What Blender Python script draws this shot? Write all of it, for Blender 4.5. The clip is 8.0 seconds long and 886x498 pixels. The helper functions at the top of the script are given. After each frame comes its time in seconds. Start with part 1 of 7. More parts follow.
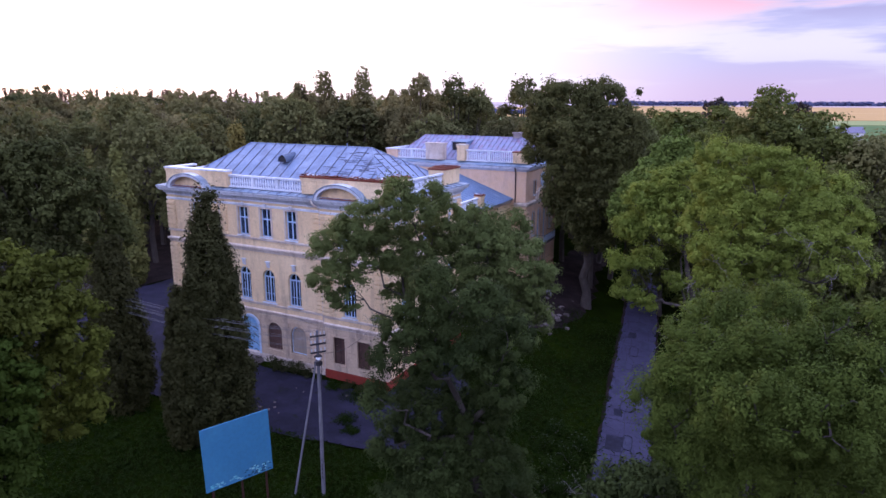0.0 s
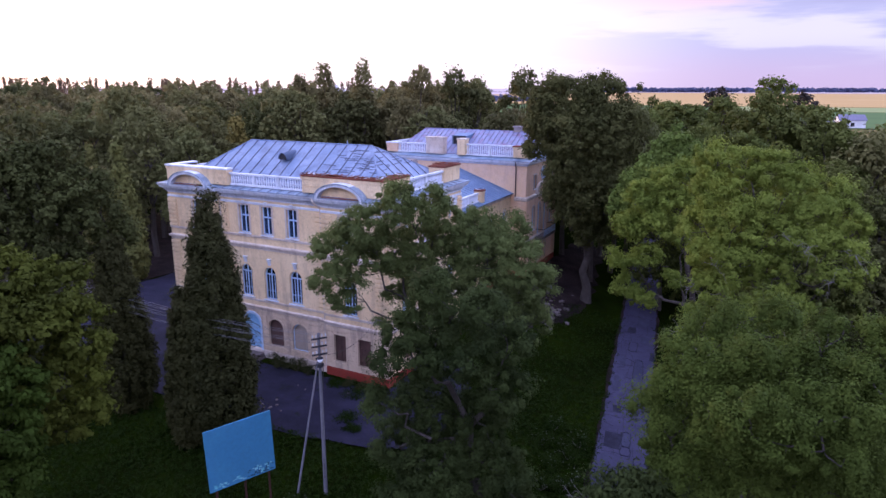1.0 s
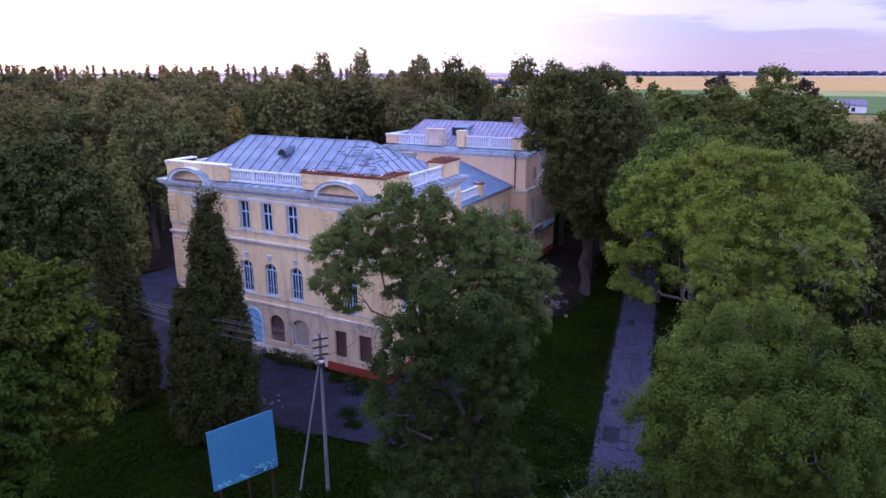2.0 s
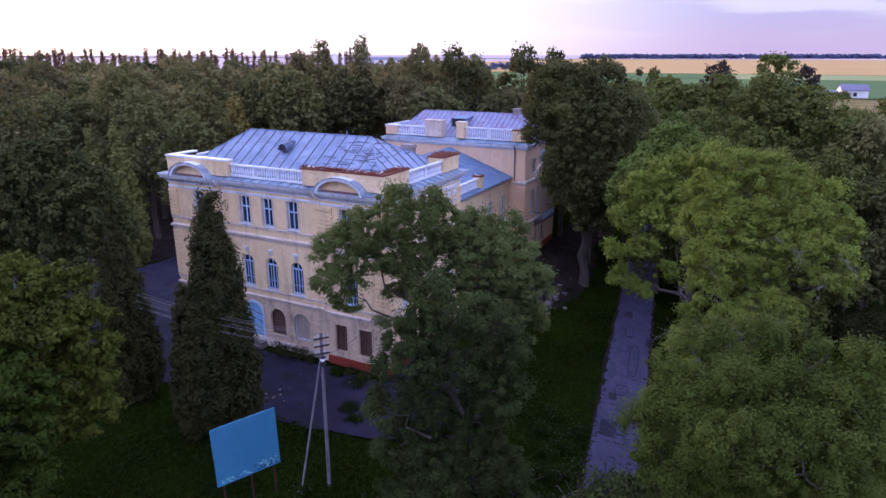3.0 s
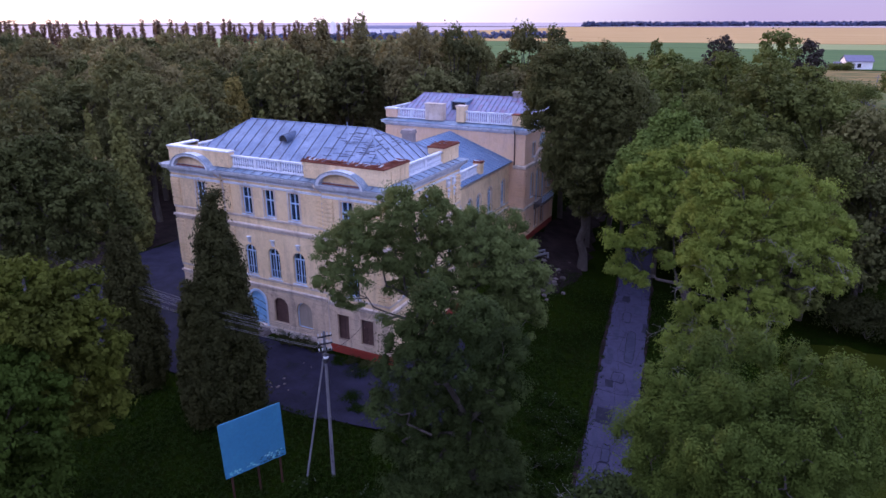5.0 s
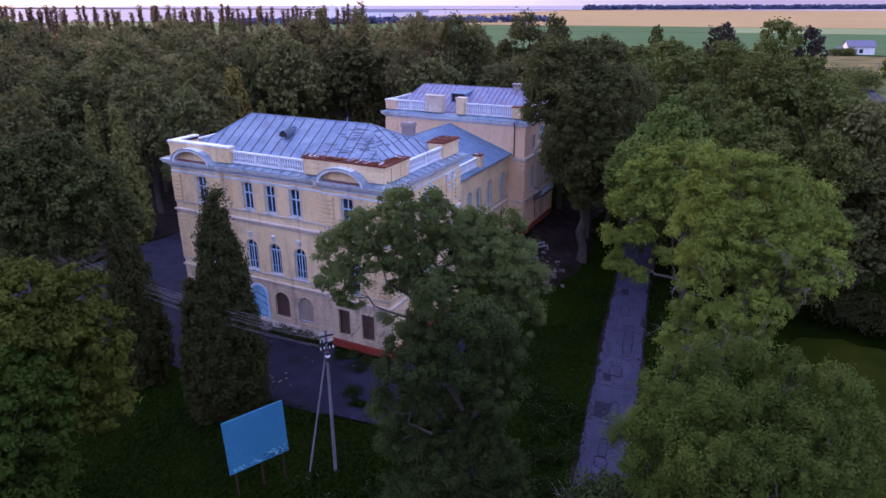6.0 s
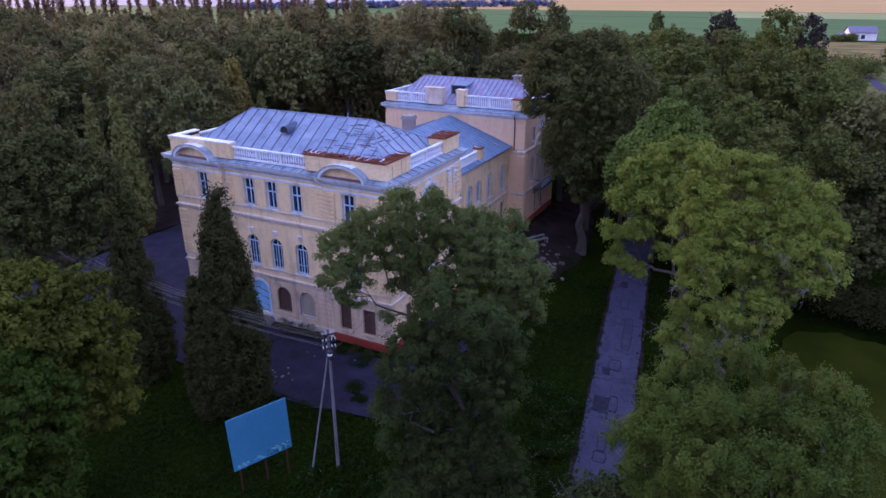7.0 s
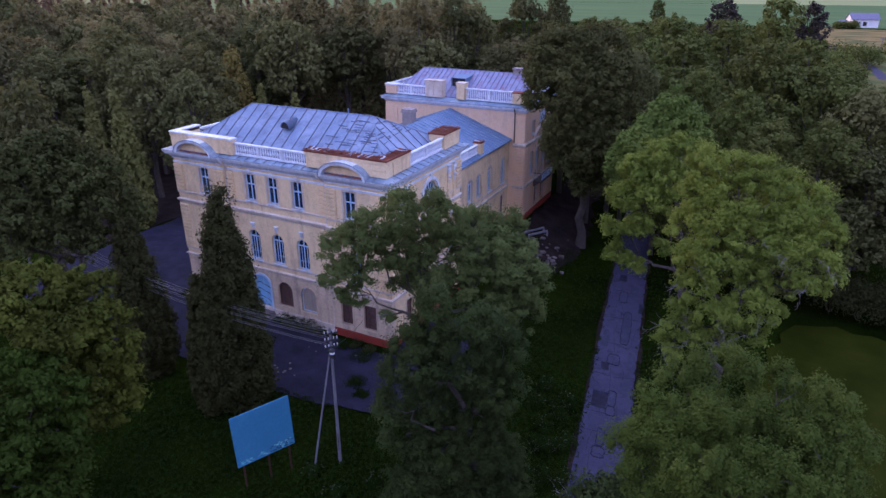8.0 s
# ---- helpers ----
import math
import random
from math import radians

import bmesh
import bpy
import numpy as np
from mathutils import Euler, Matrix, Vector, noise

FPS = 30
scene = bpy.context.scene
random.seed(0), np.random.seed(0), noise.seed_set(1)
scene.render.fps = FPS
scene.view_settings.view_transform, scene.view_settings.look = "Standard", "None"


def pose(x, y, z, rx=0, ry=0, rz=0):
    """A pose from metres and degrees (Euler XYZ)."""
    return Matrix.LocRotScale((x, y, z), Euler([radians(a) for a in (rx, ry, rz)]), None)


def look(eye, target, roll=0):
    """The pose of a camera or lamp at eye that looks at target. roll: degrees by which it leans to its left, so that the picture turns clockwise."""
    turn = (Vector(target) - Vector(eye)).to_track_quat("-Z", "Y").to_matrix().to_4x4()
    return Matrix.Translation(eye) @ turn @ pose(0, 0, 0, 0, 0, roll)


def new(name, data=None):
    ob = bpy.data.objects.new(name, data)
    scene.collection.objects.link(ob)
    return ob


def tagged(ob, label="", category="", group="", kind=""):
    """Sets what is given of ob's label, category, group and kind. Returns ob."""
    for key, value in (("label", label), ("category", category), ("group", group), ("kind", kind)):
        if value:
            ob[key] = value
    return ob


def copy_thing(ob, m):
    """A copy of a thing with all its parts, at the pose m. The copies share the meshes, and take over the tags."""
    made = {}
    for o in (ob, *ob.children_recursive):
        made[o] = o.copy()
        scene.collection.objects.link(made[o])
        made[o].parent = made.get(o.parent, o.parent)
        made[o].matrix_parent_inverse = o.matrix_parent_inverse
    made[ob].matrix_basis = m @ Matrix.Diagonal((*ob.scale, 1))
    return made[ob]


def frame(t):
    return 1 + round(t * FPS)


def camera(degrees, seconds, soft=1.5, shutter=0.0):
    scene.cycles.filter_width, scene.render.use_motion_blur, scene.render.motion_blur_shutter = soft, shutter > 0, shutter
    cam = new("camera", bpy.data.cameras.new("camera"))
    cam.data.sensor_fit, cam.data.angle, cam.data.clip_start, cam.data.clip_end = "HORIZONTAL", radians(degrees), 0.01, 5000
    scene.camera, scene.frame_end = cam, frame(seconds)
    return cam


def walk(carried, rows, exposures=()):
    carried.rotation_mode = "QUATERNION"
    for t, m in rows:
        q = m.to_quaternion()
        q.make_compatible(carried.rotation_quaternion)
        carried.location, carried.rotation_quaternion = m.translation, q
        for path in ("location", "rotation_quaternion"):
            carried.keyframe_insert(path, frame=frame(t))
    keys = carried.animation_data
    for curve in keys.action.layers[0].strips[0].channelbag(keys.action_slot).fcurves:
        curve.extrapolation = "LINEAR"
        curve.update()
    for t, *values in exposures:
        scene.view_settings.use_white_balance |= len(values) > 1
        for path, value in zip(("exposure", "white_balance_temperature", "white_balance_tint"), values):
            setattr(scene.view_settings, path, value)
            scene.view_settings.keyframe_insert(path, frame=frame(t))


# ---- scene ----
cam = camera(68.5, 8.0, soft=1.5)
PATH = [
    (0, (-0.004, 0.134, 20.731), (-0.887, 1.871, 20.282), 0.2),
    (0.5, (0.034, 0.132, 21.124), (-0.849, 1.865, 20.66), 0.1),
    (1, (0.032, 0.136, 21.559), (-0.849, 1.864, 21.072), 0.1),
    (1.5, (0.018, 0.139, 21.957), (-0.86, 1.863, 21.449), 0.0),
    (3, (0.094, 0.052, 23.37), (-0.774, 1.758, 22.79), 0.0),
    (3.5, (0.111, 0.008, 23.755), (-0.754, 1.709, 23.155), -0.0),
    (4, (0.152, -0.033, 24.207), (-0.71, 1.66, 23.585), -0.1),
    (4.5, (0.158, -0.043, 24.619), (-0.701, 1.644, 23.975), -0.1),
    (6, (0.171, -0.114, 25.964), (-0.677, 1.553, 25.254), -0.1),
    (6.5, (0.134, -0.125, 26.362), (-0.709, 1.535, 25.632), -0.1),
    (7, (0.078, -0.137, 26.789), (-0.761, 1.516, 26.038), -0.1),
    (7.5, (0.05, -0.144, 27.179), (-0.784, 1.503, 26.41), -0.1),
    (8, (0.015, -0.157, 27.546), (-0.816, 1.483, 26.758), -0.1),
]
walk(cam, [(t, look(eye, target, roll)) for t, eye, target, roll in PATH],
     exposures=[(0.0, 0.29, 6040, 17), (4.0, 0.11, 5870, 19), (8.0, -0.07, 5700, 20)])

# ---------------------------------------------------------------- light
SUN_AZ = radians(62)        # sunset, to the left of and behind the mansion (from +y towards -x)
SUN_EL = radians(7)

world = bpy.data.worlds.new("dusk_sky")
scene.world = world
world.use_nodes = True
wn, wl = world.node_tree.nodes, world.node_tree.links
wn.clear()
w_out = wn.new("ShaderNodeOutputWorld")
w_bg = wn.new("ShaderNodeBackground")
w_sky = wn.new("ShaderNodeTexSky")
w_sky.sky_type, w_sky.sun_disc = "NISHITA", False
w_sky.sun_elevation, w_sky.sun_rotation = SUN_EL, -SUN_AZ
w_sky.altitude, w_sky.air_density, w_sky.dust_density = 200, 1.2, 2.0
w_geo = wn.new("ShaderNodeTexCoord")
w_sep = wn.new("ShaderNodeSeparateXYZ")
wl.new(w_geo.outputs["Generated"], w_sep.inputs[0])


def w_math(op, a, b=None, clamp=False):
    n = wn.new("ShaderNodeMath")
    n.operation, n.use_clamp = op, clamp
    for i, v in enumerate((a, b)):
        if v is None:
            continue
        if isinstance(v, (int, float)):
            n.inputs[i].default_value = v
        else:
            wl.new(v, n.inputs[i])
    return n.outputs[0]


def w_mix(fac, a, b, blend="MIX"):
    n = wn.new("ShaderNodeMix")
    n.data_type, n.blend_type = "RGBA", blend
    for sock, v in ((n.inputs[0], fac), (n.inputs[6], a), (n.inputs[7], b)):
        if isinstance(v, (int, float)):
            sock.default_value = v
        elif isinstance(v, tuple):
            sock.default_value = (*v, 1)
        else:
            wl.new(v, sock)
    return n.outputs[2]


# closeness to the sunset's direction, 0 to 1
w_dot = wn.new("ShaderNodeVectorMath")
w_dot.operation = "DOT_PRODUCT"
wl.new(w_geo.outputs["Generated"], w_dot.inputs[0])
w_dot.inputs[1].default_value = (-math.sin(SUN_AZ), math.cos(SUN_AZ), 0.12)
w_near = wn.new("ShaderNodeMapRange")
w_near.interpolation_type = "SMOOTHSTEP"
w_near.inputs[1].default_value, w_near.inputs[2].default_value = 0.49, 1.0
wl.new(w_dot.outputs["Value"], w_near.inputs[0])
# thin high cloud, drawn out along the horizon
w_map = wn.new("ShaderNodeMapping")
w_map.inputs["Scale"].default_value = (2.0, 2.0, 15.0)
wl.new(w_geo.outputs["Generated"], w_map.inputs[0])
w_noise = wn.new("ShaderNodeTexNoise")
w_noise.inputs["Scale"].default_value, w_noise.inputs["Detail"].default_value = 1.6, 5
w_noise.inputs["Roughness"].default_value = 0.55
wl.new(w_map.outputs[0], w_noise.inputs["Vector"])
w_cloud = wn.new("ShaderNodeMapRange")
w_cloud.interpolation_type = "SMOOTHSTEP"
w_cloud.inputs[1].default_value, w_cloud.inputs[2].default_value = 0.48, 0.62
wl.new(w_noise.outputs["Fac"], w_cloud.inputs[0])
w_high = wn.new("ShaderNodeMapRange")
w_high.interpolation_type = "SMOOTHSTEP"
w_high.inputs[1].default_value, w_high.inputs[2].default_value = 0.0, 0.07
wl.new(w_sep.outputs[2], w_high.inputs[0])
haze = w_mix(w_high.outputs[0], (0.68, 0.54, 0.79), (0.55, 0.55, 0.86))
w_blue = wn.new("ShaderNodeMapRange")
w_blue.interpolation_type = "SMOOTHSTEP"
w_blue.inputs[1].default_value, w_blue.inputs[2].default_value = 0.53, 0.42
wl.new(w_noise.outputs["Fac"], w_blue.inputs[0])
w_puff = wn.new("ShaderNodeMapRange")
w_puff.interpolation_type = "SMOOTHSTEP"
w_puff.inputs[1].default_value, w_puff.inputs[2].default_value = 0.085, 0.14
wl.new(w_sep.outputs[2], w_puff.inputs[0])
haze = w_mix(w_math("MULTIPLY", w_cloud.outputs[0], w_high.outputs[0]), haze, (0.84, 0.80, 0.95))
haze = w_mix(w_math("MULTIPLY", w_cloud.outputs[0], w_puff.outputs[0]), haze, (0.98, 0.50, 0.66))
haze = w_mix(w_math("MULTIPLY", w_blue.outputs[0], w_puff.outputs[0]), haze, (0.36, 0.31, 0.58))
# the cloud dome: brightest a third of the way up, duller overhead
w_dome = wn.new("ShaderNodeValToRGB")
w_dome.color_ramp.interpolation = "EASE"
e = w_dome.color_ramp.elements
e[0].position, e[0].color = 0.13, (0, 0, 0, 1)
e[1].position, e[1].color = 0.42, (1, 1, 1, 1)
wl.new(w_sep.outputs[2], w_dome.inputs[0])
w_zen = wn.new("ShaderNodeMapRange")
w_zen.interpolation_type = "SMOOTHSTEP"
w_zen.inputs[1].default_value, w_zen.inputs[2].default_value = 0.45, 0.95
wl.new(w_sep.outputs[2], w_zen.inputs[0])
dome = w_mix(w_zen.outputs[0], (1.98, 2.05, 3.02), (1.45, 1.55, 2.50))
haze = w_mix(w_dome.outputs[0], haze, dome)
glow = w_mix(w_near.outputs[0], haze, (1.62, 1.44, 1.46))
nish = w_mix(1.0, w_sky.outputs[0], (0.08, 0.08, 0.08), "MULTIPLY")
wl.new(w_mix(0.82, nish, glow), w_bg.inputs["Color"])
w_bg.inputs["Strength"].default_value = 1.0
wl.new(w_bg.outputs[0], w_out.inputs[0])

sun = new("sun", bpy.data.lights.new("sun", "SUN"))
sun.data.energy, sun.data.angle, sun.data.color = 3.4, radians(12), (1.0, 0.62, 0.42)
sun.matrix_world = look((-80 * math.sin(SUN_AZ), 80 * math.cos(SUN_AZ), 80 * math.tan(SUN_EL)), (0, 0, 0))

# ---------------------------------------------------------------- materials
def material(name, base, rough=0.7, metal=0.0, spec=0.4):
    m = bpy.data.materials.new(name)
    m.use_nodes = True
    b = m.node_tree.nodes["Principled BSDF"]
    b.inputs["Base Color"].default_value = (*base, 1)
    b.inputs["Roughness"].default_value = rough
    b.inputs["Metallic"].default_value = metal
    b.inputs["Specular IOR Level"].default_value = spec
    return m, m.node_tree.nodes, m.node_tree.links, b


def noise_fac(n, l, scale, lo, hi, detail=5, rough=0.6, stretch=(1, 1, 1), coord="Object"):
    tc = n.new("ShaderNodeTexCoord")
    mp = n.new("ShaderNodeMapping")
    mp.inputs["Scale"].default_value = stretch
    tx = n.new("ShaderNodeTexNoise")
    tx.inputs["Scale"].default_value, tx.inputs["Detail"].default_value, tx.inputs["Roughness"].default_value = scale, detail, rough
    mr = n.new("ShaderNodeMapRange")
    mr.inputs[1].default_value, mr.inputs[2].default_value = lo, hi
    l.new(tc.outputs[coord], mp.inputs[0])
    l.new(mp.outputs[0], tx.inputs["Vector"])
    l.new(tx.outputs["Fac"], mr.inputs[0])
    return mr.outputs[0]


def mix_rgb(n, l, fac, a, b, blend="MIX"):
    m = n.new("ShaderNodeMix")
    m.data_type, m.blend_type = "RGBA", blend
    for sock, v in ((m.inputs[0], fac), (m.inputs[6], a), (m.inputs[7], b)):
        if isinstance(v, (int, float)):
            sock.default_value = v
        elif isinstance(v, tuple):
            sock.default_value = (*v, 1)
        else:
            l.new(v, sock)
    return m.outputs[2]


def bump(n, l, b, height, strength=0.3, dist=0.02):
    bp = n.new("ShaderNodeBump")
    bp.inputs["Strength"].default_value, bp.inputs["Distance"].default_value = strength, dist
    l.new(height, bp.inputs["Height"])
    l.new(bp.outputs[0], b.inputs["Normal"])


def worn(name, base, dark, light=None, rough=0.75, metal=0.0, big=0.5, fine=9.0, streak=True, amount=0.6, relief=0.25, grime=0.0, chips=0.0):
    """Painted or plastered surface: blotches, fine grain and rain streaks."""
    m, n, l, b = material(name, base, rough, metal, 0.2 if rough > 0.7 else 0.35)
    blot = noise_fac(n, l, big, 0.42, 0.72)
    grain = noise_fac(n, l, fine, 0.35, 0.75)
    col = mix_rgb(n, l, blot, base, light or tuple(min(1, c * 1.12) for c in base))
    g = n.new("ShaderNodeMath")
    g.operation = "MULTIPLY"
    l.new(grain, g.inputs[0])
    g.inputs[1].default_value = 0.35
    col = mix_rgb(n, l, g.outputs[0], col, dark)
    if streak:
        st = noise_fac(n, l, 1.6, 0.52, 0.78, stretch=(1, 1, 0.12))
        s = n.new("ShaderNodeMath")
        s.operation = "MULTIPLY"
        l.new(st, s.inputs[0])
        s.inputs[1].default_value = amount
        col = mix_rgb(n, l, s.outputs[0], col, dark)
    if grime:
        dirt = noise_fac(n, l, 0.9, 0.50, 0.66, 6, 0.7, stretch=(1, 1, 0.7))
        d = n.new("ShaderNodeMath")
        d.operation = "MULTIPLY"
        l.new(dirt, d.inputs[0])
        d.inputs[1].default_value = grime
        col = mix_rgb(n, l, d.outputs[0], col, dark)
    if chips:
        for size, lo, hi, tint in ((2.6, 0.60, 0.64, light or base), (5.5, 0.61, 0.66, dark)):
            spot = noise_fac(n, l, size, lo, hi, 7, 0.68, stretch=(1, 1, 1.6))
            d = n.new("ShaderNodeMath")
            d.operation = "MULTIPLY"
            l.new(spot, d.inputs[0])
            d.inputs[1].default_value = chips
            col = mix_rgb(n, l, d.outputs[0], col, tint)
    l.new(col, b.inputs["Base Color"])
    bump(n, l, b, grain, relief)
    return m


def foliage(name, dark, light, warm, size=0.35, through_light=0.3, vary=0.0):
    m, n, l, b = material(name, dark, 0.7, 0, 0.06)
    geo = n.new("ShaderNodeNewGeometry")
    patch = noise_fac(n, l, size, 0.35, 0.68, 3)
    ob = n.new("ShaderNodeObjectInfo")
    g = n.new("ShaderNodeMath")
    g.operation = "MULTIPLY_ADD"
    l.new(geo.outputs["Random Per Island"], g.inputs[0])
    g.inputs[1].default_value, g.inputs[2].default_value = 0.30, 0.22
    col = mix_rgb(n, l, g.outputs[0], dark, light)
    col = mix_rgb(n, l, patch, col, light)
    f = n.new("ShaderNodeMath")
    f.operation = "MULTIPLY"
    l.new(ob.outputs["Random"], f.inputs[0])
    f.inputs[1].default_value = 0.45
    col = mix_rgb(n, l, f.outputs[0], col, warm)
    tone = n.new("ShaderNodeMath")
    tone.operation = "MULTIPLY"
    tone.inputs[1].default_value = 7.31
    l.new(ob.outputs["Random"], tone.inputs[0])
    fr = n.new("ShaderNodeMath")
    fr.operation = "FRACT"
    l.new(tone.outputs[0], fr.inputs[0])
    hs = n.new("ShaderNodeHueSaturation")
    mr = n.new("ShaderNodeMapRange")
    mr.inputs[3].default_value, mr.inputs[4].default_value = 1 - vary, 1 + vary
    l.new(fr.outputs[0], mr.inputs[0])
    l.new(mr.outputs[0], hs.inputs["Value"])
    l.new(col, hs.inputs["Color"])
    col = hs.outputs[0]
    l.new(col, b.inputs["Base Color"])
    tr = n.new("ShaderNodeBsdfTranslucent")
    l.new(mix_rgb(n, l, 0.5, col, light), tr.inputs["Color"])
    mx = n.new("ShaderNodeMixShader")
    mx.inputs[0].default_value = through_light
    l.new(b.outputs[0], mx.inputs[1])
    l.new(tr.outputs[0], mx.inputs[2])
    l.new(mx.outputs[0], n["Material Output"].inputs[0])
    return m


PLASTER = worn("cream_plaster", (0.80, 0.61, 0.37), (0.33, 0.25, 0.19), (0.86, 0.69, 0.45), 0.85, amount=0.6, big=0.3, grime=0.36, chips=0.55)
# ground storey: dirt, and the trees' shade put into a darker coat
PLASTER_BASE = worn("dirty_shaded_ground_storey_plaster", (0.62, 0.49, 0.36), (0.24, 0.19, 0.17), (0.70, 0.56, 0.42), 0.88, amount=0.8, big=0.4, grime=0.6, chips=0.6)
PLASTER_REAR = worn("peach_plaster", (0.75, 0.52, 0.34), (0.42, 0.28, 0.22), (0.78, 0.57, 0.43), 0.85, amount=0.4, grime=0.22, chips=0.4)
TRIM = worn("whitewashed_trim", (0.68, 0.73, 0.84), (0.27, 0.29, 0.36), (0.80, 0.83, 0.88), 0.7, amount=0.7, grime=0.45, chips=0.7)
STUCCO = worn("grey_cream_stucco", (0.60, 0.50, 0.42), (0.24, 0.19, 0.17), (0.72, 0.66, 0.62), 0.85, amount=0.6, grime=0.45, chips=0.6)
PLINTH = worn("red_plinth_paint", (0.24, 0.035, 0.025), (0.10, 0.04, 0.035), (0.29, 0.045, 0.03), 0.8, amount=0.5)
ZINC = worn("weathered_roof_sheet", (0.175, 0.24, 0.375), (0.095, 0.115, 0.185), (0.265, 0.33, 0.47), 0.5, 0.25, big=0.5, fine=6, amount=0.7, grime=0.55, chips=0.5, relief=0.06)
ZINC_REAR = worn("rust_streaked_roof_sheet", (0.19, 0.23, 0.38), (0.21, 0.10, 0.15), (0.27, 0.31, 0.46), 0.5, 0.2, big=0.5, fine=5, amount=0.95, grime=0.6, relief=0.06)
ZINC_BLUE = worn("blue_grey_roof_sheet", (0.105, 0.185, 0.33), (0.065, 0.095, 0.16), (0.155, 0.245, 0.40), 0.5, 0.2, big=0.35, fine=4, amount=0.35, relief=0.06)
LAP = worn("tarred_lap", (0.055, 0.065, 0.105), (0.035, 0.035, 0.05), None, 0.7, streak=False)
SEAM = worn("dark_seam", (0.13, 0.14, 0.18), (0.08, 0.07, 0.07), None, 0.5, 0.3, streak=False)
FLASH = worn("cornice_flashing", (0.19, 0.27, 0.39), (0.09, 0.12, 0.16), (0.42, 0.50, 0.62), 0.5, 0.2, big=0.9, amount=0.5, grime=0.5, chips=0.6)
RUST = worn("peeling_rusty_sheet", (0.19, 0.052, 0.032), (0.07, 0.03, 0.03), (0.26, 0.10, 0.07), 0.8, 0.1, big=1.8, fine=6, amount=0.3, relief=0.6)
FRAME = worn("pale_blue_window_paint", (0.46, 0.62, 0.84), (0.24, 0.31, 0.42), None, 0.6, fine=14, amount=0.3)
DOORPAINT = worn("light_blue_door_paint", (0.22, 0.48, 0.80), (0.10, 0.20, 0.34), (0.34, 0.58, 0.84), 0.6, big=1.2, amount=0.3)
BOARDING = worn("brown_boarding", (0.10, 0.058, 0.052), (0.04, 0.028, 0.028), (0.14, 0.08, 0.07), 0.8, big=1.5)
INFILL = worn("grey_brick_infill", (0.34, 0.29, 0.25), (0.18, 0.15, 0.13), None, 0.9, big=1.2)
TAR = worn("tar_patch", (0.011, 0.011, 0.024), (0.005, 0.005, 0.010), (0.024, 0.024, 0.045), 0.8, big=1.6, streak=False)
MORTAR = worn("patched_concrete", (0.034, 0.035, 0.066), (0.015, 0.015, 0.03), (0.052, 0.054, 0.094), 0.9, big=1.3, streak=False)
IRON = worn("dark_iron", (0.05, 0.05, 0.06), (0.03, 0.025, 0.025), None, 0.6, 0.6, streak=False)
CONCRETE = worn("pole_concrete", (0.15, 0.15, 0.18), (0.08, 0.08, 0.10), (0.21, 0.21, 0.24), 0.85, big=1.0, amount=0.4)
BRICKWORK = worn("chimney_brick", (0.27, 0.24, 0.25), (0.13, 0.11, 0.11), (0.36, 0.32, 0.32), 0.9, big=1.4)
BARK = worn("grey_bark", (0.065, 0.056, 0.052), (0.03, 0.026, 0.024), (0.10, 0.088, 0.085), 0.95, big=1.5, fine=12, relief=0.8)
TWIG = worn("bleached_twig", (0.17, 0.155, 0.15), (0.09, 0.085, 0.08), None, 0.9, streak=False)
BOARD_FACE = worn("teal_billboard_sheet", (0.042, 0.185, 0.335), (0.035, 0.11, 0.17), (0.055, 0.225, 0.38), 0.5, big=0.6, fine=5, amount=0.15, relief=0.05)
BOARD_DIRT = worn("flaking_paper", (0.16, 0.50, 0.58), (0.04, 0.08, 0.10), (0.40, 0.62, 0.66), 0.8, big=3, fine=12)
BOARD_GRIME = worn("mildewed_sheet", (0.026, 0.085, 0.14), (0.02, 0.04, 0.05), (0.035, 0.12, 0.20), 0.8, big=2, fine=10)
BOARD_LEG = worn("rusty_post_paint", (0.045, 0.018, 0.014), (0.025, 0.014, 0.012), None, 0.8)
PORCELAIN, *_ = material("white_porcelain", (0.46, 0.48, 0.52), 0.3)
LAMPGLASS, *_ = material("lamp_bowl_glass", (0.80, 0.84, 0.92), 0.12)
WIRE_MAT, *_ = material("aluminium_wire", (0.20, 0.20, 0.22), 0.6, 0.4)
FAR_WHITE = worn("whitewashed_wall", (0.74, 0.74, 0.80), (0.50, 0.48, 0.50), None, 0.8, big=0.2, fine=1)
FAR_ROOF = worn("slate_sheet_roof", (0.17, 0.165, 0.24), (0.11, 0.105, 0.14), None, 0.85, big=0.2, fine=1)
RUBBLE = worn("dusty_rubble", (0.13, 0.11, 0.11), (0.06, 0.05, 0.05), None, 0.9, streak=False)
# near-black paint for the lack of light in rooms and openings
DARK, *_ = material("painted_unlit_dark", (0.03, 0.03, 0.035), 0.9)

GLASS, gn, gl, gb = material("old_sky_tinted_glass", (0.75, 0.82, 0.9), 0.06, 0, 0.5)
gb.inputs["Transmission Weight"].default_value = 0.6
# blue base colour stands in for the sky's reflection in the panes
gb.inputs["Base Color"].default_value = (0.05, 0.09, 0.18, 1)
bump(gn, gl, gb, noise_fac(gn, gl, 1.3, 0.2, 0.8, 2), 0.10, 0.02)

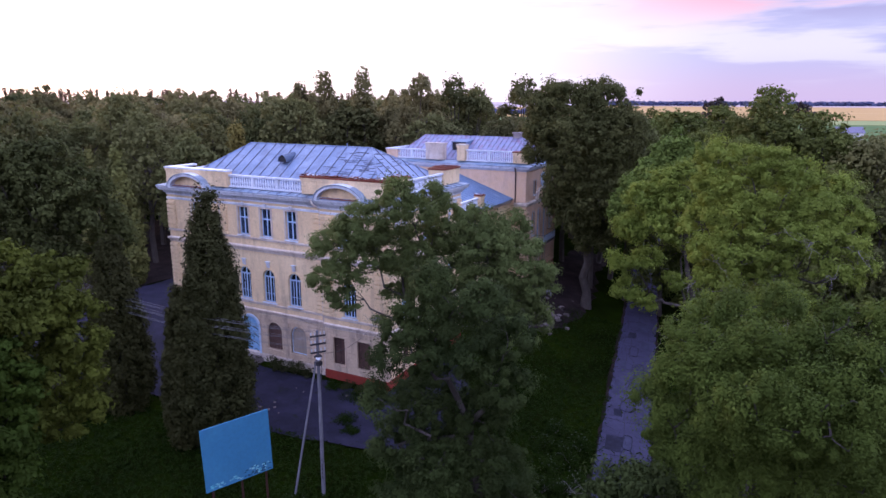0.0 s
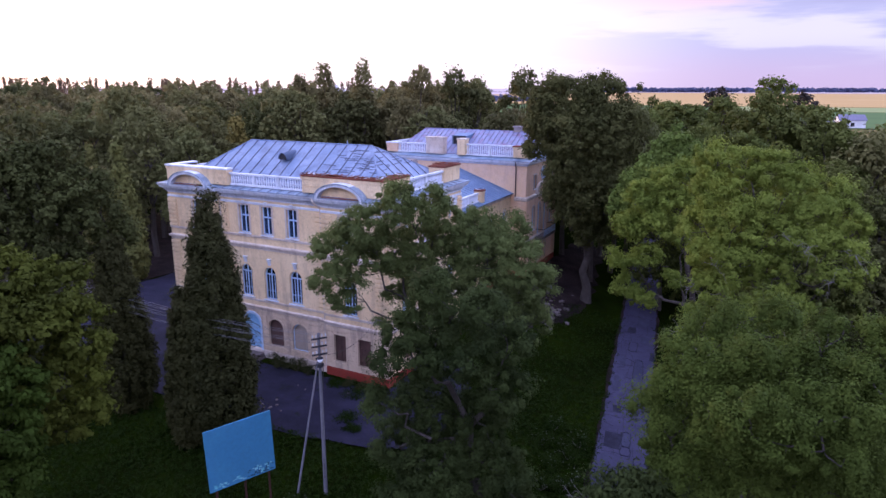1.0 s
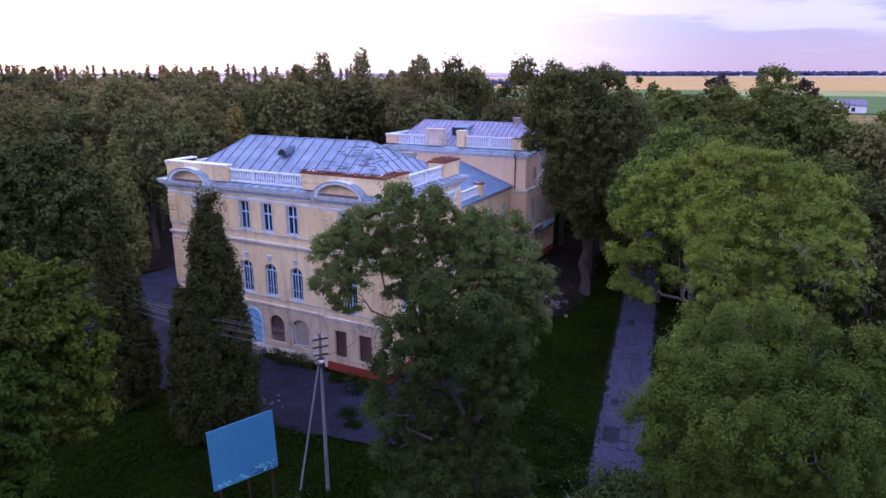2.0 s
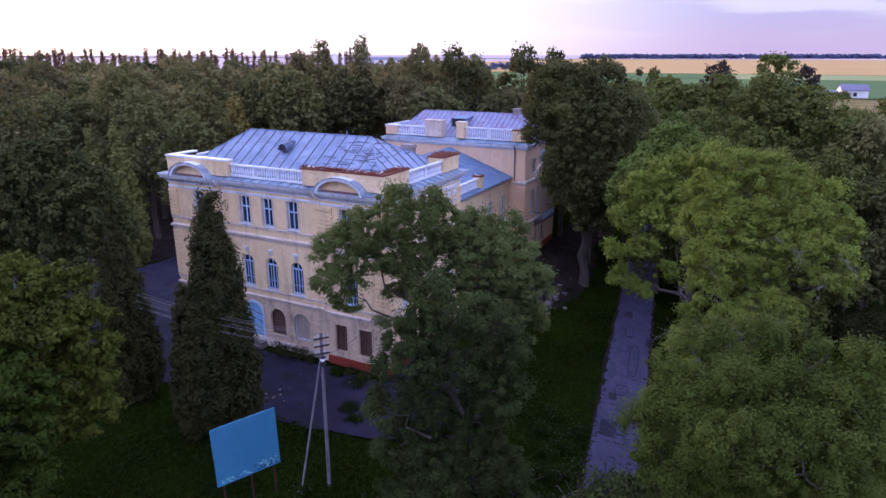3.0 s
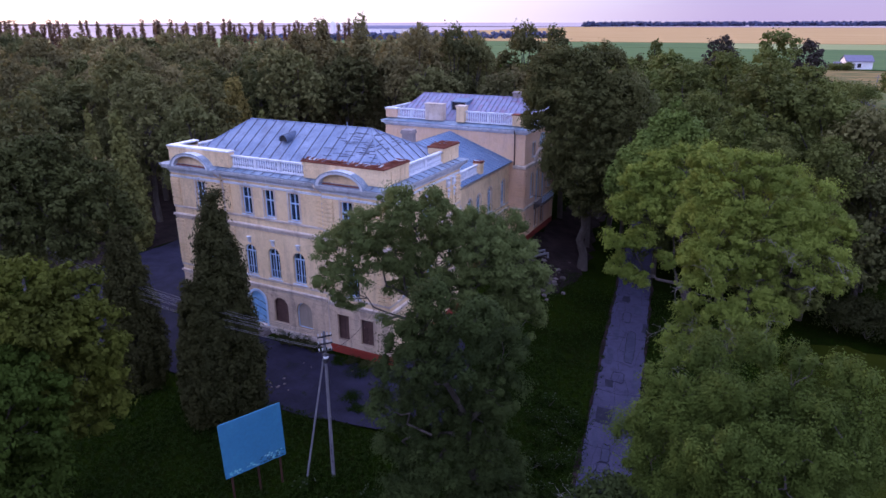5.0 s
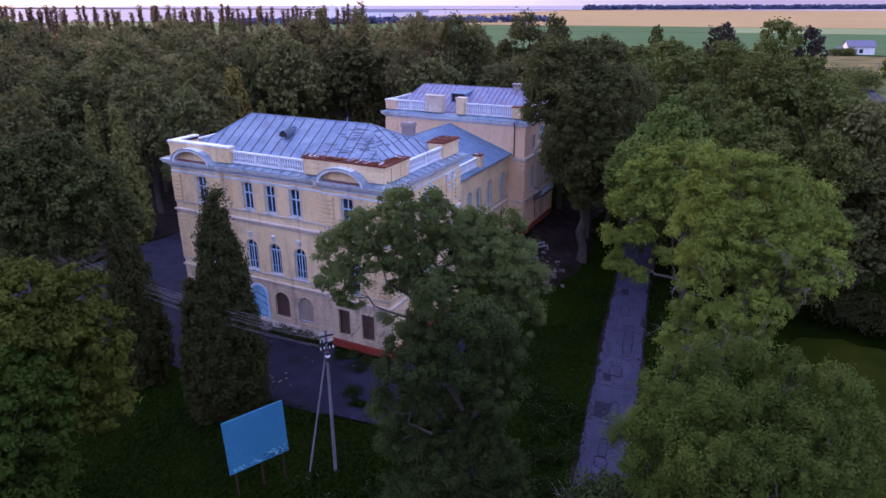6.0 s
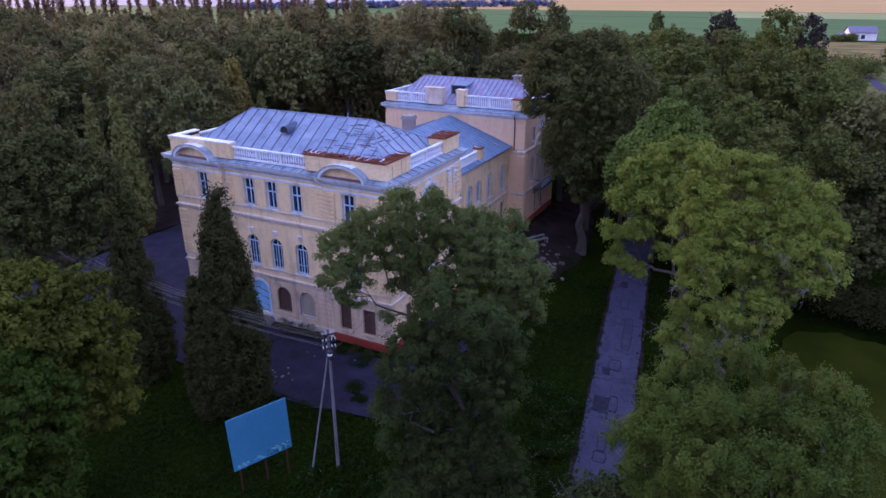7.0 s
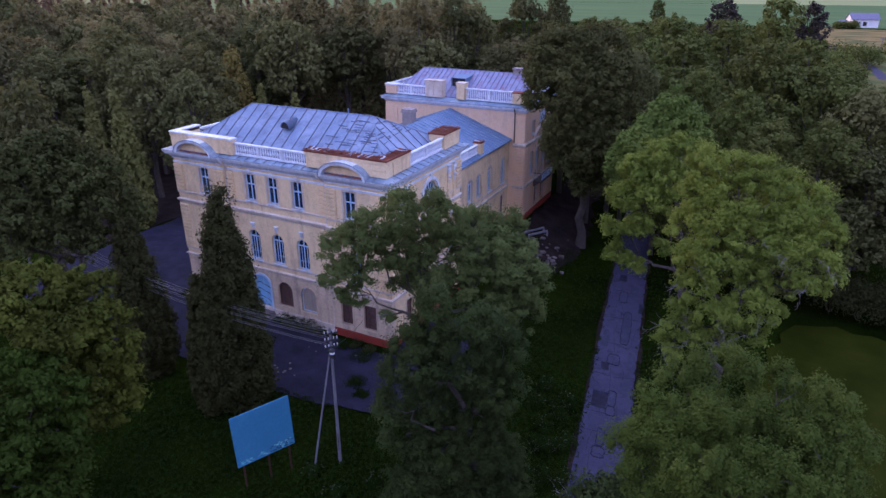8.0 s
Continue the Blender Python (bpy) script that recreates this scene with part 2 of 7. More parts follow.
# two copies of ash leaf: shade in the first colour, sky light in the second
LEAF_ASH_SHADED = foliage("shaded_ash_leaves", (0.012, 0.021, 0.007), (0.046, 0.064, 0.018), (0.047, 0.058, 0.019), through_light=0.2)
LEAF_ASH_LIT = foliage("skylit_ash_leaves", (0.042, 0.062, 0.020), (0.120, 0.155, 0.048), (0.10, 0.125, 0.04), through_light=0.28)
LEAF_BRIGHT = foliage("bright_ash_leaves", (0.050, 0.082, 0.014), (0.200, 0.255, 0.046), (0.155, 0.19, 0.036), through_light=0.3)
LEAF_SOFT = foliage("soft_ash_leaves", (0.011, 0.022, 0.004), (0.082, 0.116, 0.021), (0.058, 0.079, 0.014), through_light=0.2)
# darker copy of the lime leaves, the crown's shade put into its colour
LEAF_SHADE = foliage("shaded_lime_leaves", (0.014, 0.021, 0.008), (0.066, 0.080, 0.024), (0.058, 0.056, 0.019), through_light=0.15)
LEAF_OLIVE = foliage("olive_thuja", (0.060, 0.070, 0.022), (0.140, 0.148, 0.044), (0.12, 0.115, 0.038), size=0.8, through_light=0.12)
LEAF_MAPLE = foliage("maple_leaves", (0.044, 0.072, 0.016), (0.135, 0.185, 0.040), (0.11, 0.145, 0.034), through_light=0.2)
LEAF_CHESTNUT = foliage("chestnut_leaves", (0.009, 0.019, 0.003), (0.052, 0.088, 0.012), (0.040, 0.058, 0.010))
LEAF_TURNING = foliage("turning_chestnut_leaves", (0.016, 0.022, 0.004), (0.096, 0.116, 0.018), (0.080, 0.078, 0.016))
# brownish light tones paint the sunset's glow and glare onto the wood
LEAF_WOOD = foliage("glow_warmed_woodland_leaves", (0.078, 0.078, 0.036), (0.170, 0.162, 0.070), (0.200, 0.158, 0.072), size=0.2, through_light=0.32, vary=0.32)
LEAF_COPPER = foliage("copper_leaves", (0.030, 0.026, 0.024), (0.062, 0.056, 0.048), (0.055, 0.045, 0.04), size=0.3)
LEAF_OLD = foliage("old_lime_leaves", (0.038, 0.044, 0.016), (0.100, 0.106, 0.036), (0.10, 0.09, 0.033), size=0.3, through_light=0.28)
LEAF_DUSK = foliage("wood_lime_leaves", (0.050, 0.058, 0.024), (0.118, 0.130, 0.048), (0.142, 0.124, 0.050), size=0.25, through_light=0.3, vary=0.3)
LEAF_LIME = foliage("lime_leaves", (0.044, 0.059, 0.016), (0.104, 0.130, 0.032), (0.112, 0.112, 0.034), size=0.3, through_light=0.25, vary=0.25)
LEAF_THUJA = foliage("thuja_scales", (0.012, 0.017, 0.007), (0.036, 0.041, 0.014), (0.050, 0.046, 0.015), size=0.8, through_light=0.12)
LEAF_YELLOW = foliage("golden_thuja", (0.085, 0.080, 0.022), (0.23, 0.195, 0.055), (0.19, 0.15, 0.05), size=0.8, through_light=0.15)
# pinkish brown leaf colour holds the low sun's glare on the far row
LEAF_POPLAR = foliage("glare_tinted_poplar_leaves", (0.12, 0.09, 0.06), (0.22, 0.155, 0.10), (0.24, 0.145, 0.10), size=0.15, through_light=0.55)
PETAL, *_ = material("pale_petals", (0.07, 0.085, 0.055), 0.8)
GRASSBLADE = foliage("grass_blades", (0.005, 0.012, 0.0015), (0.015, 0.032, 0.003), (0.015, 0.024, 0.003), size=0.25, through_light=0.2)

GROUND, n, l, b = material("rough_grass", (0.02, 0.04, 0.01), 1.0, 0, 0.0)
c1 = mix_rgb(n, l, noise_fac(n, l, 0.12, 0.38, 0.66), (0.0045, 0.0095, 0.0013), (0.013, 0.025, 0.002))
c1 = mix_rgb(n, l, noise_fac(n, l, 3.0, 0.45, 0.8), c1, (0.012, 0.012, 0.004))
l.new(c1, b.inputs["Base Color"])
bump(n, l, b, noise_fac(n, l, 5, 0.2, 0.8), 0.8, 0.15)

ASPHALT, n, l, b = material("old_asphalt", (0.06, 0.06, 0.07), 0.85, 0, 0.12)
c1 = mix_rgb(n, l, noise_fac(n, l, 0.45, 0.38, 0.64, 6, 0.65), (0.007, 0.0068, 0.016), (0.023, 0.0215, 0.046))
c1 = mix_rgb(n, l, noise_fac(n, l, 1.1, 0.58, 0.66, 6, 0.7), c1, (0.007, 0.011, 0.006))
c1 = mix_rgb(n, l, noise_fac(n, l, 26, 0.4, 0.8), c1, (0.024, 0.023, 0.037))
l.new(c1, b.inputs["Base Color"])
bump(n, l, b, noise_fac(n, l, 9, 0.2, 0.8), 0.4, 0.02)

SLAB, n, l, b = material("road_slab_concrete", (0.2, 0.2, 0.21), 0.8, 0, 0.12)
c1 = mix_rgb(n, l, noise_fac(n, l, 0.35, 0.35, 0.68, 4), (0.032, 0.031, 0.062), (0.050, 0.048, 0.090))
c1 = mix_rgb(n, l, noise_fac(n, l, 1.7, 0.50, 0.74, 6), c1, (0.024, 0.023, 0.046))
c1 = mix_rgb(n, l, noise_fac(n, l, 14, 0.4, 0.9), c1, (0.056, 0.054, 0.088))
l.new(c1, b.inputs["Base Color"])
bump(n, l, b, noise_fac(n, l, 11, 0.2, 0.8), 0.35, 0.02)

SOIL, n, l, b = material("trodden_soil", (0.03, 0.02, 0.02), 0.95, 0, 0.04)
c1 = mix_rgb(n, l, noise_fac(n, l, 0.6, 0.38, 0.66), (0.014, 0.010, 0.011), (0.034, 0.023, 0.024))
c1 = mix_rgb(n, l, noise_fac(n, l, 6, 0.45, 0.75), c1, (0.010, 0.011, 0.006))
l.new(c1, b.inputs["Base Color"])
bump(n, l, b, noise_fac(n, l, 8, 0.2, 0.8), 0.6, 0.04)

POND, n, l, b = material("duckweed_water", (0.06, 0.08, 0.012), 0.8, 0, 0.02)
l.new(mix_rgb(n, l, noise_fac(n, l, 0.25, 0.35, 0.7), (0.013, 0.018, 0.0016), (0.024, 0.030, 0.003)), b.inputs["Base Color"])
WHEAT, n, l, b = material("ripe_wheat", (0.40, 0.27, 0.12), 0.9, 0, 0.04)
l.new(mix_rgb(n, l, noise_fac(n, l, 0.006, 0.35, 0.7, stretch=(1, 6, 1)), (0.36, 0.235, 0.095), (0.43, 0.30, 0.135)), b.inputs["Base Color"])
CROP, n, l, b = material("green_crop", (0.09, 0.16, 0.06), 0.9, 0, 0.04)
l.new(mix_rgb(n, l, noise_fac(n, l, 0.01, 0.35, 0.7, stretch=(1, 5, 1)), (0.066, 0.118, 0.045), (0.092, 0.148, 0.052)), b.inputs["Base Color"])
CROP_PALE, n, l, b = material("pale_green_crop", (0.2, 0.23, 0.1), 0.9, 0, 0.04)
l.new(mix_rgb(n, l, noise_fac(n, l, 0.01, 0.35, 0.7), (0.19, 0.24, 0.10), (0.25, 0.27, 0.12)), b.inputs["Base Color"])
STRAW, n, l, b = material("dry_meadow", (0.2, 0.16, 0.06), 0.9, 0, 0.04)
l.new(mix_rgb(n, l, noise_fac(n, l, 0.06, 0.38, 0.62, stretch=(1, 2.2, 1)), (0.075, 0.085, 0.03), (0.24, 0.165, 0.065)), b.inputs["Base Color"])
MEADOW, n, l, b = material("rough_meadow", (0.08, 0.10, 0.04), 0.9, 0, 0.04)
l.new(mix_rgb(n, l, noise_fac(n, l, 0.09, 0.38, 0.64), (0.055, 0.085, 0.028), (0.15, 0.135, 0.05)), b.inputs["Base Color"])
# pale pinkish base colour paints the distance haze onto the far fields
FAR_FIELD, n, l, b = material("painted_haze_field", (0.4, 0.34, 0.34), 0.95, 0, 0.02)
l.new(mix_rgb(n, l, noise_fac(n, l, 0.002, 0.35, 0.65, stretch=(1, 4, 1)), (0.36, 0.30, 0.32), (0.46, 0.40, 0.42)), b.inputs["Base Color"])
# blue-grey instead of leaf green: distance haze is put into the colour
FARWOOD_HAZED = foliage("haze_blue_far_wood", (0.105, 0.125, 0.225), (0.125, 0.145, 0.25), (0.115, 0.135, 0.24), size=0.01, through_light=0.4)

# ---------------------------------------------------------------- mesh helpers
def mesh_of(name, verts, faces, mat):
    me = bpy.data.meshes.new(name)
    me.from_pydata(verts, [], faces)
    if mat:
        me.materials.append(mat)
    return me


def bm_mesh(name, bm, mat):
    bmesh.ops.recalc_face_normals(bm, faces=bm.faces)
    me = bpy.data.meshes.new(name)
    bm.to_mesh(me)
    bm.free()
    me.materials.append(mat)
    return me


def put(name, data, parent=None, label="", at=None):
    ob = new(name, data)
    if at is not None:
        ob.location = at
    if parent is not None:
        ob.parent = parent
        ob.matrix_parent_inverse = parent.matrix_basis.inverted() if parent.parent is None else (parent.parent.matrix_basis @ parent.matrix_parent_inverse @ parent.matrix_basis).inverted()
    if label:
        tagged(ob, label)
    return ob


def part(name, bm, mat, parent, label=""):
    return put(name, bm_mesh(name, bm, mat), parent, label)


def thing(name, label, category, at=(0, 0, 0), group="", kind=""):
    ob = new(name)
    ob.location = at
    ob.empty_display_size = 0.3
    return tagged(ob, label, category, group, kind)


def box(bm, x0, x1, y0, y1, z0, z1, m=None):
    vs = [bm.verts.new(m @ Vector(p) if m else p) for p in ((x0, y0, z0), (x1, y0, z0), (x1, y1, z0), (x0, y1, z0), (x0, y0, z1), (x1, y0, z1), (x1, y1, z1), (x0, y1, z1))]
    for q in ((3, 2, 1, 0), (4, 5, 6, 7), (0, 1, 5, 4), (1, 2, 6, 5), (2, 3, 7, 6), (3, 0, 4, 7)):
        bm.faces.new([vs[i] for i in q])


def tube(bm, pts, radii, sides=7):
    rings = []
    for i, p in enumerate(pts):
        p = Vector(p)
        d = (Vector(pts[min(i + 1, len(pts) - 1)]) - Vector(pts[max(i - 1, 0)])).normalized()
        a = d.orthogonal().normalized()
        c = d.cross(a)
        rings.append([bm.verts.new(p + radii[i] * (math.cos(2 * math.pi * k / sides) * a + math.sin(2 * math.pi * k / sides) * c)) for k in range(sides)])
    for r0, r1 in zip(rings, rings[1:]):
        for k in range(sides):
            bm.faces.new((r0[k], r0[(k + 1) % sides], r1[(k + 1) % sides], r1[k]))
    bm.faces.new(rings[0][::-1])
    bm.faces.new(rings[-1])


def lathe(bm, profile, at, sides=8):
    rings = [[bm.verts.new((at[0] + r * math.cos(2 * math.pi * k / sides), at[1] + r * math.sin(2 * math.pi * k / sides), at[2] + z)) for k in range(sides)] for r, z in profile]
    for r0, r1 in zip(rings, rings[1:]):
        for k in range(sides):
            bm.faces.new((r0[k], r0[(k + 1) % sides], r1[(k + 1) % sides], r1[k]))
    bm.faces.new(rings[0][::-1])
    bm.faces.new(rings[-1])


# ---------------------------------------------------------------- ground
def road_x(y):
    return -5.85 - 0.148 * (y - 33)


def ground_z(x, y):
    s = x - road_x(min(max(y, -40), 120))
    k = min(max((s + 13) / 10.5, 0), 1)
    fall = -2.0 * k * k * (3 - 2 * k)
    far = min(max((math.hypot(x, y - 30) - 95) / 90, 0), 1)
    return fall * (1 - far)


def steps(lo, hi, fine_lo, fine_hi, step):
    out = list(np.arange(fine_lo, fine_hi + 0.01, step))
    d, v = step, fine_hi
    while v < hi:
        d *= 1.35
        v = min(v + d, hi)
        out.append(v)
    d, v = step, fine_lo
    while v > lo:
        d *= 1.35
        v = max(v - d, lo)
        out.insert(0, v)
    return out


gx, gy = steps(-4500, 4500, -70, 40, 1.6), steps(-4500, 4600, -10, 110, 1.6)
gv, gf = [], []
for yy in gy:
    for xx in gx:
        h = ground_z(xx, yy)
        if math.hypot(xx, yy - 30) < 140:
            h += 0.10 * noise.noise((xx * 0.25, yy * 0.25, 0)) - 0.06
        gv.append((xx, yy, h))
nx = len(gx)
for j in range(len(gy) - 1):
    for i in range(nx - 1):
        gf.append((j * nx + i, j * nx + i + 1, (j + 1) * nx + i + 1, (j + 1) * nx + i))
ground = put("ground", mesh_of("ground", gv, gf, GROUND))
for p in ground.data.polygons:
    p.use_smooth = True
tagged(ground, "dark rough uncut grass over gently falling ground", "ground", kind="structure")


def sheet(name, outline, lift, mat, label, category, cell=1.5):
    """A thin sheet laid over the ground within an outline."""
    xs, ys = [p[0] for p in outline], [p[1] for p in outline]
    bm = bmesh.new()
    bm.faces.new([bm.verts.new((x, y, 0)) for x, y in outline])
    for ax, lo, hi in ((0, min(xs), max(xs)), (1, min(ys), max(ys))):
        v = lo + cell
        while v < hi:
            no = (1, 0, 0) if ax == 0 else (0, 1, 0)
            bmesh.ops.bisect_plane(bm, geom=bm.verts[:] + bm.edges[:] + bm.faces[:], plane_co=(v * no[0], v * no[1], 0), plane_no=no)
            v += cell
    for v in bm.verts:
        v.co.z = ground_z(v.co.x, v.co.y) + lift
    ob = put(name, bm_mesh(name, bm, mat))
    return tagged(ob, label, category, kind="structure")


def ragged(outline, amount, seed, step=1.2):
    rng = random.Random(seed)
    out = []
    for (x0, y0), (x1, y1) in zip(outline, outline[1:] + outline[:1]):
        k = max(1, int(math.hypot(x1 - x0, y1 - y0) / step))
        for i in range(k):
            t = i / k
            out.append((x0 + (x1 - x0) * t + rng.uniform(-amount, amount), y0 + (y1 - y0) * t + rng.uniform(-amount, amount)))
    return out


sheet("pavement", ragged([(-62, 30.5), (-50, 28.0), (-40, 28.8), (-33, 29.6), (-28.5, 29.0), (-24.6, 29.1), (-21.5, 29.6), (-17.5, 31.0), (-15.6, 33.5), (-17.0, 38.0), (-20.5, 44.0), (-23.3, 44.0), (-23.3, 36.6), (-46.2, 36.6), (-46.2, 60), (-62, 60)], 0.22, 4),
      0.05, ASPHALT, "cracked dark asphalt yard before the mansion", "pavement")
sheet("verge", ragged([(road_x(y) - 1.95, y) for y in range(-12, 128, 4)] + [(road_x(y) + 1.95, y) for y in range(124, -16, -4)], 0.13, 6), 0.03, SOIL, "trodden brown soil along the lane", "verge")
sheet("road", ragged([(road_x(y) - 1.68, y) for y in range(-12, 128, 4)] + [(road_x(y) + 1.68, y) for y in range(124, -16, -4)], 0.07, 7, 0.7),
      0.05, SLAB, "narrow worn concrete lane with tar-sealed cracks", "road", 1.2)
# this dark sheet paints the shade lying on the soil under the wood
sheet("wood_floor", ragged([(-95, 44), (-63, 36), (-62.2, 60.2), (-46.4, 60.2), (-43.5, 70), (-43.5, 84), (-95, 100)], 0.5, 3), 0.04, SOIL, "dark soil under the wood, its shade put into the colour", "ground", 4)
sheet("bare_earth", ragged([(-24.2, 57), (-19.5, 56.5), (-16.6, 59), (-16.2, 66), (-17.4, 74), (-19.5, 84), (-19.0, 92), (-24.6, 92), (-24.2, 80)], 0.5, 8), 0.03, SOIL, "dark bare earth and litter beside the rear block", "ground")
bm = bmesh.new()
pond_pts = ragged([(2.4, 36), (22, 30), (40, 38), (44, 60), (30, 66), (14, 60.4), (8.5, 60.6), (4.2, 58.6), (2.0, 48)], 0.5, 9)
bm.faces.new([bm.verts.new((x, y, -1.86)) for x, y in pond_pts])
tagged(part("water", bm, POND, None), "still pond covered with olive duckweed", "pond", kind="structure")


def slab(name, x0, x1, y0, y1, h, mat, label, category, skew=0.0):
    bm = bmesh.new()
    box(bm, x0, x1, y0, y1, -0.5, h)
    for v in bm.verts:
        v.co.y += skew * v.co.x
    return tagged(part(name, bm, mat, None), label, category, kind="structure")


slab("wheat_field", -640, 1800, 790, 2240, 0.8, WHEAT, "wide field of ripe golden wheat", "field", 0.12)
slab("green_field", -900, 900, 400, 650, 0.35, CROP, "flat field of dark green crop", "field", 0.12)
slab("pale_field", -60, 900, 651, 789, 0.5, CROP_PALE, "strip of pale green crop beside the wheat", "field", 0.12)
slab("crop_field", -900, -61, 651, 789, 0.45, CROP, "strip of green crop before the wheat", "field", 0.12)
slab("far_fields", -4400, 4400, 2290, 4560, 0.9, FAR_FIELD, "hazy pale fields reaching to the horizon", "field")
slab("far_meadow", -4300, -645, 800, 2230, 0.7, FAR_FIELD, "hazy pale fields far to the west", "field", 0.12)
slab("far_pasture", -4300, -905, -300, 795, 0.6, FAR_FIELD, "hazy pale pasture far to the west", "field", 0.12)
slab("rough_meadow", -30, 140, 140, 296, 0.1, MEADOW, "rough green and yellowing meadow along the track", "meadow")
slab("meadow", 13, 120, 296, 398, 0.15, STRAW, "dry yellowed meadow below the farm building", "meadow")

# ---------------------------------------------------------------- the mansion
class Wall:
    """A wall's face: u along it, z up, d outwards from its plane."""

    def __init__(self, origin, direction):
        self.o, self.u = Vector((*origin, 0)), Vector((*direction, 0)).normalized()
        self.n = Vector((self.u.y, -self.u.x, 0))

    def p(self, u, z, d=0.0):
        return self.o + self.u * u + self.n * d + Vector((0, 0, z))

    def box(self, bm, u0, u1, z0, z1, d0, d1):
        vs = [bm.verts.new(self.p(u, z, d)) for u, d, z in ((u0, d0, z0), (u1, d0, z0), (u1, d1, z0), (u0, d1, z0), (u0, d0, z1), (u1, d0, z1), (u1, d1, z1), (u0, d1, z1))]
        for q in ((3, 2, 1, 0), (4, 5, 6, 7), (0, 1, 5, 4), (1, 2, 6, 5), (2, 3, 7, 6), (3, 0, 4, 7)):
            bm.faces.new([vs[i] for i in q])

    def run(self, bm, u0, u1, profile, e0=0.0, e1=0.0):
        """A moulding: profile of (d, z), drawn from u0 to u1; e0, e1: mitre growth per metre of depth."""
        a = [bm.verts.new(self.p(u0 - e0 * d, z, d)) for d, z in profile]
        c = [bm.verts.new(self.p(u1 + e1 * d, z, d)) for d, z in profile]
        k = len(profile)
        for i in range(k):
            bm.faces.new((a[i], a[(i + 1) % k], c[(i + 1) % k], c[i]))
        bm.faces.new(a[::-1])
        bm.faces.new(c)

    def arc(self, u, half, z, k=12, rise=1.0):
        return [(u - half * math.cos(math.pi * i / k), z + rise * half * math.sin(math.pi * i / k)) for i in range(k + 1)]

    def slab(self, bm, u0, u1, z0, z1, holes, thick=0.5):
        """The wall itself: front, back and the reveals of its openings. holes: (u, half, z0, z1, arched)."""
        us = sorted({u0, u1, *(v for h in holes for v in (h[0] - h[1], h[0] + h[1]))})
        zs = sorted({z0, z1, *(v for h in holes for v in (h[2], h[3]))})

        def inside(u, z):
            return any(abs(u - h[0]) < h[1] and h[2] < z < h[3] for h in holes)

        def quad(pts):
            bm.faces.new([bm.verts.new(p) for p in pts])

        for d in (0.0, -thick):
            for ua, ub in zip(us, us[1:]):
                for za, zb in zip(zs, zs[1:]):
                    if not inside((ua + ub) / 2, (za + zb) / 2):
                        q = [self.p(ua, za, d), self.p(ub, za, d), self.p(ub, zb, d), self.p(ua, zb, d)]
                        quad(q if d == 0 else q[::-1])
            for u, half, za, zb, arched in holes:
                if arched:
                    a = self.arc(u, half, zb - half)
                    for (ua, va), (ub, vb) in zip(a, a[1:]):
                        q = [self.p(ua, va, d), self.p(ub, vb, d), self.p(ub, zb, d), self.p(ua, zb, d)]
                        quad(q if d == 0 else q[::-1])
        for u, half, za, zb, arched in holes:
            ring = [(u - half, za)] + (self.arc(u, half, zb - half) if arched else [(u - half, zb), (u + half, zb)]) + [(u + half, za)]
            for (ua, va), (ub, vb) in zip(ring, ring[1:] + ring[:1]):
                quad([self.p(ua, va, 0), self.p(ua, va, -thick), self.p(ub, vb, -thick), self.p(ub, vb, 0)])
        ring = [(u0, z0), (u1, z0), (u1, z1), (u0, z1)]
        for (ua, va), (ub, vb) in zip(ring, ring[1:] + ring[:1]):
            quad([self.p(ua, va, 0), self.p(ub, vb, 0), self.p(ub, vb, -thick), self.p(ua, va, -thick)])


def wall_part(w, parent, u0, u1, z0, z1, holes, mat, thick=0.5):
    bm = bmesh.new()
    w.slab(bm, u0, u1, z0, z1, holes, thick)
    me = bpy.data.meshes.new("wall")
    bmesh.ops.remove_doubles(bm, verts=bm.verts, dist=0.0005)
    bmesh.ops.recalc_face_normals(bm, faces=bm.faces)
    bm.to_mesh(me)
    bm.free()
    me.materials.append(mat)
    return put("wall", me, parent)


def bar(w, bm, pts, width, d0, d1):
    """A flat bar along a polyline of (u, z) on the wall."""
    pts = [Vector((u, z)) for u, z in pts]
    rows = []
    for i, p in enumerate(pts):
        t = (pts[min(i + 1, len(pts) - 1)] - pts[max(i - 1, 0)]).normalized()
        s = Vector((-t.y, t.x)) * width / 2
        rows.append([bm.verts.new(w.p(q.x, q.y, d)) for q, d in ((p + s, d0), (p - s, d0), (p - s, d1), (p + s, d1))])
    for a, c in zip(rows, rows[1:]):
        for k in range(4):
            bm.faces.new((a[k], a[(k + 1) % 4], c[(k + 1) % 4], c[k]))
    bm.faces.new(rows[0][::-1])
    bm.faces.new(rows[-1])


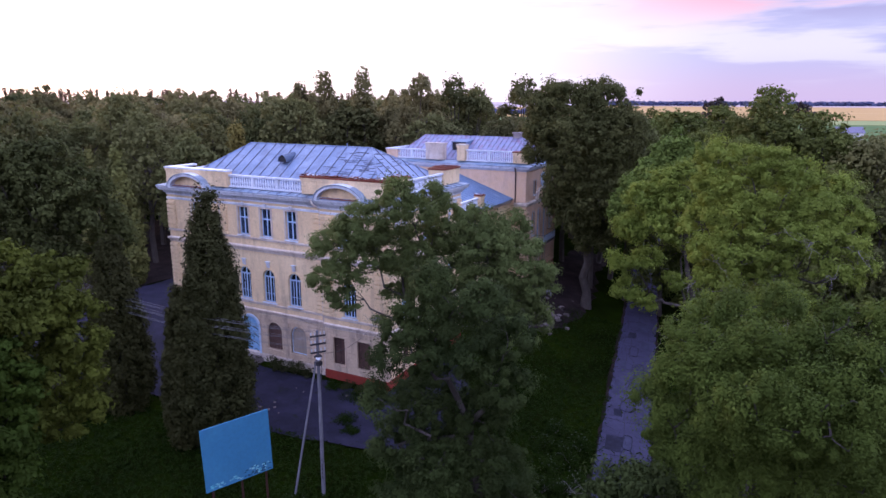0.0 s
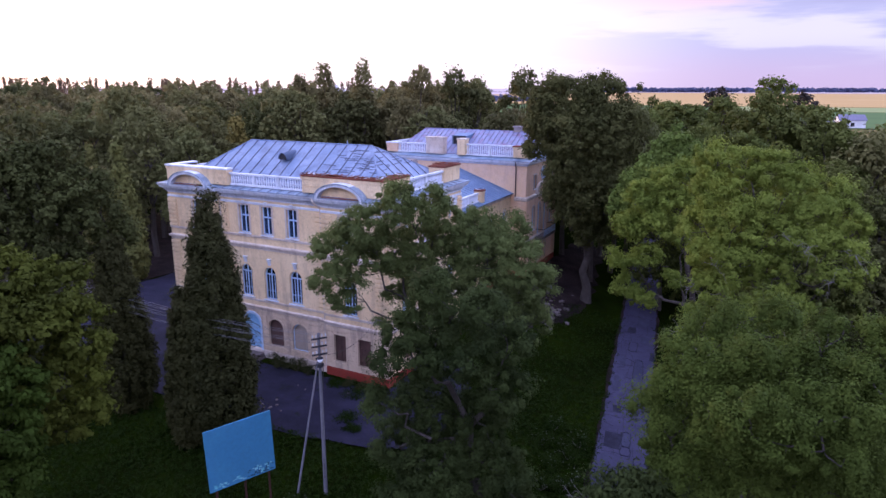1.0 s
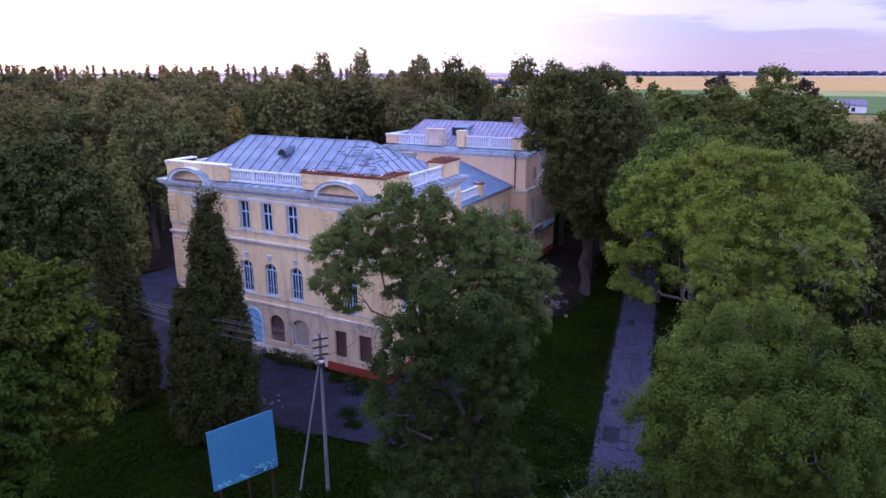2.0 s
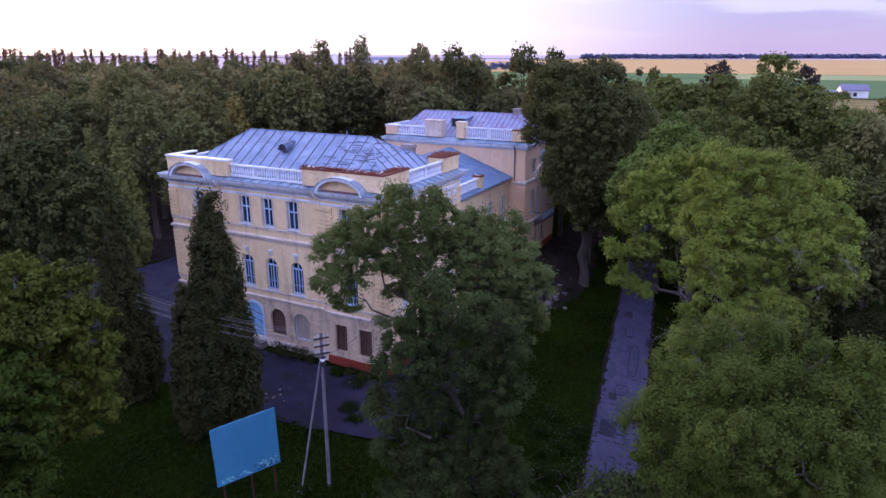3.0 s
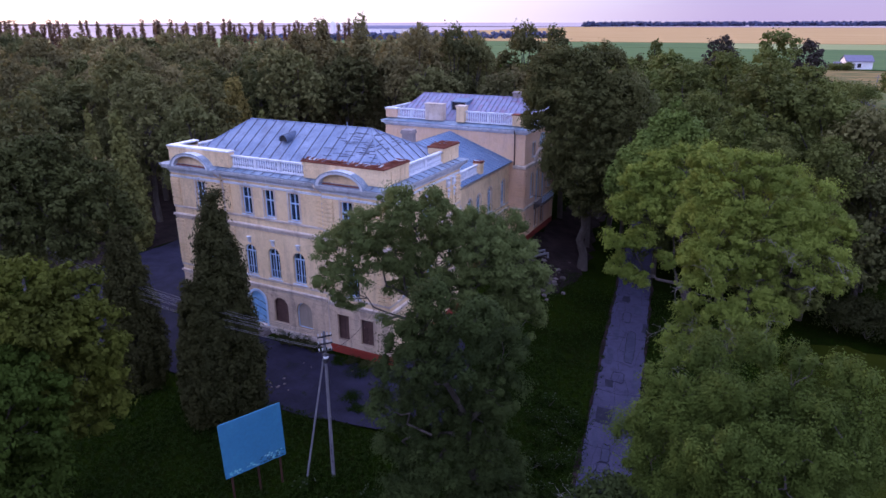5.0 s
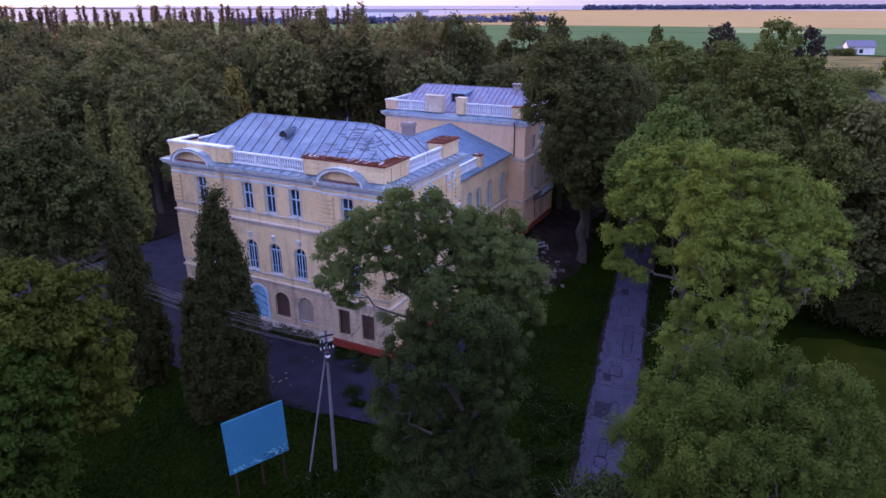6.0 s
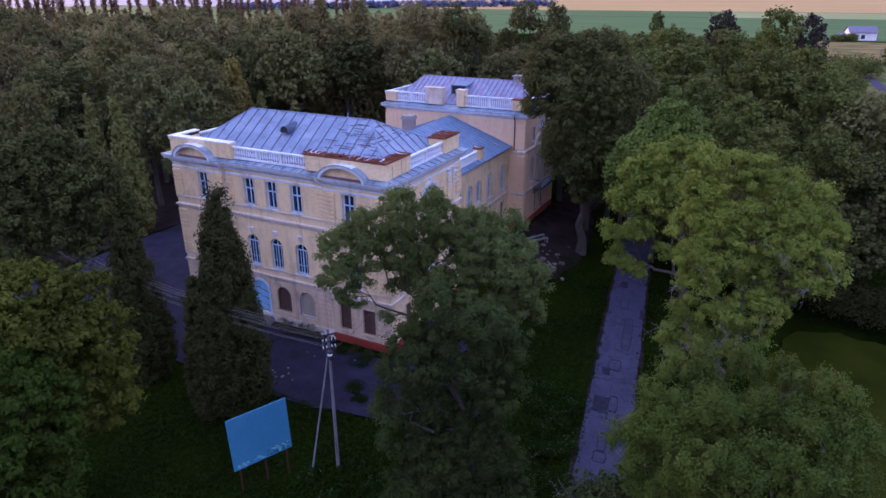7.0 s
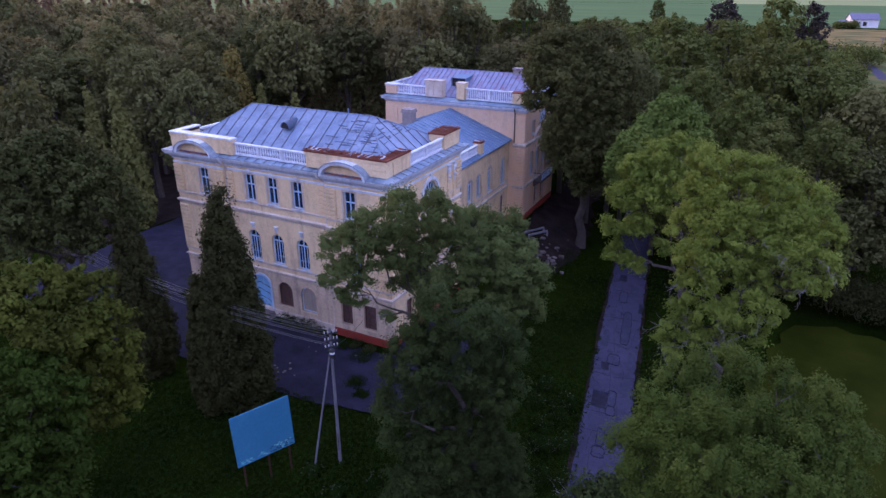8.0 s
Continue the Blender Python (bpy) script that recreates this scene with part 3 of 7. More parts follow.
def window(w, parent, u, half, z0, z1, arched, style="glass", deep=0.22, seed=0):
    """A window in its opening: frame with mullions, panes behind it, sill before it."""
    rng = random.Random(seed)
    bm = bmesh.new()
    ring = [(u - half, z0)] + (w.arc(u, half, z1 - half) if arched else [(u - half, z1), (u + half, z1)]) + [(u + half, z0)]
    inner = [(u + (a - u) * 0.93, z0 + 0.04 + (c - z0) * (1 - 0.08 / (z1 - z0))) for a, c in ring]
    bar(w, bm, inner + [inner[0]], 0.09, -deep, -deep + 0.07)
    spring = z1 - half if arched else z0 + (z1 - z0) * 0.62
    if arched:
        spring = min(spring, z1 - half)
    win = part("window", bm, FRAME if style != "boards" else BOARDING, parent)

    def glazing_bar(pts, width, thick):
        b2 = bmesh.new()
        bar(w, b2, pts, width, -deep, -deep + thick)
        part("glazing_bar", b2, FRAME, win)

    if style in ("glass", "curtain"):
        glazing_bar([(u - half, spring), (u + half, spring)], 0.10, 0.08)
        glazing_bar([(u, z0), (u, z1 - 0.02)], 0.08, 0.075)
        if arched:
            for s in (-1, 1):
                glazing_bar([(u + s * half * 0.45, z0 + 0.05), (u + s * half * 0.45, spring)], 0.05, 0.05)
        if arched:
            glazing_bar([(u - half, z0 + (spring - z0) * 0.33), (u + half, z0 + (spring - z0) * 0.33)], 0.04, 0.05)

    def fill(name, pts, d, mat, label=""):
        b2 = bmesh.new()
        vs = [b2.verts.new(w.p(a, c, d)) for a, c in pts]
        b2.faces.new(vs)
        back = [b2.verts.new(w.p(a, c, d - 0.012)) for a, c in pts]
        b2.faces.new(back[::-1])
        for i in range(len(pts)):
            b2.faces.new((vs[i], vs[(i + 1) % len(pts)], back[(i + 1) % len(pts)], back[i]))
        return part(name, b2, mat, win, label)

    if style in ("glass", "curtain"):
        low = [(u - half, z0), (u, z0), (u, spring), (u - half, spring)]
        low2 = [(u, z0), (u + half, z0), (u + half, spring), (u, spring)]
        top = (w.arc(u, half, z1 - half) if arched else [(u - half, spring), (u - half, z1), (u + half, z1), (u + half, spring)])
        for q in (low, low2, top):
            pane = fill("pane", q, -deep + 0.02, GLASS)
            pane.visible_shadow = False
        if style == "curtain":
            fill("curtain", [(u - half + 0.03, z0 + 0.05), (u + 0.02, z0 + 0.05), (u + 0.02, spring), (u - half + 0.03, spring)], -deep - 0.05, FRAME, "pale blue sheet hung behind the glass")
    elif style == "boards":
        k = max(3, int(2 * half / 0.22))
        for i in range(k):
            ua, ub = u - half + 2 * half * i / k + 0.006, u - half + 2 * half * (i + 1) / k - 0.006
            fill("board", [(ua, z0 + rng.uniform(0, 0.05)), (ub, z0 + rng.uniform(0, 0.05)), (ub, z0 + (z1 - z0) * 0.62), (ua, z0 + (z1 - z0) * 0.62)], -deep + rng.uniform(0.0, 0.02), BOARDING)
        fill("panel", [(u - half, z0 + (z1 - z0) * 0.62), (u + half, z0 + (z1 - z0) * 0.62), (u + half, z1), (u - half, z1)], -deep - 0.01, BOARDING, "brown sheet over the upper light")
    elif style == "infill":
        a = w.arc(u, half, z1 - half) if arched else [(u - half, z1), (u + half, z1)]
        fill("infill", [(u - half, z0)] + a + [(u + half, z0)], -0.16, INFILL, "grey masonry closing the arch")
    bm = bmesh.new()
    w.box(bm, u - half - 0.12, u + half + 0.12, z0 - 0.10, z0, -0.1, 0.12)
    part("sill", bm, PLASTER_BASE if z0 < 4 else TRIM, win)
    return win


def surround(w, bm, u, half, z0, z1, arched, width=0.16, proud=0.05):
    ring = [(u - half - width / 2, z0)] + (w.arc(u, half + width / 2, z1 - half) if arched else [(u - half - width / 2, z1 + width / 2), (u + half + width / 2, z1 + width / 2)]) + [(u + half + width / 2, z0)]
    if arched:
        bar(w, bm, ring, width, 0.0, proud)
    else:
        w.box(bm, u - half - width, u - half, z0, z1 + width, 0, proud)
        w.box(bm, u + half, u + half + width, z0, z1 + width, 0, proud)
        w.box(bm, u - half, u + half, z1, z1 + width, 0, proud)


def courses(w, mat, u0, u1, z0, z1, holes=(), tall=0.36, gap=0.045, proud=0.04, base=0.0):
    """Banded rustication: raised courses, broken at the openings, each stone a piece."""
    z = z0
    while z < z1 - 0.1:
        zt = min(z + tall - gap, z1)
        cuts = sorted((h[0] - h[1] - 0.16, h[0] + h[1] + 0.16) for h in holes if h[2] - 0.12 < zt and h[3] + 0.12 > z)
        a = u0
        for c0, c1 in cuts + [(u1, u1)]:
            if min(c0, u1) - a > 0.08:
                bm = bmesh.new()
                w.box(bm, a, min(c0, u1), z, zt, base, base + proud)
                part("stone_course", bm, mat, mansion)
            a = max(a, c1)
        z += tall


def scroll(w, bm, u, z, s=0.3, d=0.12):
    """A small keystone bracket with a volute top."""
    w.run(bm, u - s * 0.5, u + s * 0.5, [(0, z - s), (d * 0.5, z - s), (d, z), (d * 1.3, z + s * 0.5), (d * 1.3, z + s * 0.8), (0, z + s * 0.8)])
    w.box(bm, u - s * 0.8, u + s * 0.8, z + s * 0.8, z + s, 0, d * 1.5)


BAL_PROFILE = [(0.07, 0.0), (0.07, 0.05), (0.042, 0.08), (0.066, 0.17), (0.08, 0.26), (0.05, 0.40), (0.04, 0.52), (0.065, 0.56), (0.065, 0.62)]
bm = bmesh.new()
lathe(bm, BAL_PROFILE, (0, 0, 0), 8)
BALUSTER = bm_mesh("baluster", bm, TRIM)


def balustrade(parent, w, u0, u1, z0, d=-0.15, pedestals=2, height=0.9, mat=TRIM):
    """Rail, base and turned balusters between small pedestals."""
    bm = bmesh.new()
    w.box(bm, u0, u1, z0, z0 + 0.12, d - 0.13, d + 0.13)
    rail = part("balustrade", bm, mat, parent, "whitewashed stone balustrade, weathered")
    bm = bmesh.new()
    w.box(bm, u0, u1, z0 + height - 0.14, z0 + height, d - 0.14, d + 0.14)
    part("rail", bm, mat, rail)
    span = (u1 - u0) / (pedestals + 1)
    for i in range(1, pedestals + 1):
        bm = bmesh.new()
        w.box(bm, u0 + i * span - 0.12, u0 + i * span + 0.12, z0 + 0.12, z0 + height - 0.14, d - 0.12, d + 0.12)
        part("pedestal", bm, mat, rail)
    k = max(2, round((u1 - u0) / 0.235))
    s = (height - 0.26) / 0.62
    for i in range(k):
        u = u0 + (i + 0.5) * (u1 - u0) / k
        if min([abs(u - (u0 + j * span)) for j in range(1, pedestals + 1)] + [9]) < 0.15:
            continue
        ob = put("baluster", BALUSTER, rail)
        ob.matrix_basis = Matrix.Translation(w.p(u, z0 + 0.12, d)) @ Matrix.Diagonal((1, 1, s, 1))
    return rail


def pier(parent, w, u0, u1, z0, z1, d0, d1, cap_mat, panel=True, mat=None):
    """A solid attic pier with coursed joints and a sheet-covered coping."""
    bm = bmesh.new()
    w.box(bm, u0, u1, z0, z1 - 0.12, d0, d1)
    w.box(bm, u0 - 0.05, u1 + 0.05, z1 - 0.34, z1 - 0.12, d0, d1 + 0.06)
    k = max(1, round((u1 - u0) / 1.3))
    zm = (z0 + z1 - 0.34) / 2
    for i in range(k):
        a, c = u0 + (u1 - u0) * i / k + 0.03, u0 + (u1 - u0) * (i + 1) / k - 0.03
        w.box(bm, a, c, z0 + 0.03, zm - 0.02, d1, d1 + 0.035)
        w.box(bm, a, c, zm + 0.02, z1 - 0.36, d1, d1 + 0.035)
    p = part("attic_pier", bm, mat or PLASTER, parent)
    bm = bmesh.new()
    w.box(bm, u0 - 0.09, u1 + 0.09, z1 - 0.118, z1, d0 - 0.05, d1 + 0.10)
    part("coping", bm, cap_mat, p, "peeling rusty sheet coping" if cap_mat is RUST else "pale sheet-metal coping")
    return p


def crumpled(parent, w, u0, u1, d0, d1, z, seed):
    """Lifted, torn strips of coping sheet."""
    rng = random.Random(seed)
    u = u0
    while u < u1 - 0.2:
        wdt = rng.uniform(0.08, 0.22)
        bm = bmesh.new()
        k = 5
        rows = []
        for i in range(k):
            t = i / (k - 1)
            dd = d0 + (d1 - d0) * t
            lift = z + 0.02 + rng.uniform(0, 0.10) * (0.35 + abs(2 * t - 1))
            rows.append([bm.verts.new(w.p(u + rng.uniform(-0.04, 0.04), lift, dd)), bm.verts.new(w.p(min(u + wdt, u1), lift + rng.uniform(-0.03, 0.06), dd))])
        for a, c in zip(rows, rows[1:]):
            bm.faces.new((a[0], a[1], c[1], c[0]))
        geom = bmesh.ops.solidify(bm, geom=bm.faces[:], thickness=0.012)
        part("torn_sheet", bm, RUST if rng.random() < 0.8 else (TRIM if rng.random() < 0.8 else ZINC), parent, "torn and lifted strip of rusty coping sheet")
        u += wdt + rng.uniform(0.0, 0.1)


rng_roof = random.Random(50)


def hip_roof(parent, x0, x1, y0, y1, z0, rx0, rx1, ry, zr, mat, gap, name="roof"):
    """A hipped or gabled sheet roof with standing seams."""
    pts = {"a": (x0, y0, z0), "b": (x1, y0, z0), "c": (x1, y1, z0), "d": (x0, y1, z0), "r": (rx0, ry, zr), "s": (rx1, ry, zr)}
    pts = {k: Vector(v) for k, v in pts.items()}
    bm = bmesh.new()
    vs = {k: bm.verts.new(v) for k, v in pts.items()}
    lo = {k: bm.verts.new(v - Vector((0, 0, 0.08))) for k, v in pts.items() if k in "abcd"}
    for q in ("absr", "bcs", "cdrs", "dar"):
        bm.faces.new([vs[k] for k in q])
    bm.faces.new([lo[k] for k in "dcba"])
    for i, k in enumerate("abcd"):
        m = "abcd"[(i + 1) % 4]
        bm.faces.new((lo[k], lo[m], vs[m], vs[k]))
    roof = part(name, bm, mat, parent)
    for q, along in (("absr", True), ("bcs", False), ("cdrs", True), ("dar", False)):
        a, c = pts[q[0]], pts[q[1]]
        top = [pts[k] for k in q[2:]]
        n = (c - a).cross(top[0] - a).normalized()
        e = (c - a).normalized()
        up = n.cross(e).normalized()
        length = (c - a).length
        poly = [((p - a).dot(e), (p - a).dot(up)) for p in [a, c, *top]]
        u = gap * 0.5
        while u < length:
            hs = []
            for (ua, va), (ub, vb) in zip(poly, poly[1:] + poly[:1]):
                if (ua - u) * (ub - u) < 0:
                    hs.append(va + (vb - va) * (u - ua) / (ub - ua))
            if len(hs) >= 2 and max(hs) - min(hs) > 0.2:
                bm = bmesh.new()
                p0, p1 = a + e * u + up * (min(hs) + 0.02), a + e * u + up * (max(hs) - 0.02)
                rows = [[bm.verts.new(p + e * s + n * h) for s, h in ((-0.015, 0), (0.015, 0), (0.015, 0.055), (-0.015, 0.055))] for p in (p0, p1)]
                for k in range(4):
                    bm.faces.new((rows[0][k], rows[0][(k + 1) % 4], rows[1][(k + 1) % 4], rows[1][k]))
                bm.faces.new(rows[0][::-1])
                bm.faces.new(rows[1])
                part("standing_seam", bm, SEAM, roof, "dark folded standing seam")
                v = min(hs) + rng_roof.uniform(0.3, 1.4)
                while v < max(hs) - 0.5 and along:
                    b2 = bmesh.new()
                    q0, q1 = a + e * (u + 0.03) + up * v, a + e * (u + gap - 0.03) + up * (v + rng_roof.uniform(-0.03, 0.03))
                    rows = [[b2.verts.new(p + up * t + n * h) for t, h in ((-0.007, 0), (0.007, 0), (0.007, 0.012), (-0.007, 0.012))] for p in (q0, q1)]
                    for k in range(4):
                        b2.faces.new((rows[0][k], rows[0][(k + 1) % 4], rows[1][(k + 1) % 4], rows[1][k]))
                    part("cross_fold", b2, SEAM, roof)
                    v += rng_roof.uniform(2.6, 5.5)
            u += gap
    for p0, p1 in (("r", "s"), ("a", "r"), ("b", "s"), ("c", "s"), ("d", "r")):
        bm = bmesh.new()
        if (pts[p0] - pts[p1]).length > 0.1:
            tube(bm, [pts[p0], pts[p1]], [0.06, 0.06], 6)
            part("ridge_roll", bm, mat, roof)
        else:
            bm.free()
    return roof


mansion = thing("mansion", "abandoned three-storey cream mansion with balustrades and blue-grey metal roofs", "mansion", (-34.25, 37.5, 0))
X0, X1 = -44.7, -23.45
XC = (X0 + X1) / 2
YB, YM, YE = 37.5, 37.75, 49.5         # bay face, middle face, rear of the front block
ZT = 13.3                             # underside of the cornice
BAY = 5.55                            # width of each end bay
WA = (-36.66, -34.38, -31.92)
CL, CR = -41.4, -26.85                 # axes of the end bays

front_l, front_m, front_r = Wall((0, YB), (1, 0)), Wall((0, YM), (1, 0)), Wall((0, YB), (1, 0))
side_e, side_w = Wall((X1, 0), (0, 1)), Wall((X0, 0), (0, -1))

mid_holes = [(u, 0.50, 10.3, 12.5, False) for u in WA] + [(u, 0.60, 5.05, 7.70, True) for u in (-36.83, -34.38, -31.84)]
mid_holes += [(-36.62, 0.85, 0.35, 3.55, True), (-34.12, 0.76, 1.15, 3.42, True), (-31.72, 0.78, 1.15, 3.42, True)]
bay_holes = lambda c: [(c, 0.52, 10.3, 12.5, False), (c + 0.25, 0.58, 5.05, 7.70, True), (c - 0.85, 0.54, 1.18, 3.33, False), (c + 1.35, 0.58, 1.18, 3.33, False)]
side_holes = [(43.9, 1.15, 9.9, 12.05, True), (40.0, 0.5, 5.05, 7.7, True), (43.9, 0.6, 5.05, 7.7, True), (47.6, 0.5, 5.05, 7.7, True), (40.2, 0.5, 1.2, 3.3, False), (47.5, 0.5, 1.2, 3.3, False)]

for w, a, c, holes in ((front_l, X0, X0 + BAY, bay_holes(CL)), (front_m, X0 + BAY, X1 - BAY, mid_holes), (front_r, X1 - BAY, X1, bay_holes(CR))):
    wall_part(w, mansion, a, c, 0.62, 4.1, [h for h in holes if h[2] < 4], PLASTER_BASE)
    wall_part(w, mansion, a, c, 4.1, ZT + 0.3, [h for h in holes if h[2] > 4], PLASTER)
wall_part(side_e, mansion, YB + 0.5, YE, 0.62, ZT + 0.3, side_holes, PLASTER)
wall_part(side_w, mansion, -YE, -YB - 0.5, 0.62, ZT + 0.3, [], PLASTER)
back_w = Wall((0, YE), (-1, 0))
wall_part(back_w, mansion, -X1 + 0.5, -X0 - 0.5, 0.62, ZT + 0.3, [], PLASTER)
# return faces of the bays and the plinth
for w, a, c in ((front_l, X0 - 0.08, X0 + BAY), (front_m, X0 + BAY, X1 - BAY), (front_r, X1 - BAY, X1 + 0.08)):
    bm = bmesh.new()
    w.run(bm, a, c, [(-0.5, -0.7), (0.08, -0.7), (0.08, 0.56), (0.0, 0.618), (-0.5, 0.618)])
    part("plinth", bm, PLINTH if w is front_r else STUCCO, mansion, "red painted plinth, flaking" if w is front_r else "dirty bare plinth")
for w, a, c in ((side_e, YB + 0.5, YE + 0.08), (side_w, -YE - 0.08, -YB - 0.5)):
    bm = bmesh.new()
    w.run(bm, a, c, [(-0.5, -0.35), (0.08, -0.35), (0.08, 0.56), (0.0, 0.618), (-0.5, 0.618)])
    part("plinth", bm, PLINTH, mansion, "red painted plinth, flaking")
    bm = bmesh.new()
    w.run(bm, a, c, [(-0.5, -2.2), (0.11, -2.2), (0.11, -0.36), (-0.5, -0.36)])
    part("footing", bm, RUBBLE, mansion, "bare masonry footing")

STR = {"one": [(0, 4.0), (0.06, 4.0), (0.06, 4.12), (0.14, 4.18), (0.14, 4.30), (0, 4.36)],
       "sill2": [(0, 4.72), (0.05, 4.72), (0.05, 4.88), (0, 4.9)],
       "two": [(0, 9.05), (0.05, 9.05), (0.05, 9.22), (0.16, 9.28), (0.16, 9.42), (0, 9.50)],
       "three": [(0, 9.98), (0.06, 9.98), (0.06, 10.12), (0, 10.16)]}
CORN = [(0, 13.0), (0.06, 13.0), (0.06, 13.12), (0.16, 13.2), (0.22, 13.34), (0.44, 13.42), (0.50, 13.58), (0.56, 13.64), (0.56, 13.74), (0, 13.74)]
CAPF = [(-0.3, 13.744), (0.60, 13.744), (0.60, 13.79), (-0.3, 13.98)]
FRIEZE = [(0, 12.62), (0.05, 12.62), (0.05, 12.78), (0, 12.8)]
runs = [(front_l, X0, X0 + BAY, 1, 0), (front_m, X0 + BAY, X1 - BAY, 0, 0), (front_r, X1 - BAY, X1, 0, 1), (side_e, YB, YE, 1, 1), (side_w, -YE, -YB, 1, 1)]
for w, a, c, e0, e1 in runs:
    for key, prof in STR.items():
        bm = bmesh.new()
        w.run(bm, a, c, prof, e0, e1)
        part("string_course", bm, STUCCO, mansion)
    bm = bmesh.new()
    w.run(bm, a, c, FRIEZE, e0, e1)
    part("frieze_band", bm, TRIM, mansion)
    bm = bmesh.new()
    w.run(bm, a, c, CORN, e0, e1)
    part("cornice", bm, TRIM, mansion, "whitewashed moulded cornice")
    bm = bmesh.new()
    w.run(bm, a, c, CAPF, e0, e1)
    fl = part("flashing", bm, FLASH, mansion, "blue-grey sheet over the cornice")
    k = int((c - a) / 0.9)
    for i in range(1, k):
        u = a + i * (c - a) / k
        bm = bmesh.new()
        w.run(bm, u - 0.018, u + 0.018, [(-0.25, 13.975), (0.605, 13.795), (0.605, 13.83), (-0.25, 14.01)])
        part("joint", bm, SEAM, fl)

# rustication
for w, a, c, holes in ((front_l, X0, X0 + BAY, bay_holes(CL)), (front_m, X0 + BAY, X1 - BAY, mid_holes), (front_r, X1 - BAY, X1, bay_holes(CR))):
    courses(w, PLASTER_BASE, a + 0.01, c - 0.01, 0.66, 3.98, holes, 0.42, 0.065, 0.055)
for w, ends in ((front_l, ((X0, X0 + 0.95), (X0 + BAY - 0.95, X0 + BAY))), (front_r, ((X1 - BAY, X1 - BAY + 0.95), (X1 - 0.95, X1))), (front_m, ((X0 + BAY + 0.02, X0 + BAY + 0.8), (X1 - BAY - 0.8, X1 - BAY - 0.02))), (side_e, ((YB + 0.02, YB + 0.95), (YE - 0.95, YE))), (side_w, ((-YB - 0.95, -YB), (-YE, -YE + 0.9)))):
    for a, c in ends:
        for z0, z1 in ((4.95, 9.0), (10.2, 12.55)):
            courses(w, PLASTER, a, c, z0, z1, (), 0.34, 0.11, 0.13)

# windows
seed = 0
for w, holes, styles in ((front_m, mid_holes, ["glass", "curtain", "glass", "glass", "glass", "glass", "door", "boards", "infill"]),
                         (front_l, bay_holes(CL), ["glass", "glass", "boards", "boards"]),
                         (front_r, bay_holes(CR), ["glass", "glass", "boards", "boards"]),
                         (side_e, side_holes, ["glass", "glass", "glass", "glass", "boards", "boards"])):
    for (u, half, z0, z1, arched), style in zip(holes, styles):
        seed += 1
        bm = bmesh.new()
        surround(w, bm, u, half, z0, z1, arched, 0.15 if z0 > 4 else 0.12, 0.05)
        part("surround", bm, PLASTER_BASE if z0 < 4 else PLASTER if z0 < 9 else STUCCO, mansion)
        if style != "door":
            window(w, mansion, u, half, z0, z1, arched, style, seed=seed)
        if arched and z0 > 4:
            bm = bmesh.new()
            scroll(w, bm, u, z1 + 0.42, 0.26)
            part("keystone", bm, TRIM, mansion, "small white scrolled keystone")
        if not arched and z0 > 9:
            bm = bmesh.new()
            scroll(w, bm, u, z1 + 0.22, 0.16, 0.08)
            part("keystone", bm, TRIM, mansion, "small white scrolled keystone")

# the closed arched door
u, half, z0, z1 = -36.62, 0.85, 0.35, 3.55
bm = bmesh.new()
ring = [(u - half, z0)] + front_m.arc(u, half, z1 - half) + [(u + half, z0)]
vs, bk = [bm.verts.new(front_m.p(a, c, -0.14)) for a, c in ring], [bm.verts.new(front_m.p(a, c, -0.2)) for a, c in ring]
bm.faces.new(vs)
bm.faces.new(bk[::-1])
for i in range(len(ring)):
    bm.faces.new((vs[i], vs[(i + 1) % len(ring)], bk[(i + 1) % len(ring)], bk[i]))
door = part("door", bm, DOORPAINT, mansion, "closed arched double door, flaking light-blue paint")
bm = bmesh.new()
bar(front_m, bm, [(u, z0), (u, z1)], 0.06, -0.14, -0.11)
for s in (-1, 1):
    for za, zb in ((0.5, 1.2), (1.35, 2.4)):
        bar(front_m, bm, [(u + s * 0.14, za), (u + s * 0.70, za), (u + s * 0.70, zb), (u + s * 0.14, zb), (u + s * 0.14, za)], 0.06, -0.14, -0.115)
part("panel", bm, DOORPAINT, door)
rng = random.Random(3)
for k in range(4):
    bm = bmesh.new()
    z = 0.9 + 0.62 * k
    pts = [(u - 0.7 + 0.35 * i, z + 0.14 * (i % 2) + rng.uniform(-0.1, 0.1) - 0.1 * i) for i in range(5)]
    bar(front_m, bm, [(a, min(c, z1 - 0.5)) for a, c in pts], 0.07, -0.139, -0.128)
    part("bare_streak", bm, IRON, door, "dark streak of bare wood")
bm = bmesh.new()
bar(front_m, bm, [(u - half - 0.12, z0)] + front_m.arc(u, half + 0.12, z1 - half) + [(u + half + 0.12, z0)], 0.2, 0.0, 0.07)
part("door_case", bm, FRAME, door, "pale blue arched door case")
bm = bmesh.new()
for i in range(3):
    front_m.box(bm, u - 1.3 + 0.1 * i, u + 1.3 - 0.1 * i, -0.5, 0.02 + 0.16 * i, 0.08, 1.5 - 0.38 * i)
part("door_step", bm, RUBBLE, mansion)

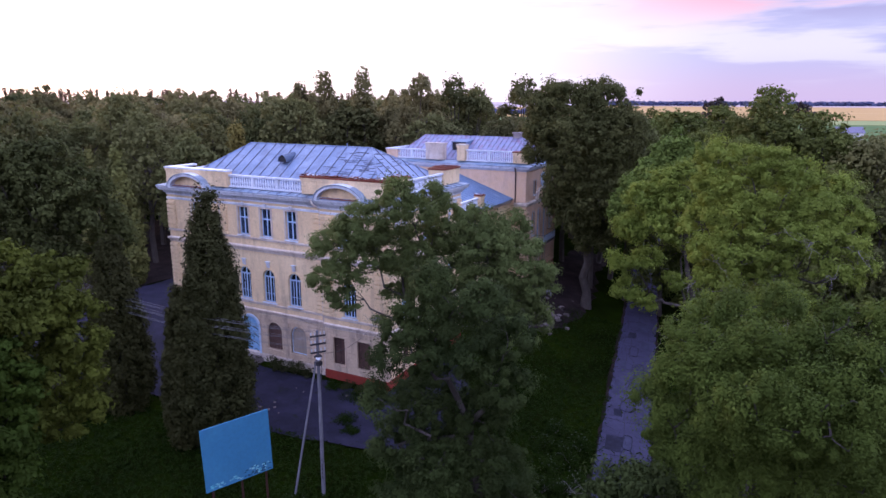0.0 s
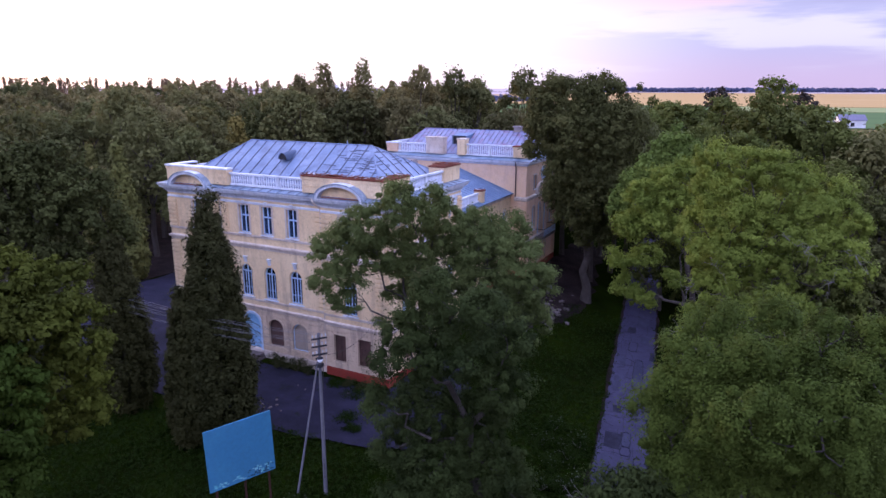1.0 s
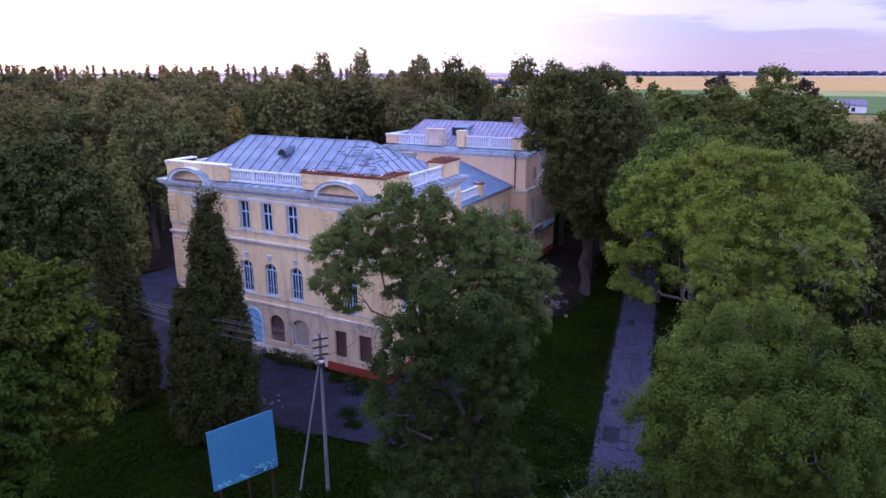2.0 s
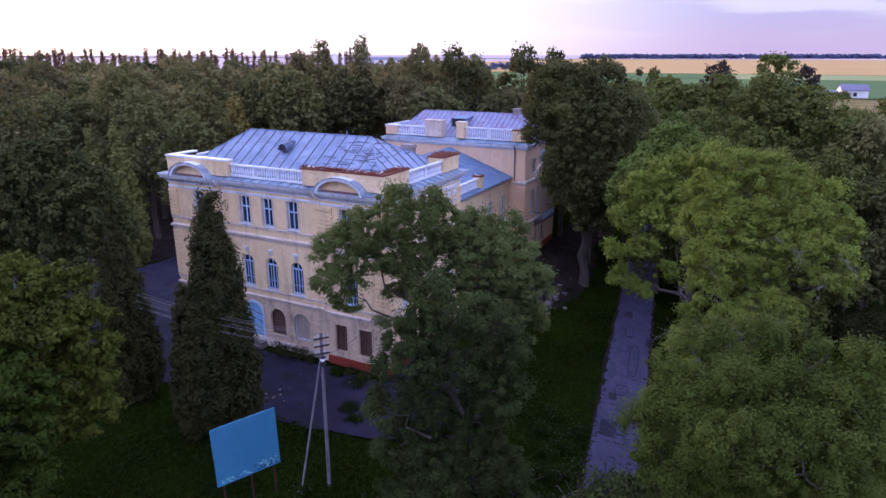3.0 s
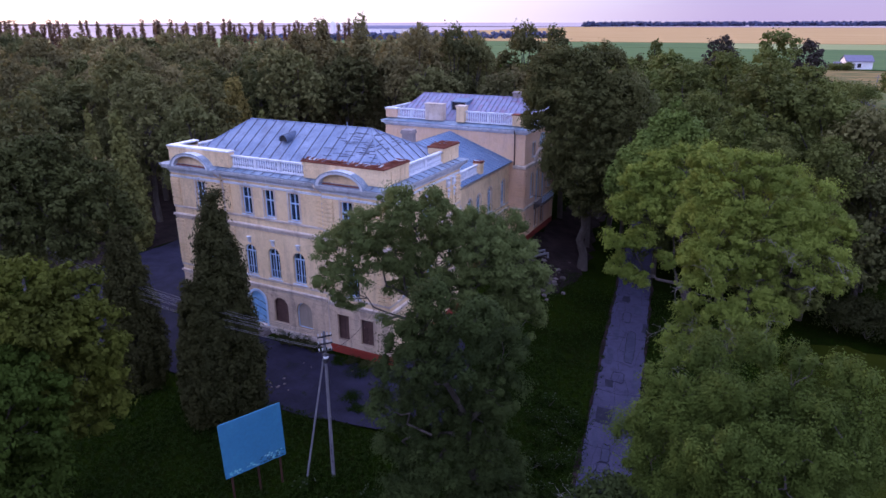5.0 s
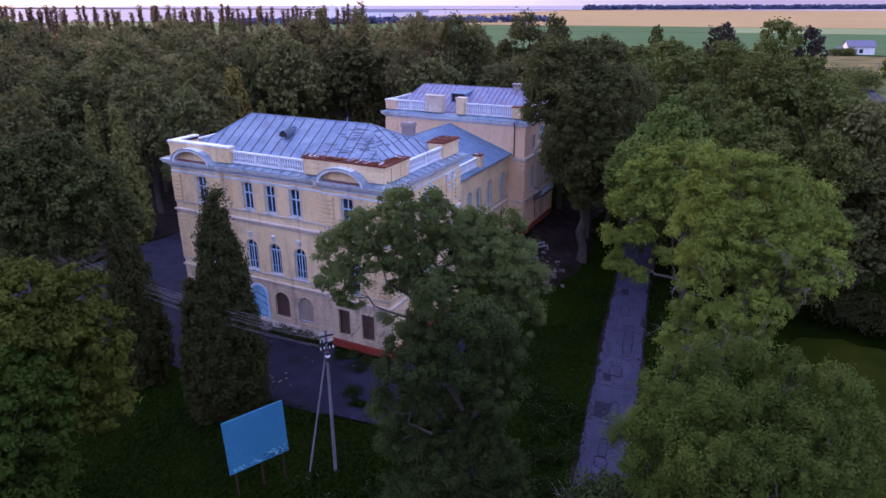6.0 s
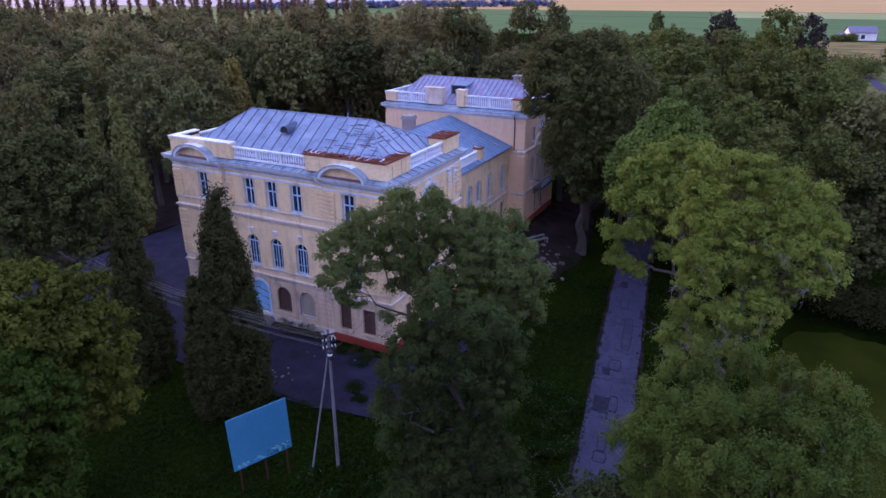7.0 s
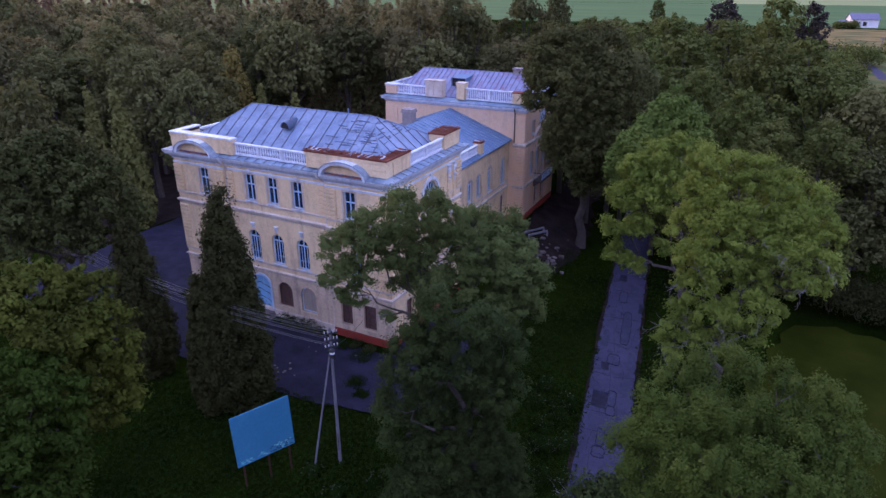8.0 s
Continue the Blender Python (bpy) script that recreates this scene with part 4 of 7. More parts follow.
# segmental hoods over the end bays
for w, c in ((front_l, CL - 0.35), (front_r, CR - 0.15)):
    bm = bmesh.new()
    a = w.arc(c, 1.95, 13.66, 18, 0.58)
    bar(w, bm, a, 0.26, -0.2, 0.62)
    hood = part("hood", bm, TRIM, mansion, "white segmental hood mould")
    bm = bmesh.new()
    bar(w, bm, w.arc(c, 2.10, 13.66, 18, 0.585), 0.05, -0.2, 0.68)
    part("flashing", bm, FLASH, hood)
    bm = bmesh.new()
    inner = w.arc(c, 1.82, 13.70, 18, 0.56)
    f = [bm.verts.new(w.p(p, z, 0.18)) for p, z in inner]
    g = [bm.verts.new(w.p(p, z, -0.1)) for p, z in inner]
    bm.faces.new(f)
    bm.faces.new(g[::-1])
    for i in range(len(f)):
        bm.faces.new((f[i], f[(i + 1) % len(f)], g[(i + 1) % len(f)], g[i]))
    part("tympanum", bm, PLASTER, hood, "ochre plaster field")
    bm = bmesh.new()
    w.box(bm, c - 1.6, c + 1.6, 13.80, 13.86, 0.0, 0.52)
    part("ledge", bm, RUST, hood, "rusty ledge sheet")

# attic
ZA, ZP = 13.96, 15.28
pl = pier(mansion, front_l, X0 + 0.1, -37.95, ZA, ZP, -0.6, -0.02, TRIM)
pr = pier(mansion, front_r, -30.6, X1 - 0.1, ZA, ZP, -0.9, -0.02, RUST)
crumpled(pr, front_r, -30.7, X1 - 0.1, -0.80, 0.1, ZP, 5)
pe = pier(mansion, side_e, YB + 0.95, 40.95, ZA, ZP - 0.002, -0.9, -0.1, RUST)
crumpled(pe, side_e, YB + 0.95, 40.9, -0.9, 0.05, ZP, 6)
pe2 = pier(mansion, side_e, 46.6, YE - 0.1, ZA, ZP - 0.002, -1.5, -0.1, RUST)
crumpled(pe2, side_e, 46.6, YE - 0.1, -1.5, 0.05, ZP, 7)
pier(mansion, side_w, -40.3, -YB - 0.72, ZA, ZP - 0.002, -0.55, -0.1, TRIM)
pier(mansion, side_w, -YE + 0.1, -46.6, ZA, ZP - 0.002, -0.9, -0.1, TRIM)
balustrade(mansion, front_m, -37.9, -30.65, ZA + 0.02, -0.1, 2, 0.98)
balustrade(mansion, side_e, 41.0, 46.55, ZA + 0.02, -0.3, 1, 0.98)
balustrade(mansion, side_w, -46.5, -40.4, ZA + 0.02, -0.3, 1, 0.98)
roof = hip_roof(mansion, X0 + 0.8, X1 - 0.8, YB + 0.9, YE - 0.6, 14.15, XC - 5.95, XC + 6.2, 42.75, 17.05, ZINC, 1.02)

# open laps and tar lines where the sheets have slipped, on the eastern end
rng = random.Random(61)
ev, fv = Vector((X1 - 0.8, YB + 0.9, 14.15)), Vector((XC + 6.2, 42.75, 17.05))
for i in range(64):
    t = rng.random() ** 0.8 * 0.86 + 0.04                       # up the slope
    if i % 3:
        room = 5.6 - 3.2 * t
        x = ev.x + (fv.x - ev.x) * t - 0.3 - rng.random() ** 1.3 * room
        q = Vector((x, ev.y + (fv.y - ev.y) * t, 14.15 + 2.9 * t))
        e, up = Vector((1, 0, 0)), Vector((0, fv.y - ev.y, 2.9)).normalized()
    else:
        y0, y1 = ev.y + (fv.y - ev.y) * t + 0.3, (YE - 0.6) + (fv.y - YE + 0.6) * t - 0.3
        if y1 - y0 < 0.8:
            continue
        q = Vector((ev.x + (fv.x - ev.x) * t, rng.uniform(y0, y1), 14.15 + 2.9 * t))
        e, up = Vector((0, 1, 0)), Vector((fv.x - ev.x, 0, 2.9)).normalized()
    n = e.cross(up)
    n = n if n.z > 0 else -n
    half, tall = rng.uniform(0.22, 0.62), rng.uniform(0.02, 0.05)
    bm = bmesh.new()
    rows = [[bm.verts.new(q + e * (half * k) + up * (tall * v + 0.03 * math.sin(3 * k + i)) + n * h) for v, h in ((-1, 0.002), (1, 0.002), (0.6, 0.022), (-0.8, 0.016))] for k in (-1, -0.3, 0.4, 1)]
    for ra, rb in zip(rows, rows[1:]):
        for k in range(4):
            bm.faces.new((ra[k], ra[(k + 1) % 4], rb[(k + 1) % 4], rb[k]))
    bm.faces.new(rows[0][::-1])
    bm.faces.new(rows[-1])
    part("open_lap", bm, LAP, roof, "dark open lap between roof sheets")

# barrel dormer
bm = bmesh.new()
dx, dy, dz = -34.75, 40.35, 15.85
arc = [(dx - 0.42 * math.cos(math.pi * i / 8), dz + 0.54 * math.sin(math.pi * i / 8)) for i in range(9)]
a = [bm.verts.new((x, dy, z)) for x, z in arc]
c = [bm.verts.new((x, dy + 1.5, z + 0.15)) for x, z in arc]
for i in range(8):
    bm.faces.new((a[i], a[i + 1], c[i + 1], c[i]))
bmesh.ops.solidify(bm, geom=bm.faces[:], thickness=0.04)
dorm = part("dormer", bm, ZINC, roof, "small barrel-roofed dormer vent")
# a near-black plate paints the darkness inside the vent
bm = bmesh.new()
f = [bm.verts.new((x, dy + 0.12, z)) for x, z in arc]
bm.faces.new(f)
f2 = [bm.verts.new((x, dy + 0.2, z)) for x, z in arc]
bm.faces.new(f2[::-1])
part("opening", bm, DARK, dorm, "near-black plate standing for the unlit vent")
bm = bmesh.new()
tube(bm, [(-30.6, 43.4, 16.9), (-30.6, 43.4, 17.3)], [0.045, 0.045], 6)
part("vent_pipe", bm, ZINC, roof)

# pilasters and cartouches on the side
for a, c in ((38.75, 40.2), (46.9, 48.4)):
    bm = bmesh.new()
    for u in (a + 0.22, c - 0.22):
        side_e.box(bm, u - 0.2, u + 0.2, 9.6, 12.55, 0, 0.10)
    part("pilaster", bm, PLASTER, mansion)
    for u in (a + 0.22, c - 0.22):
        bm = bmesh.new()
        side_e.run(bm, u - 0.24, u + 0.24, [(0, 11.9), (0.12, 11.9), (0.2, 12.2), (0.14, 12.35), (0.26, 12.6), (0, 12.6)])
        bmesh.ops.create_icosphere(bm, subdivisions=2, radius=0.17, matrix=Matrix.Translation(side_e.p(u, 11.6, 0.12)))
        bmesh.ops.create_icosphere(bm, subdivisions=2, radius=0.12, matrix=Matrix.Translation(side_e.p(u, 11.3, 0.11)))
        bmesh.ops.create_icosphere(bm, subdivisions=2, radius=0.09, matrix=Matrix.Translation(side_e.p(u, 11.08, 0.1)))
        part("cartouche", bm, TRIM, mansion, "white stucco drop ornament")

# archivolt and fan bars of the side's great window
bm = bmesh.new()
bar(side_e, bm, side_e.arc(43.9, 1.42, 10.9, 16), 0.26, 0.0, 0.12)
part("archivolt", bm, TRIM, mansion, "whitewashed arch moulding")
bm = bmesh.new()
for i in range(1, 6):
    a = math.pi * i / 6
    bar(side_e, bm, [(43.9, 10.9), (43.9 - 1.12 * math.cos(a), 10.9 + 1.12 * math.sin(a))], 0.05, -0.2, -0.14)
part("fan_light", bm, FRAME, mansion, "pale blue fan of glazing bars")

# drainpipes
for x, d in ((X0 + BAY + 0.12, 0.0), (X1 - BAY - 0.12, 0.0)):
    bm = bmesh.new()
    tube(bm, [(x - 0.5, YM - 0.5, 13.6), (x - 0.3, YM - 0.55, 13.3), (x, YM - 0.14, 12.9), (x, YM - 0.14, 9.6), (x, YM - 0.30, 9.4), (x, YM - 0.14, 9.0), (x, YM - 0.14, 0.5), (x, YM - 0.5, 0.2)], [0.07] * 8, 8)
    part("drainpipe", bm, STUCCO, mansion, "painted sheet drainpipe")

# ---- the lower wing between the blocks
MX, MXW, MY0, MY1 = -26.35, -41.4, YE, 68.8
mid_e, mid_w = Wall((MX, 0), (0, 1)), Wall((MXW, 0), (0, -1))
m_holes = [(52.5, 0.5, 5.5, 7.85, True), (55.3, 0.5, 5.5, 7.85, True), (57.95, 0.52, 5.5, 7.85, True), (60.2, 0.52, 5.5, 7.85, True), (63.1, 0.52, 5.2, 8.0, True), (66.9, 0.52, 5.1, 8.0, True), (67.0, 0.5, 1.4, 3.6, False), (63.0, 0.5, 1.4, 3.6, False), (58.0, 0.5, 1.4, 3.6, False)]
wall_part(mid_e, mansion, MY0, MY1, 0.62, 9.75, m_holes, PLASTER)
wall_part(mid_w, mansion, -MY1, -MY0, 0.62, 9.75, [], PLASTER)
bm = bmesh.new()
mid_e.run(bm, MY0, MY1, [(-0.5, -0.35), (0.08, -0.35), (0.08, 0.56), (0.0, 0.618), (-0.5, 0.618)])
part("plinth", bm, PLINTH, mansion)
bm = bmesh.new()
mid_e.run(bm, MY0, MY1, [(-0.5, -2.2), (0.11, -2.2), (0.11, -0.36), (-0.5, -0.36)])
part("footing", bm, RUBBLE, mansion)
for i, (u, half, z0, z1, arched) in enumerate(m_holes):
    bm = bmesh.new()
    surround(mid_e, bm, u, half, z0, z1, arched, 0.15, 0.05)
    part("surround", bm, STUCCO, mansion)
    window(mid_e, mansion, u, half, z0, z1, arched, "glass" if arched else "boards", seed=40 + i)
for prof in ([(0, 4.1), (0.06, 4.1), (0.06, 4.25), (0.14, 4.3), (0.14, 4.42), (0, 4.48)], [(0, 4.85), (0.07, 4.85), (0.07, 4.98), (0, 5.0)]):
    bm = bmesh.new()
    mid_e.run(bm, MY0, MY1, prof)
    part("string_course", bm, STUCCO, mansion)
bm = bmesh.new()
mid_e.run(bm, MY0, MY1, [(0, 9.3), (0.08, 9.35), (0.12, 9.5), (0.28, 9.6), (0.30, 9.72), (0, 9.72)])
part("cornice", bm, STUCCO, mansion)
courses(mid_e, PLASTER, 61.2, 62.1, 0.7, 9.2, (), 0.36, 0.05, 0.05)
balustrade(mansion, mid_e, 50.1, 60.35, 10.02, -0.35, 3, 0.95)
p = pier(mansion, mid_e, 60.4, 61.3, 9.8, 11.2, -0.75, 0.0, RUST)
crumpled(p, mid_e, 60.3, 61.3, -0.8, 0.1, 11.2, 8)
bm = bmesh.new()
ridge = -33.85
prof = [(MXW - 0.3, 9.78), (ridge, 12.65), (MX + 0.34, 9.78), (MX + 0.34, 9.70), (MXW - 0.3, 9.70)]
a = [bm.verts.new((x, MY0 + 0.01, z)) for x, z in prof]
c = [bm.verts.new((x, MY1 - 0.01, z)) for x, z in prof]
for i in range(5):
    bm.faces.new((a[i], a[(i + 1) % 5], c[(i + 1) % 5], c[i]))
bm.faces.new(a[::-1])
bm.faces.new(c)
roof_m = part("roof", bm, ZINC_BLUE, mansion, "blue-grey seamed gable roof")
for s, xe in ((1, MX + 0.34), (-1, MXW - 0.3)):
    y = MY0 + 0.5
    while y < MY1 - 0.1:
        bm = bmesh.new()
        p0, p1 = Vector((ridge, y, 12.65)), Vector((xe, y, 9.78))
        nn = Vector((s * (12.65 - 9.78), 0, abs(xe - ridge))).normalized()
        rows = [[bm.verts.new(p + Vector((0, q, 0)) + nn * h) for q, h in ((-0.02, 0), (0.02, 0), (0.02, 0.06), (-0.02, 0.06))] for p in (p0, p1)]
        for k in range(4):
            bm.faces.new((rows[0][k], rows[0][(k + 1) % 4], rows[1][(k + 1) % 4], rows[1][k]))
        part("standing_seam", bm, FLASH, roof_m)
        y += 0.74
bm = bmesh.new()
box(bm, -35.35, -34.2, 60.0, 61.0, 11.6, 13.55)
box(bm, -35.45, -34.1, 59.9, 61.1, 13.55, 13.75)
box(bm, -35.40, -34.15, 59.95, 61.05, 13.75, 13.95)
chim = part("chimney", bm, BRICKWORK, mansion, "squat grey brick chimney with a flat cap")

# ---- rear block
RX0, RX1, RY0, RY1 = -42.8, -24.5, 68.8, 79.7
rear_f, rear_e, rear_w, rear_b = Wall((0, RY0), (1, 0)), Wall((RX1, 0), (0, 1)), Wall((RX0, 0), (0, -1)), Wall((0, RY1), (-1, 0))
re_holes = [(71.4, 0.42, 5.2, 8.0, True), (73.4, 0.5, 4.2, 8.1, True), (75.6, 0.5, 4.2, 8.1, True), (77.8, 0.42, 5.2, 8.0, True), (73.4, 0.45, 1.0, 3.3, False), (75.6, 0.45, 1.0, 3.3, False), (71.6, 0.4, 10.0, 11.6, False), (77.6, 0.4, 10.0, 11.6, False)]
wall_part(rear_f, mansion, RX0, RX1, 0.62, 13.1, [], PLASTER_REAR)
wall_part(rear_e, mansion, RY0 + 0.5, RY1, 0.62, 13.1, re_holes, PLASTER_REAR)
wall_part(rear_w, mansion, -RY1, -RY0 - 0.5, 0.62, 13.1, [], PLASTER_REAR)
wall_part(rear_b, mansion, -RX1 + 0.5, -RX0 - 0.5, 0.62, 13.1, [], PLASTER_REAR)
for i, (u, half, z0, z1, arched) in enumerate(re_holes):
    bm = bmesh.new()
    surround(rear_e, bm, u, half, z0, z1, arched, 0.15, 0.06)
    part("surround", bm, STUCCO, mansion)
    window(rear_e, mansion, u, half, z0, z1, arched, "glass" if z0 > 4 else "boards", seed=70 + i)
for w, a, c, e0, e1 in ((rear_f, RX0, RX1, 1, 1), (rear_e, RY0, RY1, 1, 1), (rear_w, -RY1, -RY0, 1, 1)):
    for prof, mat, nm in (([(0, 12.85), (0.08, 12.9), (0.14, 13.05), (0.38, 13.15), (0.42, 13.4), (0, 13.4)], TRIM, "cornice"),
                          ([(-0.5, 13.404), (0.5, 13.404), (0.5, 13.45), (-0.5, 13.75)], FLASH, "flashing"),
                          ([(-0.5, -0.35), (0.08, -0.35), (0.08, 0.56), (0.0, 0.618), (-0.5, 0.618)], PLINTH, "plinth"),
                          ([(-0.5, -2.2), (0.11, -2.2), (0.11, -0.36), (-0.5, -0.36)], RUBBLE, "footing")):
        bm = bmesh.new()
        w.run(bm, a, c, prof, e0, e1)
        part(nm, bm, mat, mansion)
for w, a, c in ((rear_e, RY0, RY1), (rear_f, RX1 - 1.4, RX1)):
    for prof in ([(0, 4.0), (0.06, 4.0), (0.12, 4.15), (0.12, 4.3), (0, 4.36)], [(0, 8.9), (0.08, 8.9), (0.18, 9.1), (0.18, 9.3), (0, 9.4)]):
        bm = bmesh.new()
        w.run(bm, a, c, prof, 0, 1 if w is rear_f else 0)
        part("string_course", bm, STUCCO, mansion)
for w, a, c in ((rear_f, RX1 - 1.0, RX1), (rear_e, RY0 + 0.02, RY0 + 1.0), (rear_e, RY1 - 1.0, RY1)):
    for z0, z1 in ((0.7, 3.95), (4.45, 8.85)):
        courses(w, PLASTER_REAR, a, c, z0, z1, (), 0.34, 0.11, 0.12)
for w, a, c in ((rear_f, RX1 - 1.15, RX1 - 0.02), (rear_f, RX0 + 0.02, RX0 + 1.7)):
    bm = bmesh.new()
    w.box(bm, a, c, 9.42, 12.34, 0.0, 0.10)
    part("pilaster", bm, PLASTER_REAR, mansion)
bm = bmesh.new()
tube(bm, [(RX1 - 1.25, RY0 - 0.45, 13.3), (RX1 - 1.25, RY0 - 0.18, 12.7), (RX1 - 1.25, RY0 - 0.14, 9.4)], [0.07] * 3, 8)
part("drainpipe", bm, BOARDING, mansion, "dark sheet drainpipe")
# hood and rosette on the side
bm = bmesh.new()
bar(rear_e, bm, rear_e.arc(74.5, 2.6, 9.3, 16, 0.5), 0.3, 0.0, 0.3)
part("hood", bm, STUCCO, mansion)
bm = bmesh.new()
ros = [(74.5 + 0.75 * math.cos(2 * math.pi * i / 20), 11.55 + 0.75 * math.sin(2 * math.pi * i / 20)) for i in range(21)]
bar(rear_e, bm, ros, 0.16, 0.0, 0.1)
for i in range(6):
    a = math.pi * i / 6
    bar(rear_e, bm, [(74.5 - 0.7 * math.cos(a), 11.55 - 0.7 * math.sin(a)), (74.5 + 0.7 * math.cos(a), 11.55 + 0.7 * math.sin(a))], 0.05, 0.0, 0.06)
part("rosette", bm, FRAME, mansion, "round rosette grille")
# balcony
bm = bmesh.new()
rear_e.box(bm, 72.2, 76.8, 3.98, 4.16, 0, 1.15)
for u in (72.6, 74.5, 76.4):
    rear_e.run(bm, u - 0.1, u + 0.1, [(0, 3.3), (0.15, 3.35), (0.8, 3.85), (0.95, 3.98), (0, 3.98)])
balc = part("balcony", bm, RUBBLE, mansion, "small stone balcony with an iron rail")
bm = bmesh.new()
for u0, u1, d0, d1 in ((72.25, 76.75, 1.08, 1.12), (72.25, 72.29, 0, 1.1), (76.71, 76.75, 0, 1.1)):
    rear_e.box(bm, u0, u1, 5.06, 5.12, d0, d1)
    rear_e.box(bm, u0, u1, 4.24, 4.28, d0, d1)
part("rail", bm, IRON, balc)
bm = bmesh.new()
rear_e.box(bm, -0.025, 0.025, 0, 0.8, -0.025, 0.025)
for v in bm.verts:
    v.co -= rear_e.o
BAL_BAR = bm_mesh("rail_bar", bm, FRAME)
for i in range(17):
    ob = put("rail_bar", BAL_BAR, balc)
    ob.matrix_basis = Matrix.Translation(rear_e.p(72.4 + 4.2 * i / 16, 4.27, 1.10))

# rear attic and roof
pier(mansion, rear_f, RX0 + 0.05, -41.3, 13.75, 14.9, -0.9, -0.05, TRIM, mat=PLASTER_REAR)
pier(mansion, rear_f, -37.25, -34.95, 13.75, 15.7, -0.9, 0.0, STUCCO, mat=STUCCO)
pier(mansion, rear_f, -33.1, -32.1, 13.75, 15.65, -0.9, 0.1, STUCCO, mat=PLASTER)
pier(mansion, rear_f, -26.2, RX1 - 0.05, 13.75, 15.05, -0.9, -0.05, RUST, mat=PLASTER)
balustrade(mansion, rear_f, -41.25, -37.3, 13.76, -0.3, 1, 1.15)
balustrade(mansion, rear_f, -32.05, -26.25, 13.76, -0.3, 1, 1.3)
balustrade(mansion, rear_w, -78.0, -RY0 - 1.0, 13.76, -0.3, 2, 1.15)
balustrade(mansion, rear_e, RY0 + 1.0, 78.0, 13.76, -0.3, 2, 1.15)
roof_r = hip_roof(mansion, RX0 + 0.7, RX1 - 0.7, RY0 + 0.7, RY1 - 0.6, 13.8, RX0 + 2.6, RX1 - 2.6, 74.2, 16.3, ZINC_REAR, 0.62)
bm = bmesh.new()
v = [bm.verts.new(p) for p in ((-34.95, 71.3, 14.6), (-33.1, 71.3, 14.6), (-33.1, 71.3, 15.72), (-34.95, 71.3, 15.72), (-34.95, 73.5, 15.95), (-33.1, 73.5, 15.95))]
bm.faces.new((v[3], v[2], v[5], v[4]))
bm.faces.new((v[0], v[3], v[4]))
bm.faces.new((v[1], v[5], v[2]))
dorm = part("dormer", bm, ZINC_BLUE, roof_r, "shed dormer with an open dark hatch")
# near-black plate: the hatch's unlit inside, painted
bm = bmesh.new()
box(bm, -34.92, -33.13, 71.32, 71.4, 14.6, 15.70)
part("opening", bm, DARK, dorm)
bm = bmesh.new()
for a in ((-35.0, -34.88), (-33.17, -33.05)):
    box(bm, a[0], a[1], 71.2, 71.3, 14.5, 15.74)
box(bm, -35.05, -33.0, 71.1, 71.3, 15.70, 15.80)
part("frame", bm, ZINC, dorm)
bm = bmesh.new()
box(bm, -28.2, -27.4, 74.0, 74.8, 15.6, 16.75)
box(bm, -28.3, -27.3, 73.9, 74.9, 16.75, 16.9)
part("chimney", bm, BRICKWORK, mansion)
# added floors and inner walls, painted near-black so that the rooms look unlit
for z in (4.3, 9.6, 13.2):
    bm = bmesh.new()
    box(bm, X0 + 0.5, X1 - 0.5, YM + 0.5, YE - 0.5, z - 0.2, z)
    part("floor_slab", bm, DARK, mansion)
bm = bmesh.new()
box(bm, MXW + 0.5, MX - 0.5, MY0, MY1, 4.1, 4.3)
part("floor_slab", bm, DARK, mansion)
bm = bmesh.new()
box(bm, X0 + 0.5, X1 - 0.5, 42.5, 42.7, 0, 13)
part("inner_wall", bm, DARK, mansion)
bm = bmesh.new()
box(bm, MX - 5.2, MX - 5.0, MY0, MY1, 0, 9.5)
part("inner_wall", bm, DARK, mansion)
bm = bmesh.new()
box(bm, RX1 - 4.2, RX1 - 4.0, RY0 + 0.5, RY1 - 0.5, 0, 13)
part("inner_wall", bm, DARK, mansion)

